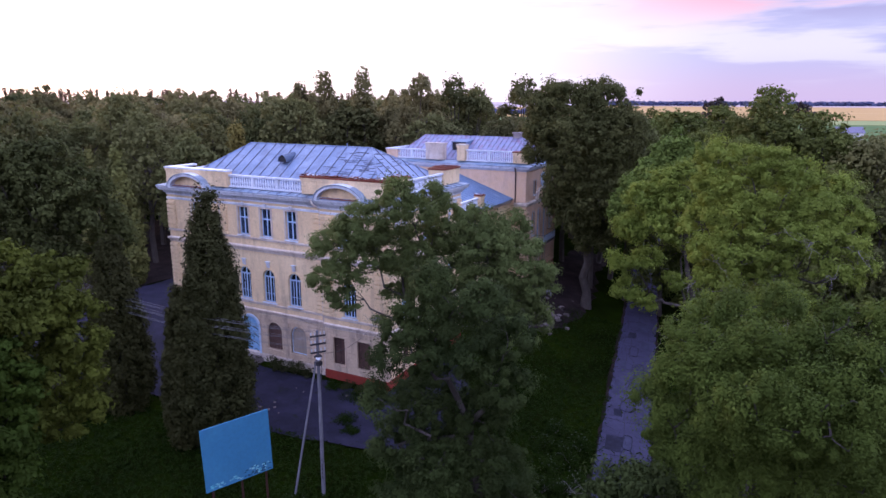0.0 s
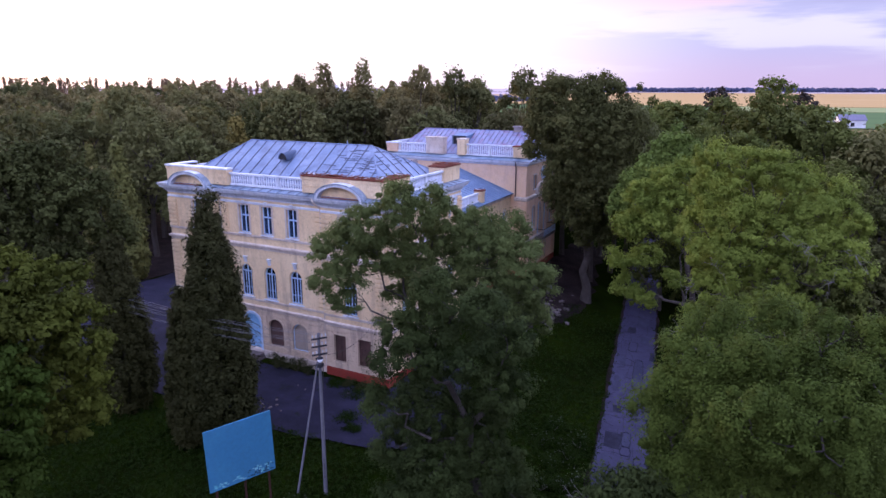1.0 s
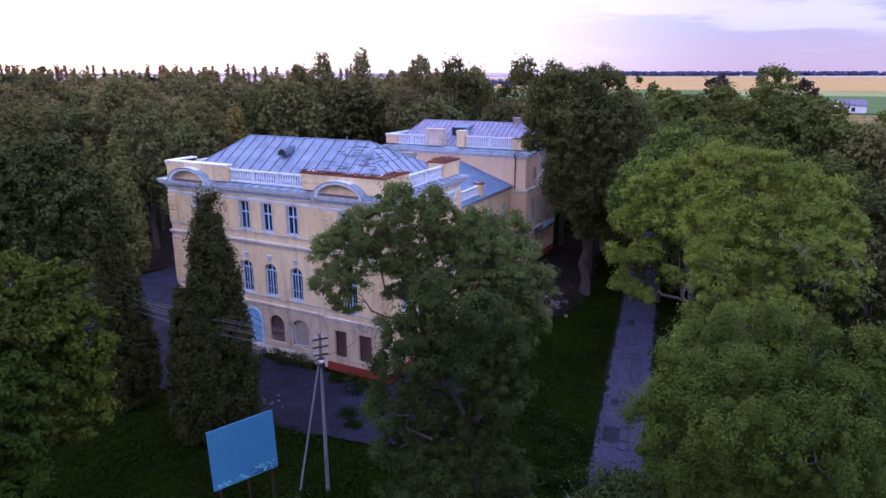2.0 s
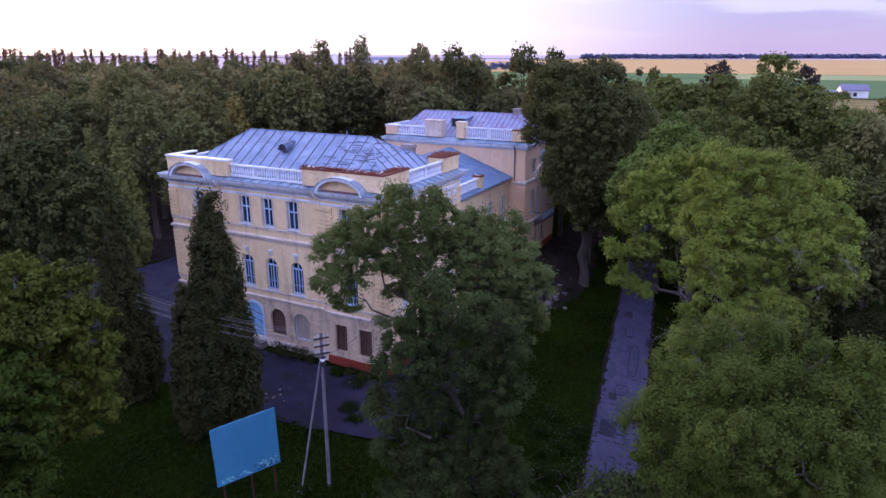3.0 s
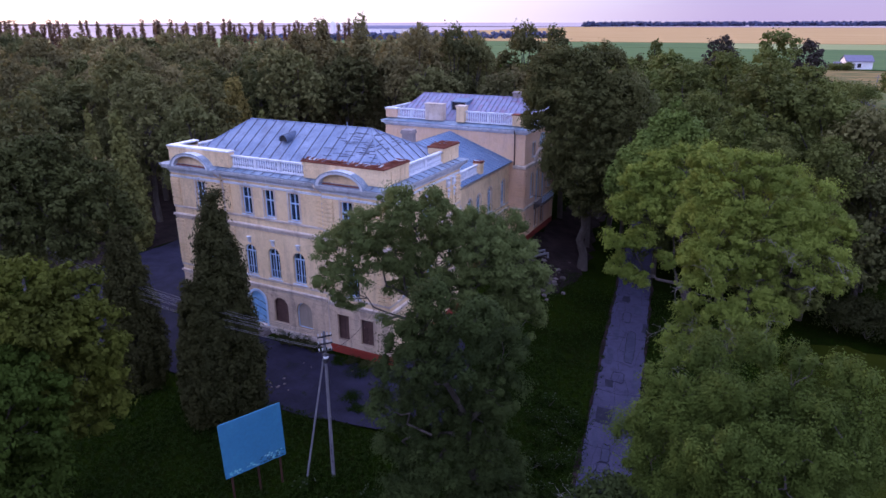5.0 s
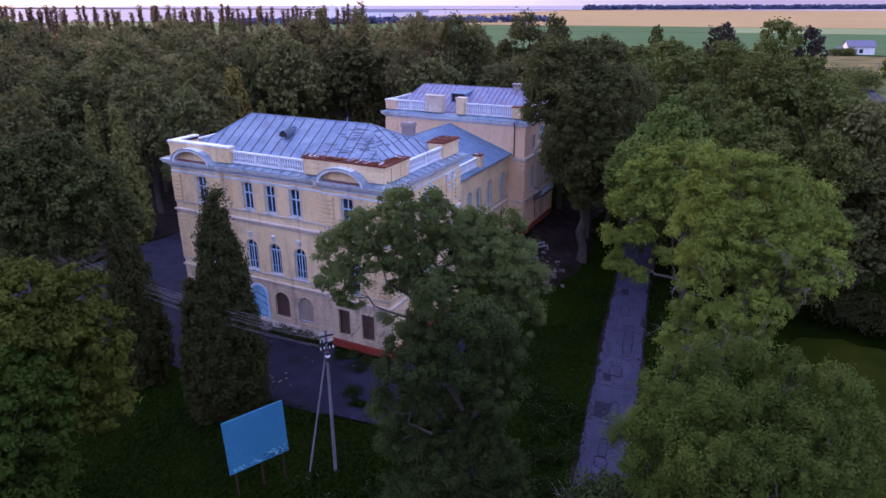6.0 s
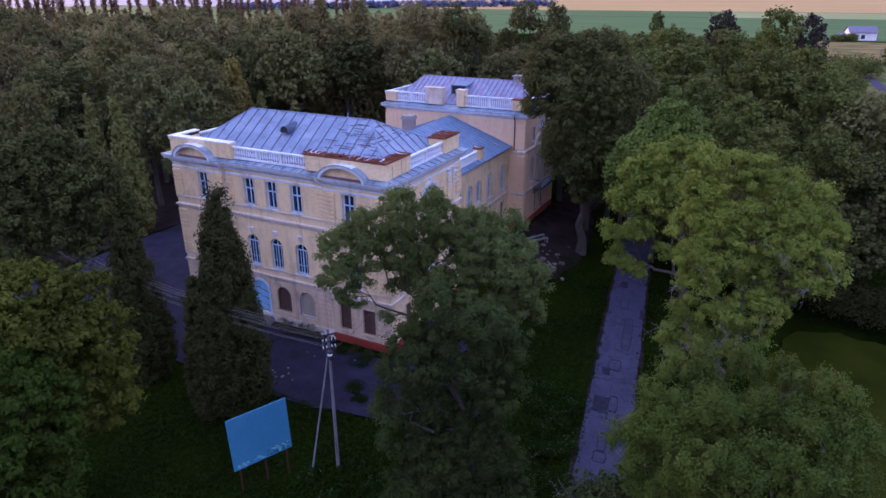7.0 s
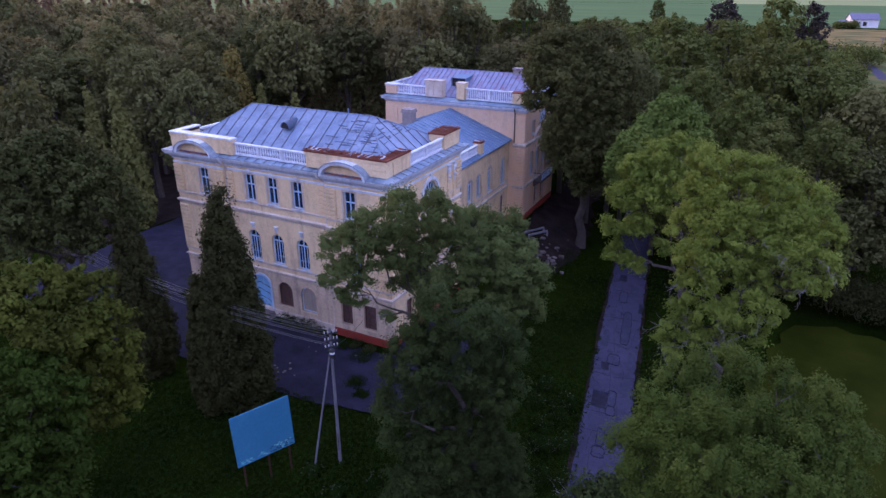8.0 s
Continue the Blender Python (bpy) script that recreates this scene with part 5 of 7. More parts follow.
# ---------------------------------------------------------------- trees
def leaf_mesh(name, centres, radii, count, size, mat, rng, flat=0.75, droop=0.25, shape=0.42, shell=0.45, corners=4, puff=0.55):
    """Many small leaves in clumps. centres (k,3), radii (k,), count leaves per clump; puff: how much they gather on the upper side."""
    k = len(centres)
    tot = k * count
    c = np.repeat(np.asarray(centres, float), count, 0)
    r = np.repeat(np.asarray(radii, float), count)
    d = rng.normal(size=(tot, 3))
    d /= np.linalg.norm(d, axis=1)[:, None]
    up = (d[:, 2] < 0) & (rng.random(tot) < puff)
    d[up, 2] *= -1
    rad = r * (shell + (1 - shell) * rng.random(tot))
    squash = np.repeat(rng.uniform(0.6, 1.5, size=(k, 3)), count, 0)
    p = c + d * rad[:, None] * np.array((1, 1, flat)) * squash + rng.normal(size=(tot, 3)) * (0.13 * r)[:, None]
    nrm = d + rng.normal(size=(tot, 3)) * 0.26 + np.array((0, 0, 0.35))
    nrm /= np.linalg.norm(nrm, axis=1)[:, None]
    ax = d * 0.55 + rng.normal(size=(tot, 3)) * 0.6
    ax[:, 2] -= droop
    ax -= nrm * np.sum(ax * nrm, axis=1)[:, None]
    ax /= np.linalg.norm(ax, axis=1)[:, None] + 1e-9
    sd = np.cross(nrm, ax)
    sd /= np.linalg.norm(sd, axis=1)[:, None] + 1e-9
    s = size * (0.65 + 0.7 * rng.random(tot))[:, None]
    v = np.empty((tot, corners, 3))
    if corners == 4:
        v[:, 0] = p - ax * s * 0.5
        v[:, 1] = p + sd * s * shape * 0.5 + nrm * s * 0.06
        v[:, 2] = p + ax * s * 0.5 - nrm * s * 0.08
        v[:, 3] = p - sd * s * shape * 0.5 + nrm * s * 0.06
    else:
        v[:, 0] = p - ax * s * 0.4 + sd * s * shape * 0.75
        v[:, 1] = p + ax * s * 0.6 - nrm * s * 0.06
        v[:, 2] = p - ax * s * 0.4 - sd * s * shape * 0.75
    co, loops, starts = v.reshape(-1, 3), np.arange(tot * corners, dtype=np.int32), np.arange(0, tot * corners, corners, dtype=np.int32)
    me = bpy.data.meshes.new(name)
    me.vertices.add(len(co))
    me.vertices.foreach_set("co", co.reshape(-1))
    me.loops.add(len(loops))
    me.loops.foreach_set("vertex_index", loops)
    me.polygons.add(len(starts))
    me.polygons.foreach_set("loop_start", starts)
    me.update(calc_edges=True)
    me.materials.append(mat)
    return me


def clumps_on(lobes, per_m2, rad, rng, low=-0.55):
    """Clump centres spread over the lobes' skins, thinner underneath; none deep inside another lobe."""
    out, rr = [], []
    lob = np.array([(x, y, z) for x, y, z, r in lobes])
    rs = np.array([r for *_, r in lobes])
    for (x, y, z, r) in lobes:
        n = max(6, int(4 * math.pi * r * r * per_m2))
        for i in range(n):
            d = rng.normal(size=3)
            d /= np.linalg.norm(d)
            if d[2] < low and rng.random() < 0.75:
                continue
            p = np.array((x, y, z)) + d * (r * (rng.uniform(0.55, 0.91) + max(0, rng.normal() - 1.2) * 0.22)) * np.array((1, 1, 0.94))
            if np.any(np.linalg.norm((lob - p), axis=1) < rs * 0.55):
                continue
            out.append(p)
            rr.append(rad * rng.choice((0.55, 0.8, 1.0, 1.3, 1.75)) * rng.uniform(0.85, 1.15))
    return np.array(out), np.array(rr)


def limb_path(a, c, rng, k=5, wob=0.06):
    a, c = Vector(a), Vector(c)
    ln = (c - a).length
    pts = []
    for i in range(k + 1):
        t = i / k
        p = a.lerp(c, t)
        p.z += ln * 0.10 * math.sin(math.pi * t)
        if 0 < i < k:
            p += Vector(rng.normal(size=3)) * ln * wob
        pts.append(p)
    return pts


def big_tree(name, label, lobes, base, mat, leaf, per_clump, per_m2=0.55, clump=0.6, seed=1, trunk_r=0.42, fork=0.5, twigs=40, bare=0, shape=0.4, tall=1.0, droop=0.5, shell=0.15):
    """A broad tree with its own lobes: trunk to the fork's height, limbs branching on from limb to limb, twigs and leaves."""
    rng = np.random.default_rng(seed)
    z0 = ground_z(*base)
    t = thing(name, label, "tree", (*base, z0 - 0.1))
    cen, rad = clumps_on(lobes, per_m2, clump, rng)
    put("crown", leaf_mesh("crown", cen, rad, per_clump, leaf, mat, rng, flat=tall, droop=droop, shape=shape, shell=shell, corners=3, puff=0.6), t)
    bm = bmesh.new()
    mean = np.mean([(x, y, z) for x, y, z, r in lobes], 0)
    top = Vector((base[0] * 0.6 + mean[0] * 0.4, base[1] * 0.6 + mean[1] * 0.4, fork))
    trunk = limb_path((*base, z0 - 0.2), top, rng, 6, 0.015)
    tube(bm, trunk, [trunk_r * (1.35 if i == 0 else 1 - 0.06 * i) for i in range(7)], 9)
    nodes = [(q, trunk_r * 0.62) for q in trunk[4:]]
    ends = []
    for x, y, z, r in sorted(lobes, key=lambda q: (Vector(q[:3]) - top).length):
        goal = Vector((x, y, z))
        start, rp = min(nodes, key=lambda e: (e[0] - goal).length * (1.0 + max(0.0, e[0].z - goal.z) * 0.5) + 0.4 / (e[1] + 0.05))
        path = limb_path(start, goal, rng, 5)
        rl = max(0.035, min(rp * 0.8, 0.05 + 0.02 * (goal - start).length + 0.05 * r))
        tube(bm, path, [rl * (1 - 0.13 * i) for i in range(6)], 6)
        nodes += [(path[i], rl * (1 - 0.13 * i)) for i in (3, 4, 5)]
        ends.append((path, rl * 0.4))
    for i in rng.choice(len(cen), min(twigs, len(cen)), replace=False):
        path, rl = min(ends, key=lambda e: (e[0][-1] - Vector(cen[i])).length)
        tw = limb_path(path[int(rng.integers(3, 6))], cen[i], rng, 3, 0.08)
        tube(bm, tw, [rl, rl * 0.7, rl * 0.5, rl * 0.25], 4)
    part("trunk", bm, BARK, t)
    low = sorted(lobes, key=lambda q: q[2])
    for i in range(bare):
        x, y, z, r = low[i % max(1, len(low) * 2 // 3)]
        d = Vector((rng.normal(), rng.normal() - 0.6, rng.uniform(-0.5, 0.35))).normalized()
        c = Vector((x, y, z))
        tw = limb_path(c, c + d * (r + rng.uniform(0.3, 1.0)), rng, 5, 0.05)
        bm = bmesh.new()
        tube(bm, tw, [0.024, 0.021, 0.017, 0.014, 0.010, 0.005], 4)
        for j in range(9):
            q = tw[2 + j % 4]
            e = (d + Vector(rng.normal(size=3)) * 0.7).normalized()
            tube(bm, limb_path(q, q + e * rng.uniform(0.3, 1.0), rng, 3, 0.10), [0.010, 0.009, 0.007, 0.004], 3)
        part("bare_branch", bm, TWIG, t, "leafless pale grey branch")
    return t


big_tree("ash_tree", "tall spreading ash with gaps showing dark limbs",
         [(-20.8, 28, 12.8, 1.47), (-20.4, 27, 11.3, 1.45), (-19.8, 27.5, 10.2, 0.92), (-19, 28, 14.1, 1.58), (-18.9, 28.1, 12.1, 1.45), (-17.4, 28.5, 15.2, 1.49), (-18.1, 29.8, 12.6, 1.65), (-16.4, 29.6, 15.1, 1.32), (-16.7, 28.3, 16.2, 0.78), (-15.7, 30, 15.7, 0.81), (-15.3, 31.3, 14, 1.63), (-15.6, 31.2, 12, 1.5), (-14.2, 31.8, 14, 1.37), (-13.1, 31.2, 13, 1.6), (-12.5, 33.1, 13.5, 1.25), (-11.5, 31.8, 12.1, 1.77), (-10.5, 31.8, 11.2, 1.16), (-13.4, 31.1, 10.9, 1.64), (-10.9, 32.1, 8.8, 1.4), (-17.6, 27.8, 9.3, 0.42), (-12.2, 31, 9, 1.52), (-15, 33.2, 12.6, 2), (-16.9, 30.5, 12.9, 1.51), (-17.1, 31, 10.5, 1.23), (-18.5, 30.1, 10.2, 0.75), (-15.3, 31.3, 9.9, 1.36), (-18.5, 28.4, 13.1, 1.28), (-12, 32.2, 10, 1.5), (-15.5, 29.5, 11.1, 1.1), (-15.4, 29, 9.9, 0.84), (-17, 29.9, 11.7, 0.86)],
         (-16.7, 29.8), LEAF_ASH_LIT, 0.125, 220, 2.1, 0.34, 11, 0.34, 8.2, 160, 3, tall=0.85)
big_tree("ash_tree", "dense green ash leafed down to the ground, shade in its colour",
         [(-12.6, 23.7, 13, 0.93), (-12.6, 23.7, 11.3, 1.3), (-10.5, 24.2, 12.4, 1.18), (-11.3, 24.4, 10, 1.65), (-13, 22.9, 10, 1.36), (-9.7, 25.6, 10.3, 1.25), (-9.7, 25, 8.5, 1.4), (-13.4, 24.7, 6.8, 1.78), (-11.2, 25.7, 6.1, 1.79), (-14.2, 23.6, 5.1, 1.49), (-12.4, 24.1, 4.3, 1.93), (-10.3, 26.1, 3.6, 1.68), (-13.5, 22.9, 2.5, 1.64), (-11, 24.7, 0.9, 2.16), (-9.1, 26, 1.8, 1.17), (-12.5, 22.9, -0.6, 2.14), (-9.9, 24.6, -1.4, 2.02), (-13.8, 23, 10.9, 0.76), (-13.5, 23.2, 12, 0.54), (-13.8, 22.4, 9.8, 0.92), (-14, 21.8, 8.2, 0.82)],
         (-11.0, 26.2), LEAF_ASH_SHADED, 0.115, 330, 1.9, 0.36, 12, 0.34, 6.0, 40)
big_tree("ash_tree", "broad bright green ash with bare grey twigs",
         [(-2.7, 37.2, 17.5, 1.3), (-1.5, 37.8, 17.4, 1.18), (-0.2, 37.8, 17.5, 1.22), (1.2, 37.8, 16.7, 1.21), (-2.7, 36.7, 16, 1.31), (-1, 36.8, 16.2, 1.38), (0.4, 36.8, 15.8, 1.36), (1.9, 36.8, 15.4, 1.34), (2.5, 38.3, 16.5, 0.91), (3.2, 37.2, 15.2, 1.19), (4, 36.6, 14.9, 0.73), (-3.2, 36.2, 14.4, 1.2), (-1.5, 35.8, 14.5, 1.38), (0.2, 35.8, 14.2, 1.36), (1.9, 35.3, 14.1, 1.31), (3.3, 35.7, 13.9, 1.1), (4.2, 35.6, 12.8, 0.75), (-2.4, 34.8, 13.1, 1.17), (-0.9, 34.3, 12.9, 1.19), (-1.7, 33.8, 11.6, 1.06), (0.6, 34.8, 12.4, 1.2), (0.3, 33.8, 11.1, 1.13), (-0.9, 33.3, 10.5, 1.05), (1.6, 34.3, 11.3, 0.97), (2.9, 34.7, 12.6, 0.92), (0.2, 37.6, 13.4, 2.2), (-1.6, 36.6, 12.6, 1.8), (-2.3, 34.3, 10.4, 0.87), (-2.8, 33.9, 9.3, 0.82), (-1.7, 33.3, 9.2, 0.92), (-3.3, 33.7, 8.2, 0.57), (-0.4, 33.3, 9.3, 0.97), (1.1, 33.8, 9.9, 0.9), (-2.7, 33.1, 8, 0.75), (-2.8, 34.7, 11.8, 0.81)],
         (-0.5, 37), LEAF_BRIGHT, 0.125, 225, 1.75, 0.35, 13, 0.38, 7.5, 120, 22, tall=0.85)
big_tree("ash_tree", "bright green ash leaning over the lane",
         [(-5.7, 50.5, 15.2, 1.19), (-7.1, 49.8, 14.6, 1.36), (-8.5, 49.1, 13.6, 1.37), (-6.3, 49.4, 13.2, 1.44), (-9.3, 49, 11.3, 1.4), (-7.4, 48.8, 11.7, 1.5), (-5.4, 49.6, 11.1, 1.38), (-9.6, 48.9, 8.7, 1.17), (-7.7, 48.7, 9.3, 1.23), (-9.3, 49, 6.5, 1.09), (-7.9, 49.2, 5.8, 1), (-6.1, 49.5, 7.4, 0.98), (-4.4, 50.6, 14.9, 1.1)],
         (-3.2, 52.6), LEAF_BRIGHT, 0.2, 120, 1.8, 0.40, 22, 0.30, 5.0, 40, tall=0.9)
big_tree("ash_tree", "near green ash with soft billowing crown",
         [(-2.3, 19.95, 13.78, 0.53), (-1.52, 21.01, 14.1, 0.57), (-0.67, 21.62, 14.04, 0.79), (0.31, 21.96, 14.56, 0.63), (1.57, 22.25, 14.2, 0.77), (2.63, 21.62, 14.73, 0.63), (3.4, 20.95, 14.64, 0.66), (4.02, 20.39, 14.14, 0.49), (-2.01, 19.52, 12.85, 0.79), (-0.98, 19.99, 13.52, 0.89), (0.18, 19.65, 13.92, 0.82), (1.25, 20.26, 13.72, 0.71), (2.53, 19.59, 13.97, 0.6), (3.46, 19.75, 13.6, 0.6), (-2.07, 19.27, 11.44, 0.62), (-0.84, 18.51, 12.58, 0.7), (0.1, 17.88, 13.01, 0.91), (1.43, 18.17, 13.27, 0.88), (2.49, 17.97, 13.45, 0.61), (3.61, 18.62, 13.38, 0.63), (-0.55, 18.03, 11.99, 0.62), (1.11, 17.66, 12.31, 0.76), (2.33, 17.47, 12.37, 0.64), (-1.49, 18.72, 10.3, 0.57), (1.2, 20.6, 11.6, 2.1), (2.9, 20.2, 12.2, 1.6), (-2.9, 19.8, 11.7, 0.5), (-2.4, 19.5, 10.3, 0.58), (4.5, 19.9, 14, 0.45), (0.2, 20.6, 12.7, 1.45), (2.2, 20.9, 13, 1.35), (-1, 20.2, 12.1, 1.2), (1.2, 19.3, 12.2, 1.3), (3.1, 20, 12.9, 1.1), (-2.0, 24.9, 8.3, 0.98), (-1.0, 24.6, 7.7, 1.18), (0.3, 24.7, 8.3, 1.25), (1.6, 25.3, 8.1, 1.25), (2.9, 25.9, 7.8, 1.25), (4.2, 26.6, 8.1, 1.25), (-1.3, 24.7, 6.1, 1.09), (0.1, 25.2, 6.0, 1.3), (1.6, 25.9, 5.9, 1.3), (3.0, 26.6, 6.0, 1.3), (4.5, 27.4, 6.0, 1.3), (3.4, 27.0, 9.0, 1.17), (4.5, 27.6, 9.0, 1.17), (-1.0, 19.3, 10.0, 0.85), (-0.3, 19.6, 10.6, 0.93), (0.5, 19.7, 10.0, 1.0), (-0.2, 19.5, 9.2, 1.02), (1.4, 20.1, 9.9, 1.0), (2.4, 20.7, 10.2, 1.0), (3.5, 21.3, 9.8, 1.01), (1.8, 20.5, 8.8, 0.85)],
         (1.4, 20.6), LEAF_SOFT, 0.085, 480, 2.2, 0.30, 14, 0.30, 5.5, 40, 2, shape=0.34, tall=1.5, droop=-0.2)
big_tree("chestnut_tree", "rounded horse chestnut with yellowing lower leaves",
         [(-31.3, 16.6, 13.1, 1.07), (-30.7, 17.7, 12.9, 1.1), (-30.1, 18.7, 12.5, 1.12), (-32.2, 15.9, 13.4, 1.01), (-30.2, 16.5, 12, 1.18), (-29.5, 17.7, 11.6, 1.21), (-29.4, 18.9, 10.7, 1.05), (-29, 19.4, 9.2, 0.8), (-29, 18.4, 9.2, 1.2), (-29, 16.7, 10.3, 1.27), (-29.6, 15.5, 11.1, 1.24), (-29.2, 17.3, 8.2, 1.33), (-29, 18.5, 7.5, 0.98), (-29.5, 15.7, 8.7, 1.28), (-29.6, 17.6, 6.3, 1.07), (-30.5, 14.8, 12.4, 1.21), (-31.6, 17.2, 10.2, 2.3), (-29.6, 17.5, 5, 1.05), (-29.4, 18.8, 5.7, 0.88), (-29.3, 16, 6.5, 1.17)],
         (-33.2, 15.6), LEAF_TURNING, 0.2, 120, 2.0, 0.36, 16, 0.34, 5.5, 40, shape=0.55, tall=0.75, droop=0.7)
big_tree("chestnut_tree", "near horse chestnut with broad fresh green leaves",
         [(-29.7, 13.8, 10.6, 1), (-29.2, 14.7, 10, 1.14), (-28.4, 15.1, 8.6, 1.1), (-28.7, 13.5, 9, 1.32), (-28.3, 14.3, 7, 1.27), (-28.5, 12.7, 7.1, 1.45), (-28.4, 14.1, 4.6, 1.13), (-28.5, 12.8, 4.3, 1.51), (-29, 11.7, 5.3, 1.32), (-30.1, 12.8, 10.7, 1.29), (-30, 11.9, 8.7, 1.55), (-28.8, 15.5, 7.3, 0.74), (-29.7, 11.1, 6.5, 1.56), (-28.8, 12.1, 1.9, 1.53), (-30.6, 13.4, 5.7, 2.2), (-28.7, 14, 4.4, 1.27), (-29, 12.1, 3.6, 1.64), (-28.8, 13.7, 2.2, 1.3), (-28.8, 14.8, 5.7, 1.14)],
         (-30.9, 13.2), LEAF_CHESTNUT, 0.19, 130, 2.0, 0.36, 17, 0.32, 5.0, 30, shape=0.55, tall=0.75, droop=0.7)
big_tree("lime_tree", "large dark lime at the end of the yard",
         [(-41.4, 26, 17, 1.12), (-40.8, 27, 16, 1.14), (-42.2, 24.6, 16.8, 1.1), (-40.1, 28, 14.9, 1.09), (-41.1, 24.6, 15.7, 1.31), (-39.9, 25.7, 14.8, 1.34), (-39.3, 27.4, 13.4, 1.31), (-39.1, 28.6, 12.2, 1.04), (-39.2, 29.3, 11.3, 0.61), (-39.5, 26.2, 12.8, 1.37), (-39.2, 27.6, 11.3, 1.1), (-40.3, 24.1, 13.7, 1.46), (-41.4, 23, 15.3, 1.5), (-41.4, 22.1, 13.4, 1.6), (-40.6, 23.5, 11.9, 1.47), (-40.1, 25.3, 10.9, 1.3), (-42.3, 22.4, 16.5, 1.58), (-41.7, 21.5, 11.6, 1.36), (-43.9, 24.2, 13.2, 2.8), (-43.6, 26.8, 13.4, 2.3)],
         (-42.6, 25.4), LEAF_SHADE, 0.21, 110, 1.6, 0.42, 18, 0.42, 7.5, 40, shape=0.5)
big_tree("ash_tree", "low thin ash sapling with bare twigs at the lane",
         [(-3.4, 21.6, 7.0, 1.2), (-2.4, 20.9, 7.6, 1.3), (-4.4, 22.0, 6.1, 0.8), (-2.8, 21.6, 5.6, 1.2)],
         (-2.7, 21.4), LEAF_ASH_SHADED, 0.17, 260, 1.2, 0.42, 15, 0.14, 4.0, 20, 8)
big_tree("lime_tree", "tall old lime shading the rear block's corner",
         [(-21.6, 65.2, 18.9, 2.3), (-22.0, 64.8, 15.4, 1.7), (-19.9, 65.6, 19.6, 3.6), (-16.2, 66.4, 19.4, 3.5), (-21.0, 64.6, 17.6, 2.5), (-17.5, 64.6, 16.7, 4.2), (-14.1, 65.6, 17.0, 3.2), (-18.4, 64.4, 13.4, 2.8), (-15.4, 64.8, 12.0, 3.4), (-12.9, 65.7, 12.8, 2.5), (-14.8, 65.6, 8.9, 2.3), (-17.6, 65.8, 9.2, 2.5), (-19.6, 66.0, 10.4, 2.1), (-16.4, 66.2, 6.6, 1.9)],
         (-17.0, 68.2), LEAF_OLD, 0.23, 130, 1.15, 0.56, 19, 0.50, 7.0, 40, shape=0.5)
big_tree("maple_tree", "mid-green maple beyond the lane",
         [(-7.8, 59.4, 15.6, 2.3), (-8.9, 58.5, 14.2, 2.3), (-6.4, 58.8, 14.3, 2.5), (-11.0, 59.2, 11.2, 2.3), (-9.5, 57.6, 13.0, 2.3), (-7.2, 58.4, 11.6, 2.6)],
         (-4.5, 61.5), LEAF_MAPLE, 0.24, 120, 1.5, 0.55, 20, 0.32, 6.0, 20, shape=0.5)


def conifer(name, label, at, height, radius, mat, seed, leaf=0.26, count=60, rows=26, power=0.75, bare=0.02):
    """A dense column of upright sprays, narrowing to a point."""
    rng = np.random.default_rng(seed)
    z0 = ground_z(*at)
    t = thing(name, label, "conifer", (*at, z0 - 0.05))
    cen, rad = [], []
    for i in range(rows):
        f = bare + (1 - bare) * (i + 0.5) / rows
        r = radius * min(1, 0.55 + 2.2 * f) * max(0.05, (1 - f)) ** power
        k = max(3, int(2 * math.pi * r / (0.55 * radius / 2.2)))
        for j in range(k):
            a = 2 * math.pi * (j + rng.random()) / k
            q = r * rng.uniform(0.70, 1.10)
            cen.append((at[0] + q * math.cos(a), at[1] + q * math.sin(a), z0 + height * f + rng.uniform(-0.3, 0.3)))
            rad.append(0.36 * radius / 2.2 * rng.uniform(0.7, 1.5))
    me = leaf_mesh("crown", cen, rad, count, leaf, mat, rng, flat=1.7, droop=-0.6, shape=0.6, shell=0.5, puff=0.2, corners=3)
    put("crown", me, t)
    bm = bmesh.new()
    tube(bm, [(*at, z0 - 0.2), (at[0], at[1], z0 + height * 0.5), (at[0], at[1], z0 + height * 0.92)], [radius * 0.09, radius * 0.06, 0.02], 7)
    for i in range(18):
        f = 0.06 + 0.8 * i / 18
        a = rng.uniform(0, 6.28)
        r = radius * (1 - f) ** power * 0.8
        tube(bm, [(at[0], at[1], z0 + height * f), (at[0] + r * math.cos(a), at[1] + r * math.sin(a), z0 + height * f + r * 0.7)], [0.05, 0.015], 4)
    part("trunk", bm, BARK, t)
    return t


conifer("thuja", "tall dark thuja column before the mansion's facade", (-29.0, 26.9), 15.25, 2.3, LEAF_THUJA, 31, 0.14, 150, 38, 0.55)
conifer("thuja", "lower dark thuja grown into its taller neighbour", (-30.2, 25.6), 9.8, 1.5, LEAF_THUJA, 38, 0.14, 130, 22, 0.42)
conifer("thuja", "dark thuja beside the asphalt yard", (-37.9, 26.9), 11.6, 2.0, LEAF_THUJA, 32, 0.15, 130, 28, 0.45)
conifer("thuja", "slim thuja standing before the wood", (-64.1, 47.6), 15.0, 2.3, LEAF_OLIVE, 33, 0.34, 90, 26, 0.8)
conifer("thuja", "slim thuja at the wood's edge", (-69.8, 48.3), 14.6, 1.9, LEAF_OLIVE, 34, 0.34, 90, 24, 0.8)
conifer("golden_thuja", "yellowish thuja showing above the roof", (-72.0, 73.5), 16.4, 3.7, LEAF_YELLOW, 35, 0.32, 110, 24, 0.6)
conifer("thuja", "small dark thuja behind the mansion", (-57.3, 69.2), 12.7, 1.5, LEAF_OLIVE, 36, 0.34, 90, 20, 0.8)
conifer("thuja", "small dark thuja behind the mansion", (-63.9, 70.1), 13.2, 1.7, LEAF_OLIVE, 37, 0.34, 90, 20, 0.8)
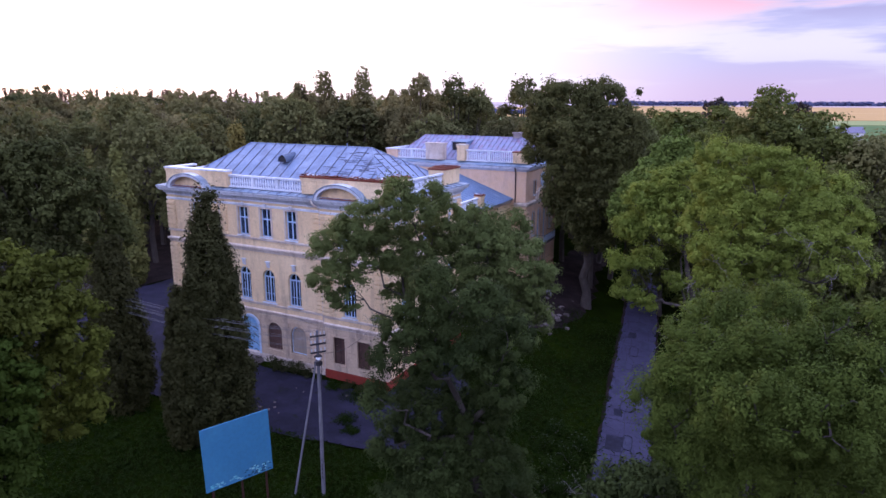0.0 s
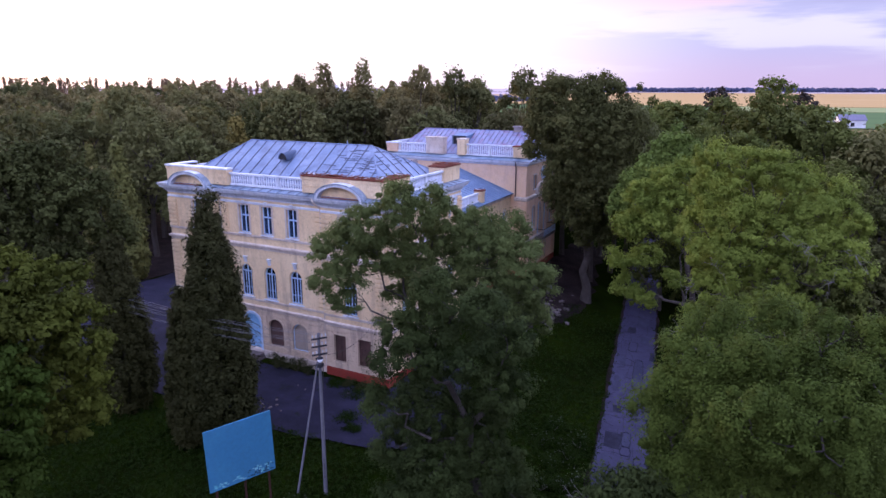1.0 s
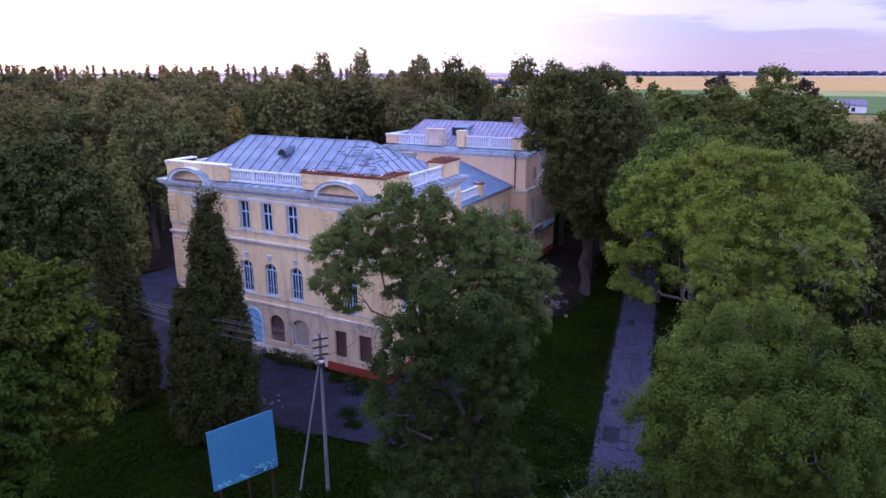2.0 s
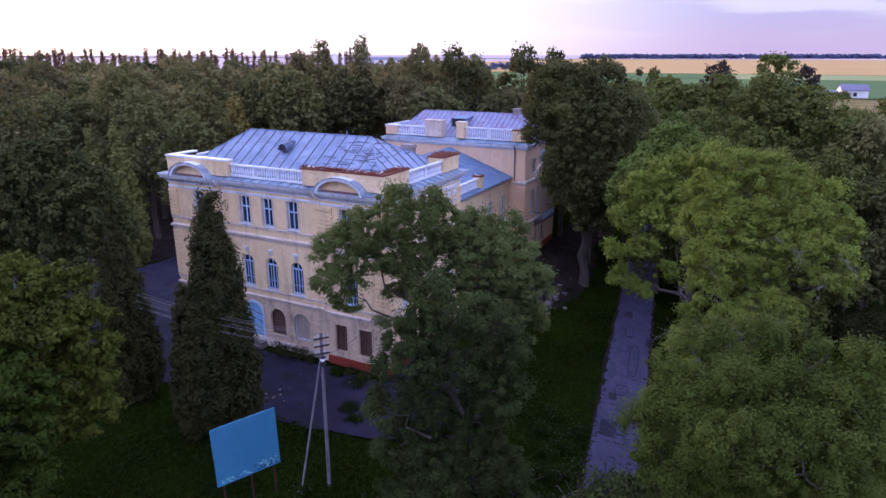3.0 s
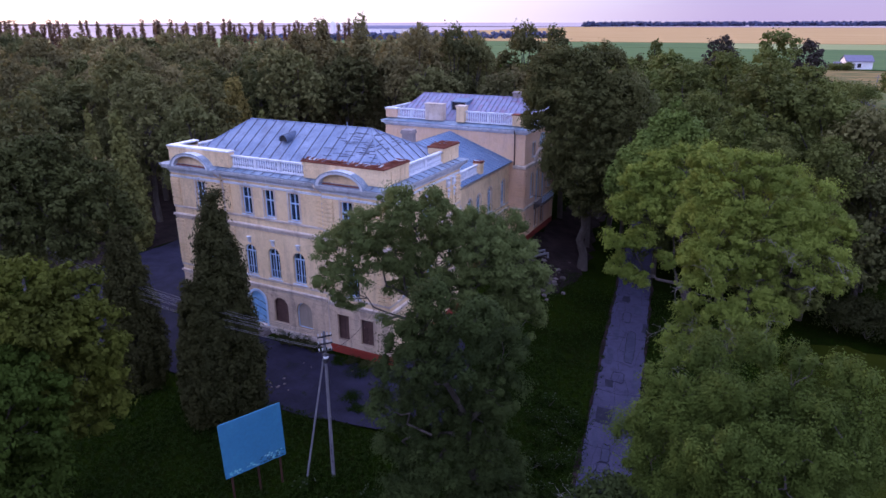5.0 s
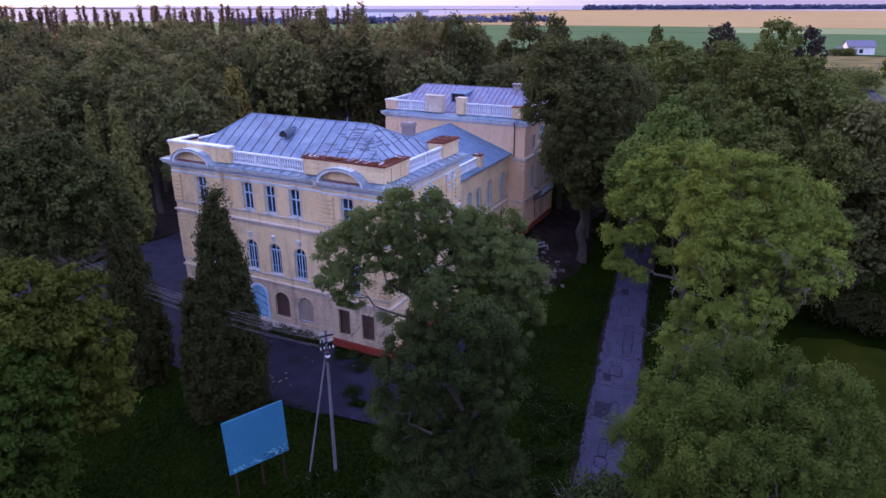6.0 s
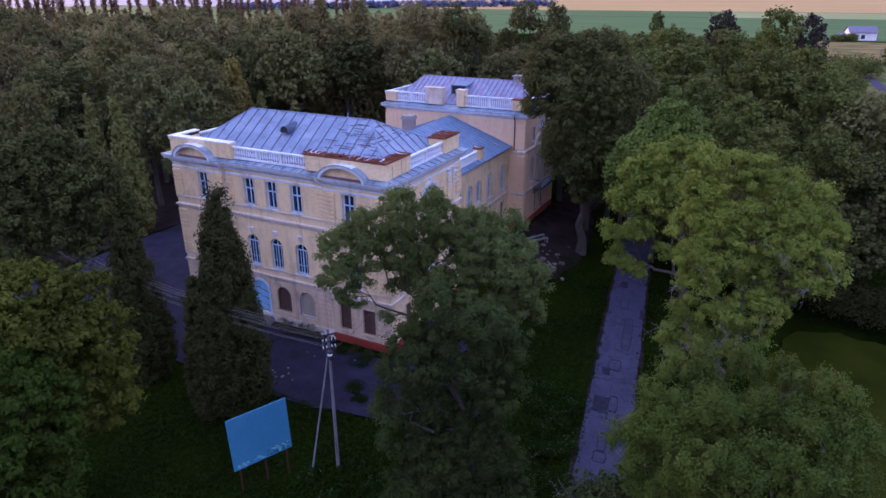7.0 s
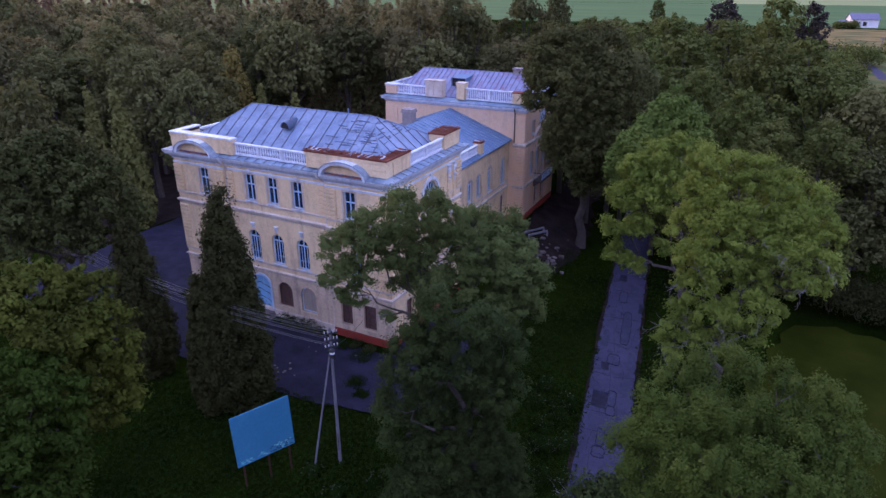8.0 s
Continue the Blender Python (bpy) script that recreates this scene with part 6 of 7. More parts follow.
for i, (x, y, h, r) in enumerate(((-67.4, 89.4, 24.7, 4.6), (-62.2, 93.0, 24.9, 4.2), (-71.4, 88.2, 23.0, 4.4))):
    conifer("spruce", "tall spruce rising above the wood", (x, y), h, r, LEAF_WOOD, 40 + i, 0.40, 44, 26, 0.6)


def wood_variant(name, seed, height, radius, mat, leaf, clumps, per, label, low=0.34):
    """A woodland tree round its own origin, to be copied."""
    rng = np.random.default_rng(seed)
    t = thing(name, label, "tree")
    lobes = []
    for i in range(14):
        f = i / 13
        a = 2.4 * i + rng.uniform(-0.5, 0.5)
        q = radius * 0.64 * math.sqrt(max(0.0, 1 - f ** 4.0)) * (0.72 + 0.28 * min(1, f * 3)) * rng.uniform(0.8, 1.12)
        r = radius * (0.44 - 0.07 * f) * rng.uniform(0.85, 1.15)
        lobes.append((q * math.cos(a), q * math.sin(a), height * (low + (0.92 - low) * f) + rng.uniform(-0.4, 0.4), r))
    cen, rad = clumps_on(lobes, clumps, radius * 0.125, rng, -0.4)
    put("crown", leaf_mesh("crown", cen, rad, per, leaf, mat, rng, shape=0.6, shell=0.25, corners=3, droop=0.4), t)
    bm = bmesh.new()
    tr = limb_path((0, 0, -0.3), (0, 0, height * 0.72), rng, 5, 0.012)
    tube(bm, tr, [radius * 0.085 * (1 - 0.15 * i) for i in range(6)], 5)
    for x, y, z, r in lobes:
        tube(bm, limb_path(tr[2 + int(rng.integers(0, 3))], (x, y, z), rng, 3), [radius * 0.03, radius * 0.024, radius * 0.016, radius * 0.008], 3)
    part("trunk", bm, BARK, t)
    return t


WOOD = "trees of the wood"
fine_v = [wood_variant("park_tree", 90 + i, 18, 5.0, LEAF_LIME, 0.25, 0.85, 58, "broad-leaved park tree with a dense dull green crown", 0.17) for i in range(2)]
park_v = [wood_variant("park_tree", 94, 18, 5.0, LEAF_LIME, 0.36, 0.80, 26, "broad-leaved park tree beyond the lane"), wood_variant("park_tree", 95, 18, 5.0, LEAF_LIME, 0.47, 0.70, 15, "far broad-leaved park tree", 0.45)]
near_v = [wood_variant("woodland_tree", 100 + i, 18, 5.0, m, 0.35, 0.80, 27, "broad-leaved tree of the dark mixed wood") for i, m in enumerate((LEAF_DUSK, LEAF_WOOD, LEAF_DUSK))]
far_v = [wood_variant("woodland_tree", 120 + i, 18, 5.0, m, 0.47, 0.70, 15, "far broad-leaved tree of the wood", 0.55) for i, m in enumerate((LEAF_WOOD, LEAF_DUSK, LEAF_WOOD))]
copper_v = wood_variant("copper_beech", 131, 18, 5.0, LEAF_COPPER, 0.45, 0.70, 20, "dark copper-leaved tree far beyond the lane", 0.45)
taken = []
LONE = ((-64.1, 47.6), (-69.8, 48.3), (-72.0, 73.5), (-57.3, 69.2), (-63.9, 70.1))


def plant(x, y, top, radius, variants, rng):
    v = variants[rng.randrange(len(variants))]
    z = ground_z(x, y)
    m = Matrix.Translation((x, y, z)) @ Matrix.Rotation(rng.uniform(0, 6.28), 4, "Z") @ Matrix.Diagonal((radius / 5.0, radius / 5.0, (top - z) / 18.0, 1))
    ob = copy_thing(v, Matrix.Identity(4))
    ob.matrix_basis = m
    tagged(ob, group=WOOD)
    taken.append((x, y))
    return ob


rng = random.Random(77)
for x, y, top, r in ((-49.9, 90.1, 24.3, 5.2), (-46.2, 95.0, 24.0, 4.8), (-43.9, 98.6, 22.6, 4.4), (-44.5, 84.5, 18.2, 6.0), (-40.4, 110.8, 24.2, 5.8), (-36.6, 116.4, 23.3, 4.8), (-14.2, 74.6, 19.5, 3.6), (-18.4, 75.5, 17.5, 4.0), (-17.5, 82.0, 18.0, 4.6),
                     (-24, 82, 18.5, 4.8), (-30, 92, 19, 5), (-20.5, 88, 18.5, 5)):
    plant(x, y, top, r, near_v, rng)
# front row of the wood, left of and behind the mansion
for x, y, top, r in ((-70, 56, 18.6, 4.8), (-71, 66, 18.0, 5.5), (-62.3, 56, 16.6, 4.0), (-84.5, 58, 17.5, 5.5), (-92, 71, 20.8, 5.5), (-99, 61, 18.5, 5.5), (-80, 76, 19.0, 5.0), (-75, 82, 19.0, 5.0), (-50.5, 29.5, 19.4, 4.2), (-112, 70, 19.0, 5.5), (-105, 84, 20, 5.5)):
    plant(x, y, top, r, near_v, rng)
# the park trees beyond the lane and round the pond's far side
for x, y, top, r in ((-1.1, 74.8, 20.8, 6.3), (4.0, 72.4, 19.4, 5.4), (-11.7, 94.1, 18.6, 6.5), (-23.2, 115.5, 18.2, 6), (-9.2, 124.5, 19.2, 6.5), (-2.3, 131.8, 22.3, 6), 
                     (-21.9, 148.2, 17.7, 7), (0.4, 62.0, 15.8, 4.6), (-2.4, 65.6, 17.4, 4.4), (4.8, 65.4, 15.2, 4.4), (-7.5, 79.5, 17.5, 5), (11.1, 89.2, 14.7, 5), (3.0, 99.8, 18.6, 5.5),
                     (-9.5, 70.5, 13.5, 3.6), (-18, 106, 17, 5), (10.5, 76, 13.5, 4.5), (-2, 112, 17, 5.5)):
    plant(x, y, top, r, fine_v if y < 85 else park_v[:1], rng)
for x, y, top, r in ((-42.2, 251.3, 18.4, 3.2), (-42.7, 164.4, 17.2, 6.5), (-36.6, 171.0, 16.4, 6.5), (27.6, 214, 13.7, 4.5), (-49.1, 183.4, 15.5, 6.5), (-46.0, 199.6, 15.1, 6.5), (-35.2, 181.5, 15.6, 6.5), (-32.9, 197.1, 15.1, 6.5), (-25.8, 188.1, 16.3, 6.5), (-18.5, 180.8, 15.5, 6.5), (-17.8, 199.0, 15.9, 6.5), (-8.9, 166.6, 17.0, 6.5), (-5.5, 186.7, 14.3, 6.5), (9.7, 140, 11.5, 4.5), (-30, 140, 16, 6), (-8, 152, 17, 6), (5, 160, 13, 5.5)):
    plant(x, y, top, r, park_v[1:], rng)
for x, y, top, r in ((7.8, 69.5, 17.6, 5.0), (8.8, 66.4, 13.0, 4.4), (15.5, 69.5, 12, 5)):
    plant(x, y, top, r, near_v[:1], rng)
plant(4.7, 194.8, 20.0, 5.0, [copper_v], rng)
plant(27.6, 152, 12.5, 4.0, [copper_v], rng)
copper_v.matrix_basis = Matrix.Translation((-14.0, 174.3, 0)) @ Matrix.Diagonal((1.0, 1.0, 1.17, 1))
# unseen trees added to the south, to hold low sky light off the facade
for i in range(17):
    plant(-74 + 6.6 * i + rng.uniform(-1.5, 1.5), -14 - rng.uniform(0, 26), rng.uniform(16, 19), rng.uniform(4.5, 6), far_v, rng)

# the wood behind and to the left, a loose scatter thinned where the mansion, yard and lane lie
count = 0
for tries in range(6000):
    cx, cy = rng.uniform(-150, 12), rng.uniform(84, 185)          # across and along the park
    x, y = cx * 0.891 - cy * 0.454, cx * 0.454 + cy * 0.891
    if -64 < x < -10 and y < 84 or x > -25 and y < 175:
        continue
    if cx > -30 and cy < 92 or cx > -24 - (cy - 48) * 0.1 and cy < 60:
        continue
    if cx < -1.05 * cy - 6 or (cx > 0 and cy > 140):
        continue
    if x > -56 and x < -44 and y < 62:
        continue
    if any(math.hypot(x - a * k, y - b * k) < 7.0 for a, b in LONE for k in (1.0, 0.93, 0.86, 0.79, 0.72)):
        continue
    near = cy < 94
    if any((x - a) ** 2 + (y - b) ** 2 < (6.0 if near else 7.2) ** 2 for a, b in taken):
        continue
    top = rng.uniform(17.5, 22.5) if cy > 85 else rng.uniform(15.0, 19.0)
    plant(x, y, top, rng.uniform(4.2, 6.0), near_v if near else far_v, rng)
    count += 1
    if count > 165:
        break
for v, (x, y) in zip(fine_v + park_v + near_v + far_v, ((-33, 101), (-27, 97), (-12, 112), (-26, 172), (-78, 64), (-88, 78), (-56, 100), (-110, 110), (-120, 96), (-95, 130))):
    v.location = (x, y, 0)
    tagged(v, group=WOOD)


def poplar_variant(seed):
    r = np.random.default_rng(seed)
    t = thing("poplar", "thin tall poplar of a far windbreak row", "tree", group="far poplar row")
    cen, rad = [], []
    bm = bmesh.new()
    tube(bm, [(0, 0, -0.3), (0, 0, 12), (0.3, 0, 23)], [0.4, 0.25, 0.05], 5)
    for i in range(34):
        f = (i + 0.5) / 34
        a = r.uniform(0, 6.28)
        q = 1.5 * (1 - abs(f - 0.35)) * r.uniform(0.2, 1)
        z = 5 + 19.5 * f
        cen.append((q * math.cos(a), q * math.sin(a), z))
        rad.append(r.uniform(0.6, 1.2))
        tube(bm, [(0, 0, z - 2.5), (q * math.cos(a), q * math.sin(a), z)], [0.09, 0.03], 4)
    put("crown", leaf_mesh("crown", cen, rad, 26, 0.62, LEAF_POPLAR, r, flat=1.6, droop=-0.5, shape=0.7, corners=3), t)
    part("trunk", bm, BARK, t)
    return t


pv = [poplar_variant(200 + i) for i in range(4)]
k = 0
for i in range(140):
    cx = -300 + i * 1.85 + rng.uniform(-1.2, 1.2)
    cy = 345 + 0.12 * cx + rng.uniform(-5, 5)
    x, y = cx * 0.891 - cy * 0.454, cx * 0.454 + cy * 0.891
    s = rng.uniform(0.86, 1.02)
    if rng.random() < 0.1:
        continue
    ob = pv[i % 4] if k < 4 else copy_thing(pv[i % 4], Matrix.Identity(4))
    if k < 4:
        ob = pv[k]
    ob.matrix_basis = Matrix.Translation((x, y, 0)) @ Matrix.Rotation(rng.uniform(0, 6.28), 4, "Z") @ Matrix.Diagonal((1, 1, s, 1))
    k += 1

# far woods on the horizon: one ragged belt, its haze in the leaf colour
rg = np.random.default_rng(5)
cen, rad = [], []
for i in range(1500):
    cx = rg.uniform(480, 2300)
    cy = 2340 + rg.uniform(-30, 30)
    x, y = cx * 0.891 - cy * 0.454, cx * 0.454 + cy * 0.891
    cen.append((x, y, rg.uniform(2, 12.0)))
    rad.append(rg.uniform(4, 6.5))
put("far_woods", leaf_mesh("far_woods", cen, rad, 40, 6.0, FARWOOD_HAZED, rg, shape=0.8, corners=3))
tagged(scene.objects["far_woods"], "belt of far forest on the horizon, haze painted blue-grey", "woods", kind="stuff")
cen, rad = [], []
for i in range(420):
    cx = rg.uniform(-260, 150)
    cy = 900 + rg.uniform(-20, 20) + 0.3 * cx
    x, y = cx * 0.891 - cy * 0.454, cx * 0.454 + cy * 0.891
    cen.append((x, y, rg.uniform(1, 7)))
    rad.append(rg.uniform(2, 4.5))
put("far_scrub", leaf_mesh("far_scrub", cen, rad, 22, 3.4, FARWOOD_HAZED, rg, shape=0.8))
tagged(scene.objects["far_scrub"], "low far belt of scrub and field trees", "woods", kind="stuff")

# ---------------------------------------------------------------- the pole, its wires and the hoarding
PX, PY = -19.78, 25.0
pole = thing("utility_pole", "weathered concrete utility pole with a raking strut, insulators and a lamp", "utility pole", (PX, PY, ground_z(PX, PY)))
gz = ground_z(PX, PY)
bm = bmesh.new()
rows = [[bm.verts.new((PX + s * a, PY + q * a, z)) for s, q in ((-1, -1), (1, -1), (1, 1), (-1, 1))] for z, a in ((gz - 0.3, 0.078), (5, 0.064), (9.3, 0.05))]
for a, c in zip(rows, rows[1:]):
    for k in range(4):
        bm.faces.new((a[k], a[(k + 1) % 4], c[(k + 1) % 4], c[k]))
bm.faces.new(rows[-1])
post = part("post", bm, CONCRETE, pole)
bm = bmesh.new()
tube(bm, [(PX - 1.12, PY - 1.15, gz - 0.3), (PX - 0.06, PY - 0.08, 7.75)], [0.062, 0.05], 4)
part("strut", bm, CONCRETE, pole)
bm = bmesh.new()
box(bm, PX - 0.16, PX + 0.16, PY - 0.14, PY + 0.14, 7.45, 7.62)
box(bm, PX - 0.15, PX + 0.15, PY - 0.13, PY + 0.13, 7.85, 7.95)
part("clamp", bm, IRON, pole)
arms = []
AX = Vector((0.62, 0.78, 0)).normalized()
for z in (9.05, 8.62, 8.18):
    bm = bmesh.new()
    m = Matrix.Translation((PX, PY, z)) @ Matrix.Rotation(math.atan2(AX.y, AX.x), 4, "Z")
    box(bm, -0.40, 0.40, -0.14, -0.08, -0.04, 0.04, m)
    arm = part("crossarm", bm, IRON, pole)
    for s in (-0.34, -0.15, 0.15, 0.34):
        bm = bmesh.new()
        q = m @ Vector((s, -0.11, 0.04))
        tube(bm, [q, q + Vector((0, 0, 0.10))], [0.014, 0.014], 5)
        lathe(bm, [(0.02, 0.05), (0.045, 0.07), (0.028, 0.10), (0.04, 0.12), (0.036, 0.16), (0.012, 0.18)], q, 8)
        part("insulator", bm, PORCELAIN, arm, "white porcelain insulator")
        arms.append((s, z, q + Vector((0, 0, 0.2))))
bm = bmesh.new()
lq = Vector((PX + 0.30, PY - 0.33, 7.98))
tube(bm, [(PX, PY, 8.15), (PX + 0.15, PY - 0.17, 8.22), lq + Vector((0, 0, 0.18))], [0.03, 0.03, 0.03], 6)
lathe(bm, [(0.05, 0.08), (0.14, 0.10), (0.16, 0.16), (0.05, 0.22)], lq, 10)
lamp = part("lamp", bm, IRON, pole)
bm = bmesh.new()
bmesh.ops.create_uvsphere(bm, u_segments=14, v_segments=8, radius=0.145, matrix=Matrix.Translation(lq + Vector((0, 0, 0.04))))
part("lamp_bowl", bm, LAMPGLASS, lamp, "shiny glass lamp bowl")
for z in (1.0, 1.25, 1.5, 1.75, 2.0):
    bm = bmesh.new()
    box(bm, PX + 0.02, PX + 0.06, PY - 0.089, PY - 0.083, z, z + 0.16)
    part("painted_mark", bm, IRON, pole, "dark stencilled mark, too worn to read")
bm = bmesh.new()
tube(bm, [(PX + 0.12, PY, 8.0), (PX + 0.2, PY + 0.02, 7.3), (PX + 0.15, PY, 6.6), (PX + 0.19, PY, 6.2)], [0.02] * 4, 5)
part("cable", bm, IRON, pole)

# wires run over the thuja to the next pole among the trees
FAR = Vector((-54.5, 29.2, 0))
for i, (s, z, q) in enumerate(arms):
    if s > 0.3 or (z < 8.3 and s > 0):
        continue
    e = FAR + AX * s + Vector((0, 0, z + 0.2))
    pts = [q.lerp(e, t / 24) - Vector((0, 0, 1.25 * 4 * (t / 24) * (1 - t / 24))) for t in range(25)]
    bm = bmesh.new()
    tube(bm, pts, [0.008] * 25, 4)
    tagged(part("overhead_wire", bm, WIRE_MAT, None), "thin bare aluminium overhead wire between poles", "wire", "overhead wires")
q, e = Vector((PX + 0.1, PY, 8.1)), Vector((-24.2, 37.45, 5.4))
pts = [q.lerp(e, t / 16) - Vector((0, 0, 0.7 * 4 * (t / 16) * (1 - t / 16))) for t in range(17)]
bm = bmesh.new()
tube(bm, pts, [0.011] * 17, 4)
tagged(part("service_wire", bm, IRON, None), "dark service wire slung from pole to facade", "wire")
fp = thing("utility_pole", "concrete utility pole hidden among the trees", "utility pole", (FAR.x, FAR.y, 0))
bm = bmesh.new()
tube(bm, [FAR - Vector((0, 0, 0.3)), FAR + Vector((0, 0, 9.5))], [0.14, 0.09], 4)
part("post", bm, CONCRETE, fp)

hoard = thing("billboard", "tilted blank teal-blue hoarding on rusty posts in the grass", "billboard", (-22.7, 21.95, ground_z(-22.7, 21.95)))
BL, BR, TR, TL = Vector((-23.52, 20.5, 1.57)), Vector((-21.80, 23.42, 1.87)), Vector((-21.86, 23.36, 5.25)), Vector((-23.57, 20.42, 4.98))
ex, ez = (BR - BL), (TL - BL)
nn = ex.cross(ez).normalized()


def on_board(u, v, d):
    return BL.lerp(BR, u).lerp(TL.lerp(TR, u), v) + nn * d


def plate(bm, u0, u1, v0, v1, d0, d1):
    vs = [bm.verts.new(on_board(u, v, d)) for u, v, d in ((u0, v0, d0), (u1, v0, d0), (u1, v1, d0), (u0, v1, d0), (u0, v0, d1), (u1, v0, d1), (u1, v1, d1), (u0, v1, d1))]
    for q in ((3, 2, 1, 0), (4, 5, 6, 7), (0, 1, 5, 4), (1, 2, 6, 5), (2, 3, 7, 6), (3, 0, 4, 7)):
        bm.faces.new([vs[i] for i in q])


bm = bmesh.new()
plate(bm, 0.008, 0.992, 0.008, 0.992, 0, 0.03)
part("panel", bm, BOARD_FACE, hoard, "faded teal-blue sheet")
bm = bmesh.new()
for q in ((0, 1, 0, 0.008), (0, 1, 0.992, 1), (0, 0.008, 0, 1), (0.992, 1, 0, 1)):
    plate(bm, *q, -0.04, 0.032)
for v in (0.25, 0.5, 0.75):
    plate(bm, 0.02, 0.98, v, v + 0.02, -0.05, -0.002)
part("frame", bm, BOARD_FACE, hoard)
rng = random.Random(21)
for i in range(46):
    u = rng.random()
    v = rng.uniform(0.015, 0.09) if u < 0.62 else rng.uniform(0.02, 0.15)
    if u < 0.05 or u > 0.93 or (0.5 < u < 0.62):
        continue
    bm = bmesh.new()
    plate(bm, u, min(0.985, u + rng.uniform(0.012, 0.05)), v, v + rng.uniform(0.008, 0.03), 0.0305, 0.034)
    part("paper_scrap", bm, BOARD_DIRT, hoard, "torn scrap of old poster paper")
for i in range(34):
    u, v = rng.uniform(0.55, 0.96), abs(rng.gauss(0.03, 0.07))
    bm = bmesh.new()
    plate(bm, u, min(0.985, u + rng.uniform(0.01, 0.06)), v + 0.01, v + 0.01 + rng.uniform(0.008, 0.03), 0.0302, 0.0325)
    part("grime_patch", bm, BOARD_GRIME, hoard, "dark mildewed patch")
for u in (0.12, 0.55, 0.92):
    p = on_board(u, 0.5, -0.1)
    bm = bmesh.new()
    z = ground_z(p.x, p.y)
    top = on_board(u, 0.95, -0.1)
    tube(bm, [(p.x, p.y, z - 0.2), (top.x, top.y, top.z)], [0.06, 0.06], 8)
    part("post", bm, BOARD_LEG, hoard, "rusty steel post")

# ---------------------------------------------------------------- small things
def shrub(label, at, r, h, mat, seed, leaf=0.2, n=9, per=90, blooms=0):
    rng = np.random.default_rng(seed)
    z = ground_z(*at)
    t = thing("shrub", label, "shrub", (*at, z))
    cen = [(at[0] + rng.uniform(-r, r) * 0.7, at[1] + rng.uniform(-r, r) * 0.7, z + h * rng.uniform(0.25, 0.8)) for _ in range(n)]
    put("foliage", leaf_mesh("foliage", cen, [r * 0.5] * n, per, leaf, mat, rng, flat=0.7), t)
    bm = bmesh.new()
    for i in range(5):
        c = cen[i % n]
        tube(bm, [(at[0], at[1], z - 0.1), c], [0.03, 0.01], 4)
    part("stem", bm, BARK, t)
    if blooms:
        heads = [(at[0] + rng.normal() * r * 0.5, at[1] + rng.normal() * r * 0.5, z + h * rng.uniform(0.8, 1.25)) for _ in range(blooms)]
        tagged(put("flower_heads", leaf_mesh("flower_heads", heads, [0.05] * blooms, 7, 0.05, PETAL, rng, flat=0.4, shape=0.8), t), "small pale flower heads", kind="stuff")


for i, (x, y, r, h) in enumerate(((-33.6, 36.9, 0.7, 0.9), (-32.6, 36.8, 0.8, 0.8), (-31.4, 36.8, 0.8, 0.9), (-30.3, 36.7, 0.7, 0.8), (-26.2, 36.5, 0.6, 0.4), (-25.0, 36.4, 0.6, 0.45), (-38.6, 36.8, 1.0, 1.2), (-40.5, 36.6, 1.1, 1.4))):
    shrub("low weedy shrub at the asphalt yard's edge", (x, y), r, h, LEAF_THUJA, 300 + i, 0.12)
for i, (x, y, r, h) in enumerate(((-11.8, 37.9, 0.75, 0.7), (-10.4, 35.8, 0.85, 0.85), (-9.9, 37.4, 0.95, 1), (-10.3, 33.2, 1.1, 0.7), (-9.2, 33.8, 0.75, 0.85), (-8.5, 34.8, 0.85, 1), (-9.1, 30.9, 0.95, 0.7), (-8.0, 31.5, 1.1, 0.85), (-9.6, 39.1, 0.75, 1), (-11.7, 40.3, 0.85, 0.7), (-10.6, 27.0, 1.1, 0.8), (-18.4, 22.6, 0.6, 0.5), (-20.6, 23.4, 0.5, 0.5), (-16.9, 24.4, 0.6, 0.5))):
    shrub("tall flowering weeds in the rough grass", (x, y), r, h, GRASSBLADE, 330 + i, 0.13, 9, 90, 14)


# bushes added in a dark leaf colour where the trees shadow the bank
for i, (x, y, r, h) in enumerate(((10.2, 63.8, 2.6, 4.6), (13.6, 63.2, 2.8, 5.2), (8.0, 64.2, 2.2, 3.6))):
    shrub("added dense bush on the pond's bank, dark for the trees' shadow", (x, y), r, h, LEAF_THUJA, 370 + i, 0.22, 40, 130)
for i, (x, y, r, h) in enumerate(((19.1, 246, 7, 6.4), (12.5, 216, 6.5, 7.6), (23.6, 243, 5, 5.6), (15.5, 232, 6, 7.0), (27, 399, 4, 3.6), (22.5, 398, 3.5, 3.2), (17, 205, 4, 4.5), (14, 180, 5, 5))):
    shrub("dark rounded thorn bush in the far meadow", (x, y), r, h, LEAF_LIME, 350 + i, 0.8, 26, 60)

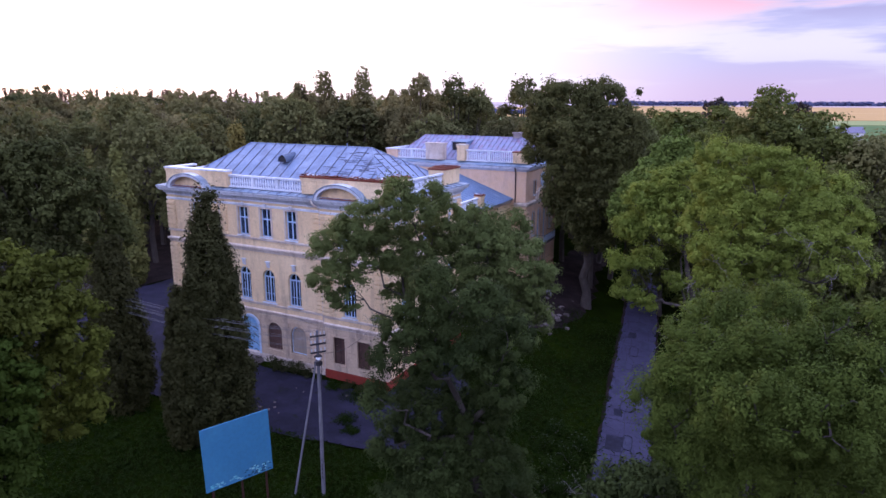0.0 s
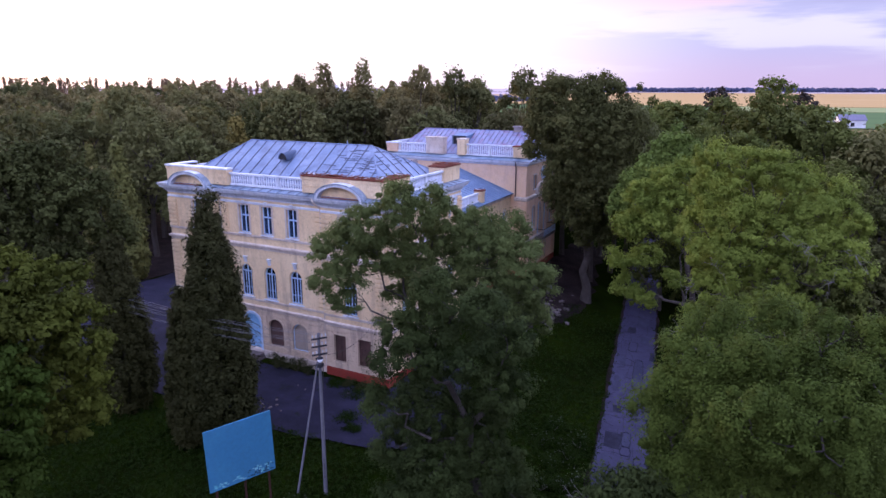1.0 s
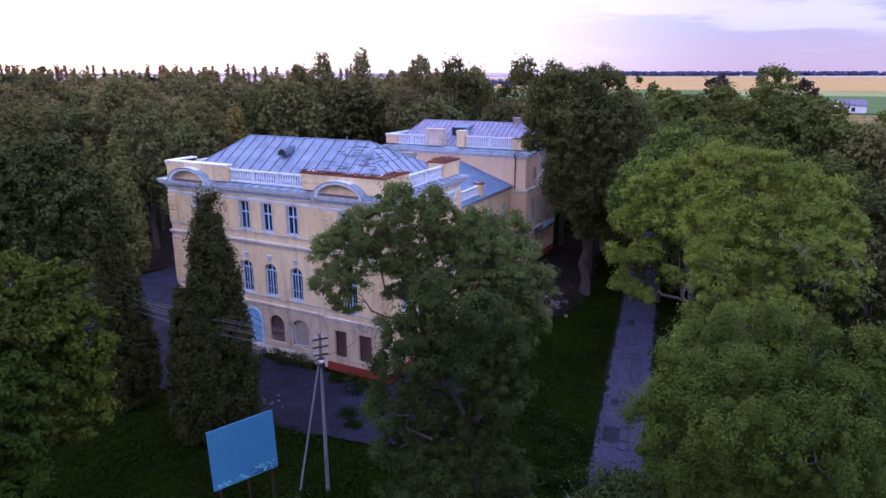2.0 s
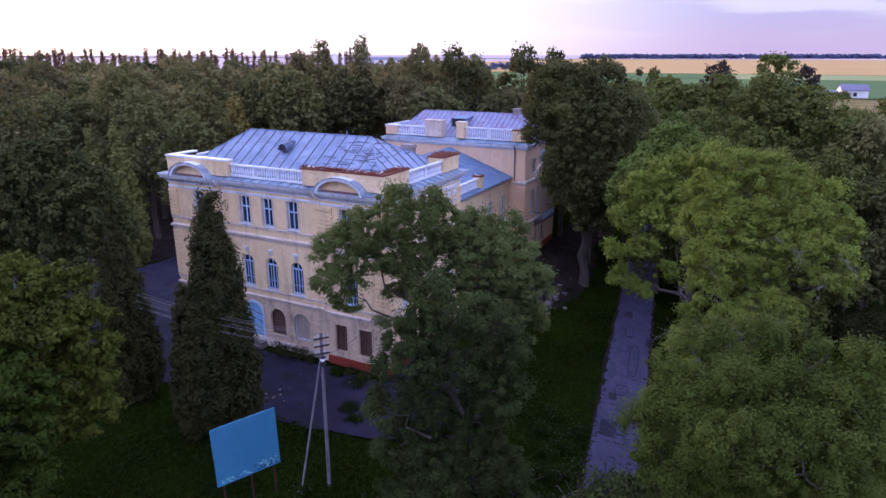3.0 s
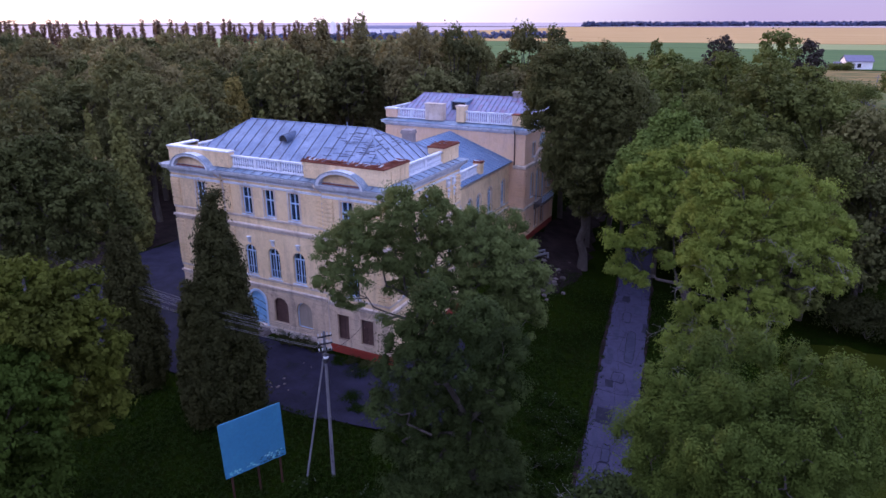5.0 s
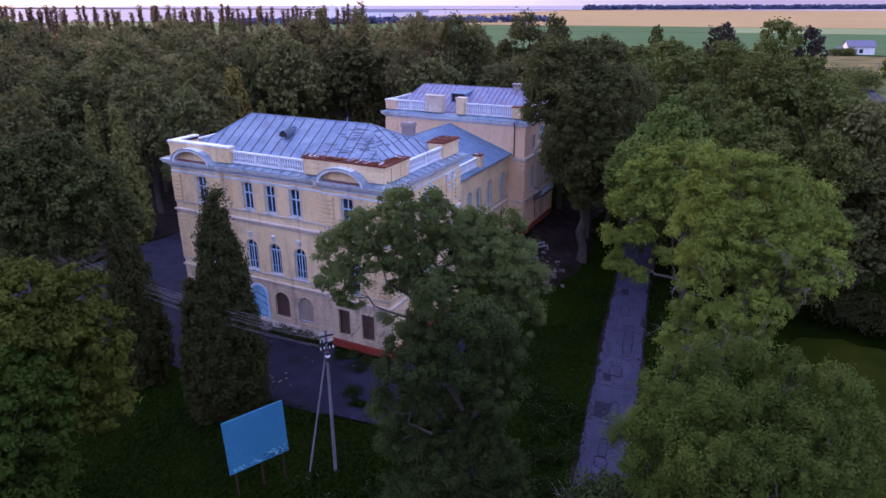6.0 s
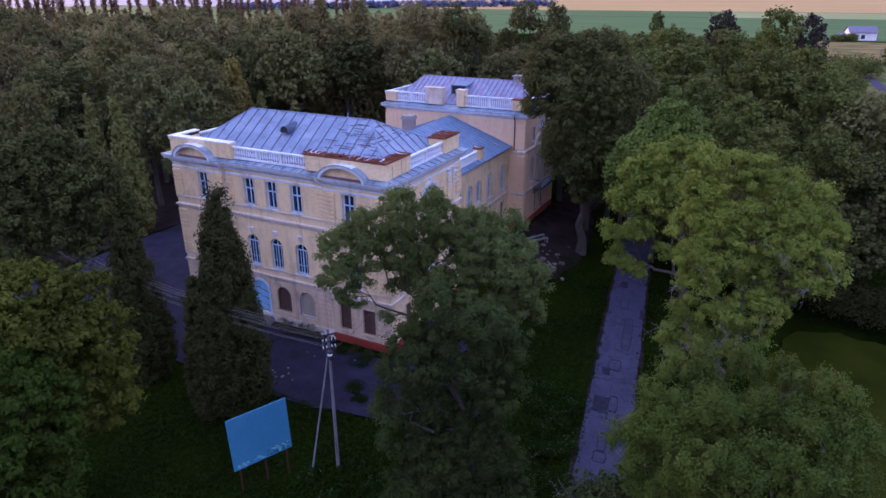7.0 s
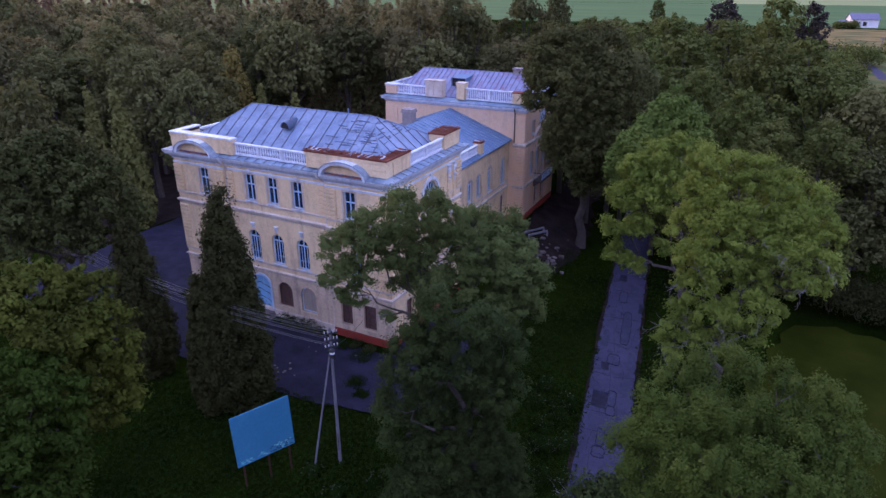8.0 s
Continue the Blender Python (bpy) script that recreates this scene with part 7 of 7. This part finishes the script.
# concrete bench-like beams and rubble by the rear block
for i, (a, c) in enumerate((((-22.6, 64.6), (-21.2, 67.4)), ((-21.9, 64.4), (-20.6, 66.9)))):
    bm = bmesh.new()
    za, zc = ground_z(*a), ground_z(*c)
    tube(bm, [(*a, za + 0.42), (*c, zc + 0.62)], [0.13, 0.13], 4)
    for p, z in ((a, za), (c, zc)):
        tube(bm, [(*p, z - 0.1), (*p, z + 0.5)], [0.12, 0.12], 4)
    tagged(part("concrete_beam", bm, CONCRETE, None), "pale discarded concrete beam on short blocks", "beam", "discarded beams")
rng = random.Random(8)
for i in range(46):
    x, y = rng.gauss(-18.9, 1.3), rng.gauss(61.5, 2.6)
    s = rng.uniform(0.12, 0.42)
    bm = bmesh.new()
    bmesh.ops.create_icosphere(bm, subdivisions=1, radius=s)
    for v in bm.verts:
        v.co *= rng.uniform(0.7, 1.2)
        v.co.z *= 0.6
        v.co += Vector((x, y, ground_z(x, y) + s * 0.3))
    tagged(part("rubble_stone", bm, RUBBLE if i % 3 else BARK, None), "broken lump of grey masonry rubble", "rubble", "rubble heap")

for i in range(11):
    x, y = rng.gauss(-29.3, 0.5) if i < 6 else rng.uniform(-33, -21), rng.gauss(31.5, 0.4) if i < 6 else rng.uniform(31, 36)
    s = rng.uniform(0.05, 0.14)
    bm = bmesh.new()
    bmesh.ops.create_icosphere(bm, subdivisions=1, radius=s)
    for v in bm.verts:
        v.co *= rng.uniform(0.6, 1.2)
        v.co.z *= 0.5
        v.co += Vector((x, y, ground_z(x, y) + 0.05 + s * 0.2))
    tagged(part("concrete_chip", bm, RUBBLE, None), "small pale chip of concrete on the asphalt", "rubble", "yard litter")
for i, (x, y, r, h) in enumerate(((-23.5, 32.2, 0.8, 0.3), (-25.0, 35.3, 0.9, 0.35), (-22.4, 31.2, 0.6, 0.25), (-27.2, 36.0, 0.7, 0.35), (-33.0, 30.2, 0.7, 0.25))):
    shrub("flat weeds growing from a crack in the asphalt", (x, y), r, h, GRASSBLADE, 380 + i, 0.11, 16, 70)

# farm building, works and silo far off
def shed(name, label, cx, cy, length, depth, wall_h, roof_h, turn, windows=3):
    t = thing(name, label, "building", (cx, cy, 0))
    m = Matrix.Translation((cx, cy, 0)) @ Matrix.Rotation(turn, 4, "Z")
    bm = bmesh.new()
    box(bm, -length / 2, length / 2, -depth / 2, depth / 2, -0.3, wall_h, m)
    for s in (-1, 1):
        v = [bm.verts.new(m @ Vector(p)) for p in ((s * length / 2, -depth / 2, wall_h), (s * length / 2, depth / 2, wall_h), (s * length / 2, 0, wall_h + roof_h))]
        bm.faces.new(v)
    part("wall", bm, FAR_WHITE, t)
    bm = bmesh.new()
    o = 0.5
    for s in (-1, 1):
        q = [(-length / 2 - o, s * (depth / 2 + o), wall_h - o * roof_h / depth * 2), (length / 2 + o, s * (depth / 2 + o), wall_h - o * roof_h / depth * 2), (length / 2 + o, 0, wall_h + roof_h), (-length / 2 - o, 0, wall_h + roof_h)]
        a = [bm.verts.new(m @ Vector(p)) for p in q]
        c = [bm.verts.new(m @ Vector((p[0], p[1], p[2] + 0.15))) for p in q]
        bm.faces.new(a)
        bm.faces.new(c[::-1])
        for i in range(4):
            bm.faces.new((a[i], a[(i + 1) % 4], c[(i + 1) % 4], c[i]))
    part("roof", bm, FAR_ROOF, t)
    for i in range(windows):
        x = -length / 2 + length * (i + 0.6) / (windows + 0.2)
        bm = bmesh.new()
        box(bm, x - 0.9, x + 0.9, -depth / 2 - 0.06, -depth / 2 - 0.01, wall_h * 0.25, wall_h * 0.7, m)
        part("window", bm, DARK, t)
    bm = bmesh.new()
    box(bm, length / 2 + 0.01, length / 2 + 0.07, -1.6, 1.6, 0, min(3.4, wall_h), m)
    part("door", bm, DARK, t)
    return t


shed("farm_building", "long whitewashed farm building with a grey pitched roof", 32.6, 411, 12.5, 9, 4.4, 2.6, radians(14), 1)
shed("farm_building", "small white ruined outbuilding", 23.6, 402, 2.5, 2.5, 3.4, 0.6, radians(-20), 1)
cx, cy = -100, 1270
shed("works_hall", "long low white works hall far across the fields", cx * 0.891 - cy * 0.454, cx * 0.454 + cy * 0.891, 150, 40, 9, 5, radians(27), 6)
cx, cy = -205, 1290
sl = thing("silo", "pale grain silo beside the works hall", "silo", (cx * 0.891 - cy * 0.454, cx * 0.454 + cy * 0.891, 0))
bm = bmesh.new()
for i in range(3):
    lathe(bm, [(5, 0), (5, 19 - 4 * i), (2.5, 22 - 4 * i), (0.3, 23 - 4 * i)], (sl.location.x + 11 * i, sl.location.y + 5 * i, 0), 14)
part("drum", bm, FAR_WHITE, sl)

# far track with its leaning posts
sheet("track", [(21.0, 150), (23.0, 180), (24.2, 206), (23.6, 230), (22.4, 250), (21.6, 262), (23.8, 262), (25.0, 248), (26.4, 230), (27.0, 206), (25.6, 180), (23.4, 150)], 0.16, SLAB, "pale gravel track bending towards the farm", "track", 20)
for x, y, h in ((27.6, 262, 7.5), (24.0, 178, 7.5)):
    p = thing("utility_pole", "grey far utility pole beside the track", "utility pole", (x, y, 0), "far poles")
    bm = bmesh.new()
    tube(bm, [(x, y, -0.3), (x + 0.2, y, h)], [0.16, 0.10], 6)
    part("post", bm, CONCRETE, p)
    bm = bmesh.new()
    box(bm, x - 0.8, x + 1.0, y - 0.06, y + 0.06, h - 0.7, h - 0.58)
    part("crossarm", bm, CONCRETE, p)

# ---------------------------------------------------------------- rough grass, one growth
rg = np.random.default_rng(9)
pts = []
while len(pts) < 30000:
    x, y = rg.uniform(-40, 1.5), rg.uniform(8, 66)
    s = x - road_x(y)
    edge = 1.62 + 0.22 * noise.noise((y * 0.6, math.copysign(3, s), 0)) - (0.3 if rg.random() < 0.12 else 0)
    if abs(s) < edge or (y > 29.4 and x < -18.0) or (x < -33 and y > 27.5):
        continue
    if y > 48 and rg.random() < 0.5:
        continue
    pts.append((x, y, ground_z(x, y) + 0.05))
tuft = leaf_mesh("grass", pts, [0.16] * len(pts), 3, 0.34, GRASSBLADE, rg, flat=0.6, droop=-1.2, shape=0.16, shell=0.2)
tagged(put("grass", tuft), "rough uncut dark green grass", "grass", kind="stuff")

# ---------------------------------------------------------------- the lane's mends
road = scene.objects["road"]
rng = random.Random(12)


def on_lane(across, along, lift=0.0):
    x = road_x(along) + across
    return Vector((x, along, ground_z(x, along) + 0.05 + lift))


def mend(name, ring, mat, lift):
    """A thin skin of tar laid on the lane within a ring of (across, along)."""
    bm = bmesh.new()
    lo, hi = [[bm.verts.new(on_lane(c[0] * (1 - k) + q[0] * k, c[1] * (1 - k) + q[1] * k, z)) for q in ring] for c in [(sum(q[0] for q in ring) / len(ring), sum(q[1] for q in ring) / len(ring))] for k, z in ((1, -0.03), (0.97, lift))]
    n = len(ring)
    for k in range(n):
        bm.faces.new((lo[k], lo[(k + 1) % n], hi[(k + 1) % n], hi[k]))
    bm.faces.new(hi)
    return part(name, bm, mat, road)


def seal(pts, width):
    """A wavering tar seal along a crack."""
    bm = bmesh.new()
    fine = []
    for (s0, y0), (s1, y1) in zip(pts, pts[1:]):
        k = max(2, int(math.hypot(s1 - s0, y1 - y0) / 0.35))
        fine += [(s0 + (s1 - s0) * i / k + rng.uniform(-0.03, 0.03), y0 + (y1 - y0) * i / k + rng.uniform(-0.03, 0.03)) for i in range(k)]
    fine.append(pts[-1])
    tube(bm, [on_lane(c, y, -0.004) for c, y in fine], [width * rng.uniform(0.6, 1.2) for _ in fine], 4)
    part("crack_seal", bm, TAR, road)


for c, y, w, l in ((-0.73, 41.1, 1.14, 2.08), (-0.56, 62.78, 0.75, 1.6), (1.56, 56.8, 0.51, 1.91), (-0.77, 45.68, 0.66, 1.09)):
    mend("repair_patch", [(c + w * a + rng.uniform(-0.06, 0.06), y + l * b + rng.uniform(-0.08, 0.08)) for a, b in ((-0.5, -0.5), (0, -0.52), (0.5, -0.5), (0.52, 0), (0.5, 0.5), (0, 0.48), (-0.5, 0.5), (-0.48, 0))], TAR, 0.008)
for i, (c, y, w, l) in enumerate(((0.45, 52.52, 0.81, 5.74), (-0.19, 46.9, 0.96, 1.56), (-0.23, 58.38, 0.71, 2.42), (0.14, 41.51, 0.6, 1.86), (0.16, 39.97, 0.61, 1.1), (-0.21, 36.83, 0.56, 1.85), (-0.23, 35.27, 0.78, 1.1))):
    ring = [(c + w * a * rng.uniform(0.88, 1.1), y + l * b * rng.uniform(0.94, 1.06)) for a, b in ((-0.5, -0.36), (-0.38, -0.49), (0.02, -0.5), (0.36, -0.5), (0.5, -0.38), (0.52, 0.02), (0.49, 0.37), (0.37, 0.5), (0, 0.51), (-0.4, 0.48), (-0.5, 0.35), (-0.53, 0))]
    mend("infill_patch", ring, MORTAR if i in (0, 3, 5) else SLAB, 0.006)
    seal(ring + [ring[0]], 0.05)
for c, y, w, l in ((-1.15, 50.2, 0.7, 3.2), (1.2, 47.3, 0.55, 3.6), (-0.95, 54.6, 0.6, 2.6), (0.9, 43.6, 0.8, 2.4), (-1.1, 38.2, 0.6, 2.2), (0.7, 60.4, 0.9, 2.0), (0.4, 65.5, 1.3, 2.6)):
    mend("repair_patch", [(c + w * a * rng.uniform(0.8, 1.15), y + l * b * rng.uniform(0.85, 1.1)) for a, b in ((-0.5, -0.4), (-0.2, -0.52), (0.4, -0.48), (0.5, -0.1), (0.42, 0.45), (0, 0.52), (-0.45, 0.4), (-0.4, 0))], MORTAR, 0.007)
for i in range(34):
    y = 20 + 2.1 * i + rng.uniform(-0.8, 0.8)
    c0, c1 = (-1.7, 1.7) if i % 4 == 0 else sorted((rng.uniform(-1.7, 1.7), rng.uniform(-1.7, 1.7)))
    seal([(c0, y), ((c0 + c1) / 2, y + rng.uniform(-0.3, 0.3)), (c1, y + rng.uniform(-0.5, 0.5))], 0.022)
    c = rng.uniform(-1.4, 1.4)
    seal([(c, y), (c + rng.uniform(-0.2, 0.2), y + rng.uniform(0.8, 2.2)), (c + rng.uniform(-0.4, 0.4), y + rng.uniform(2.4, 4.0))], 0.02)
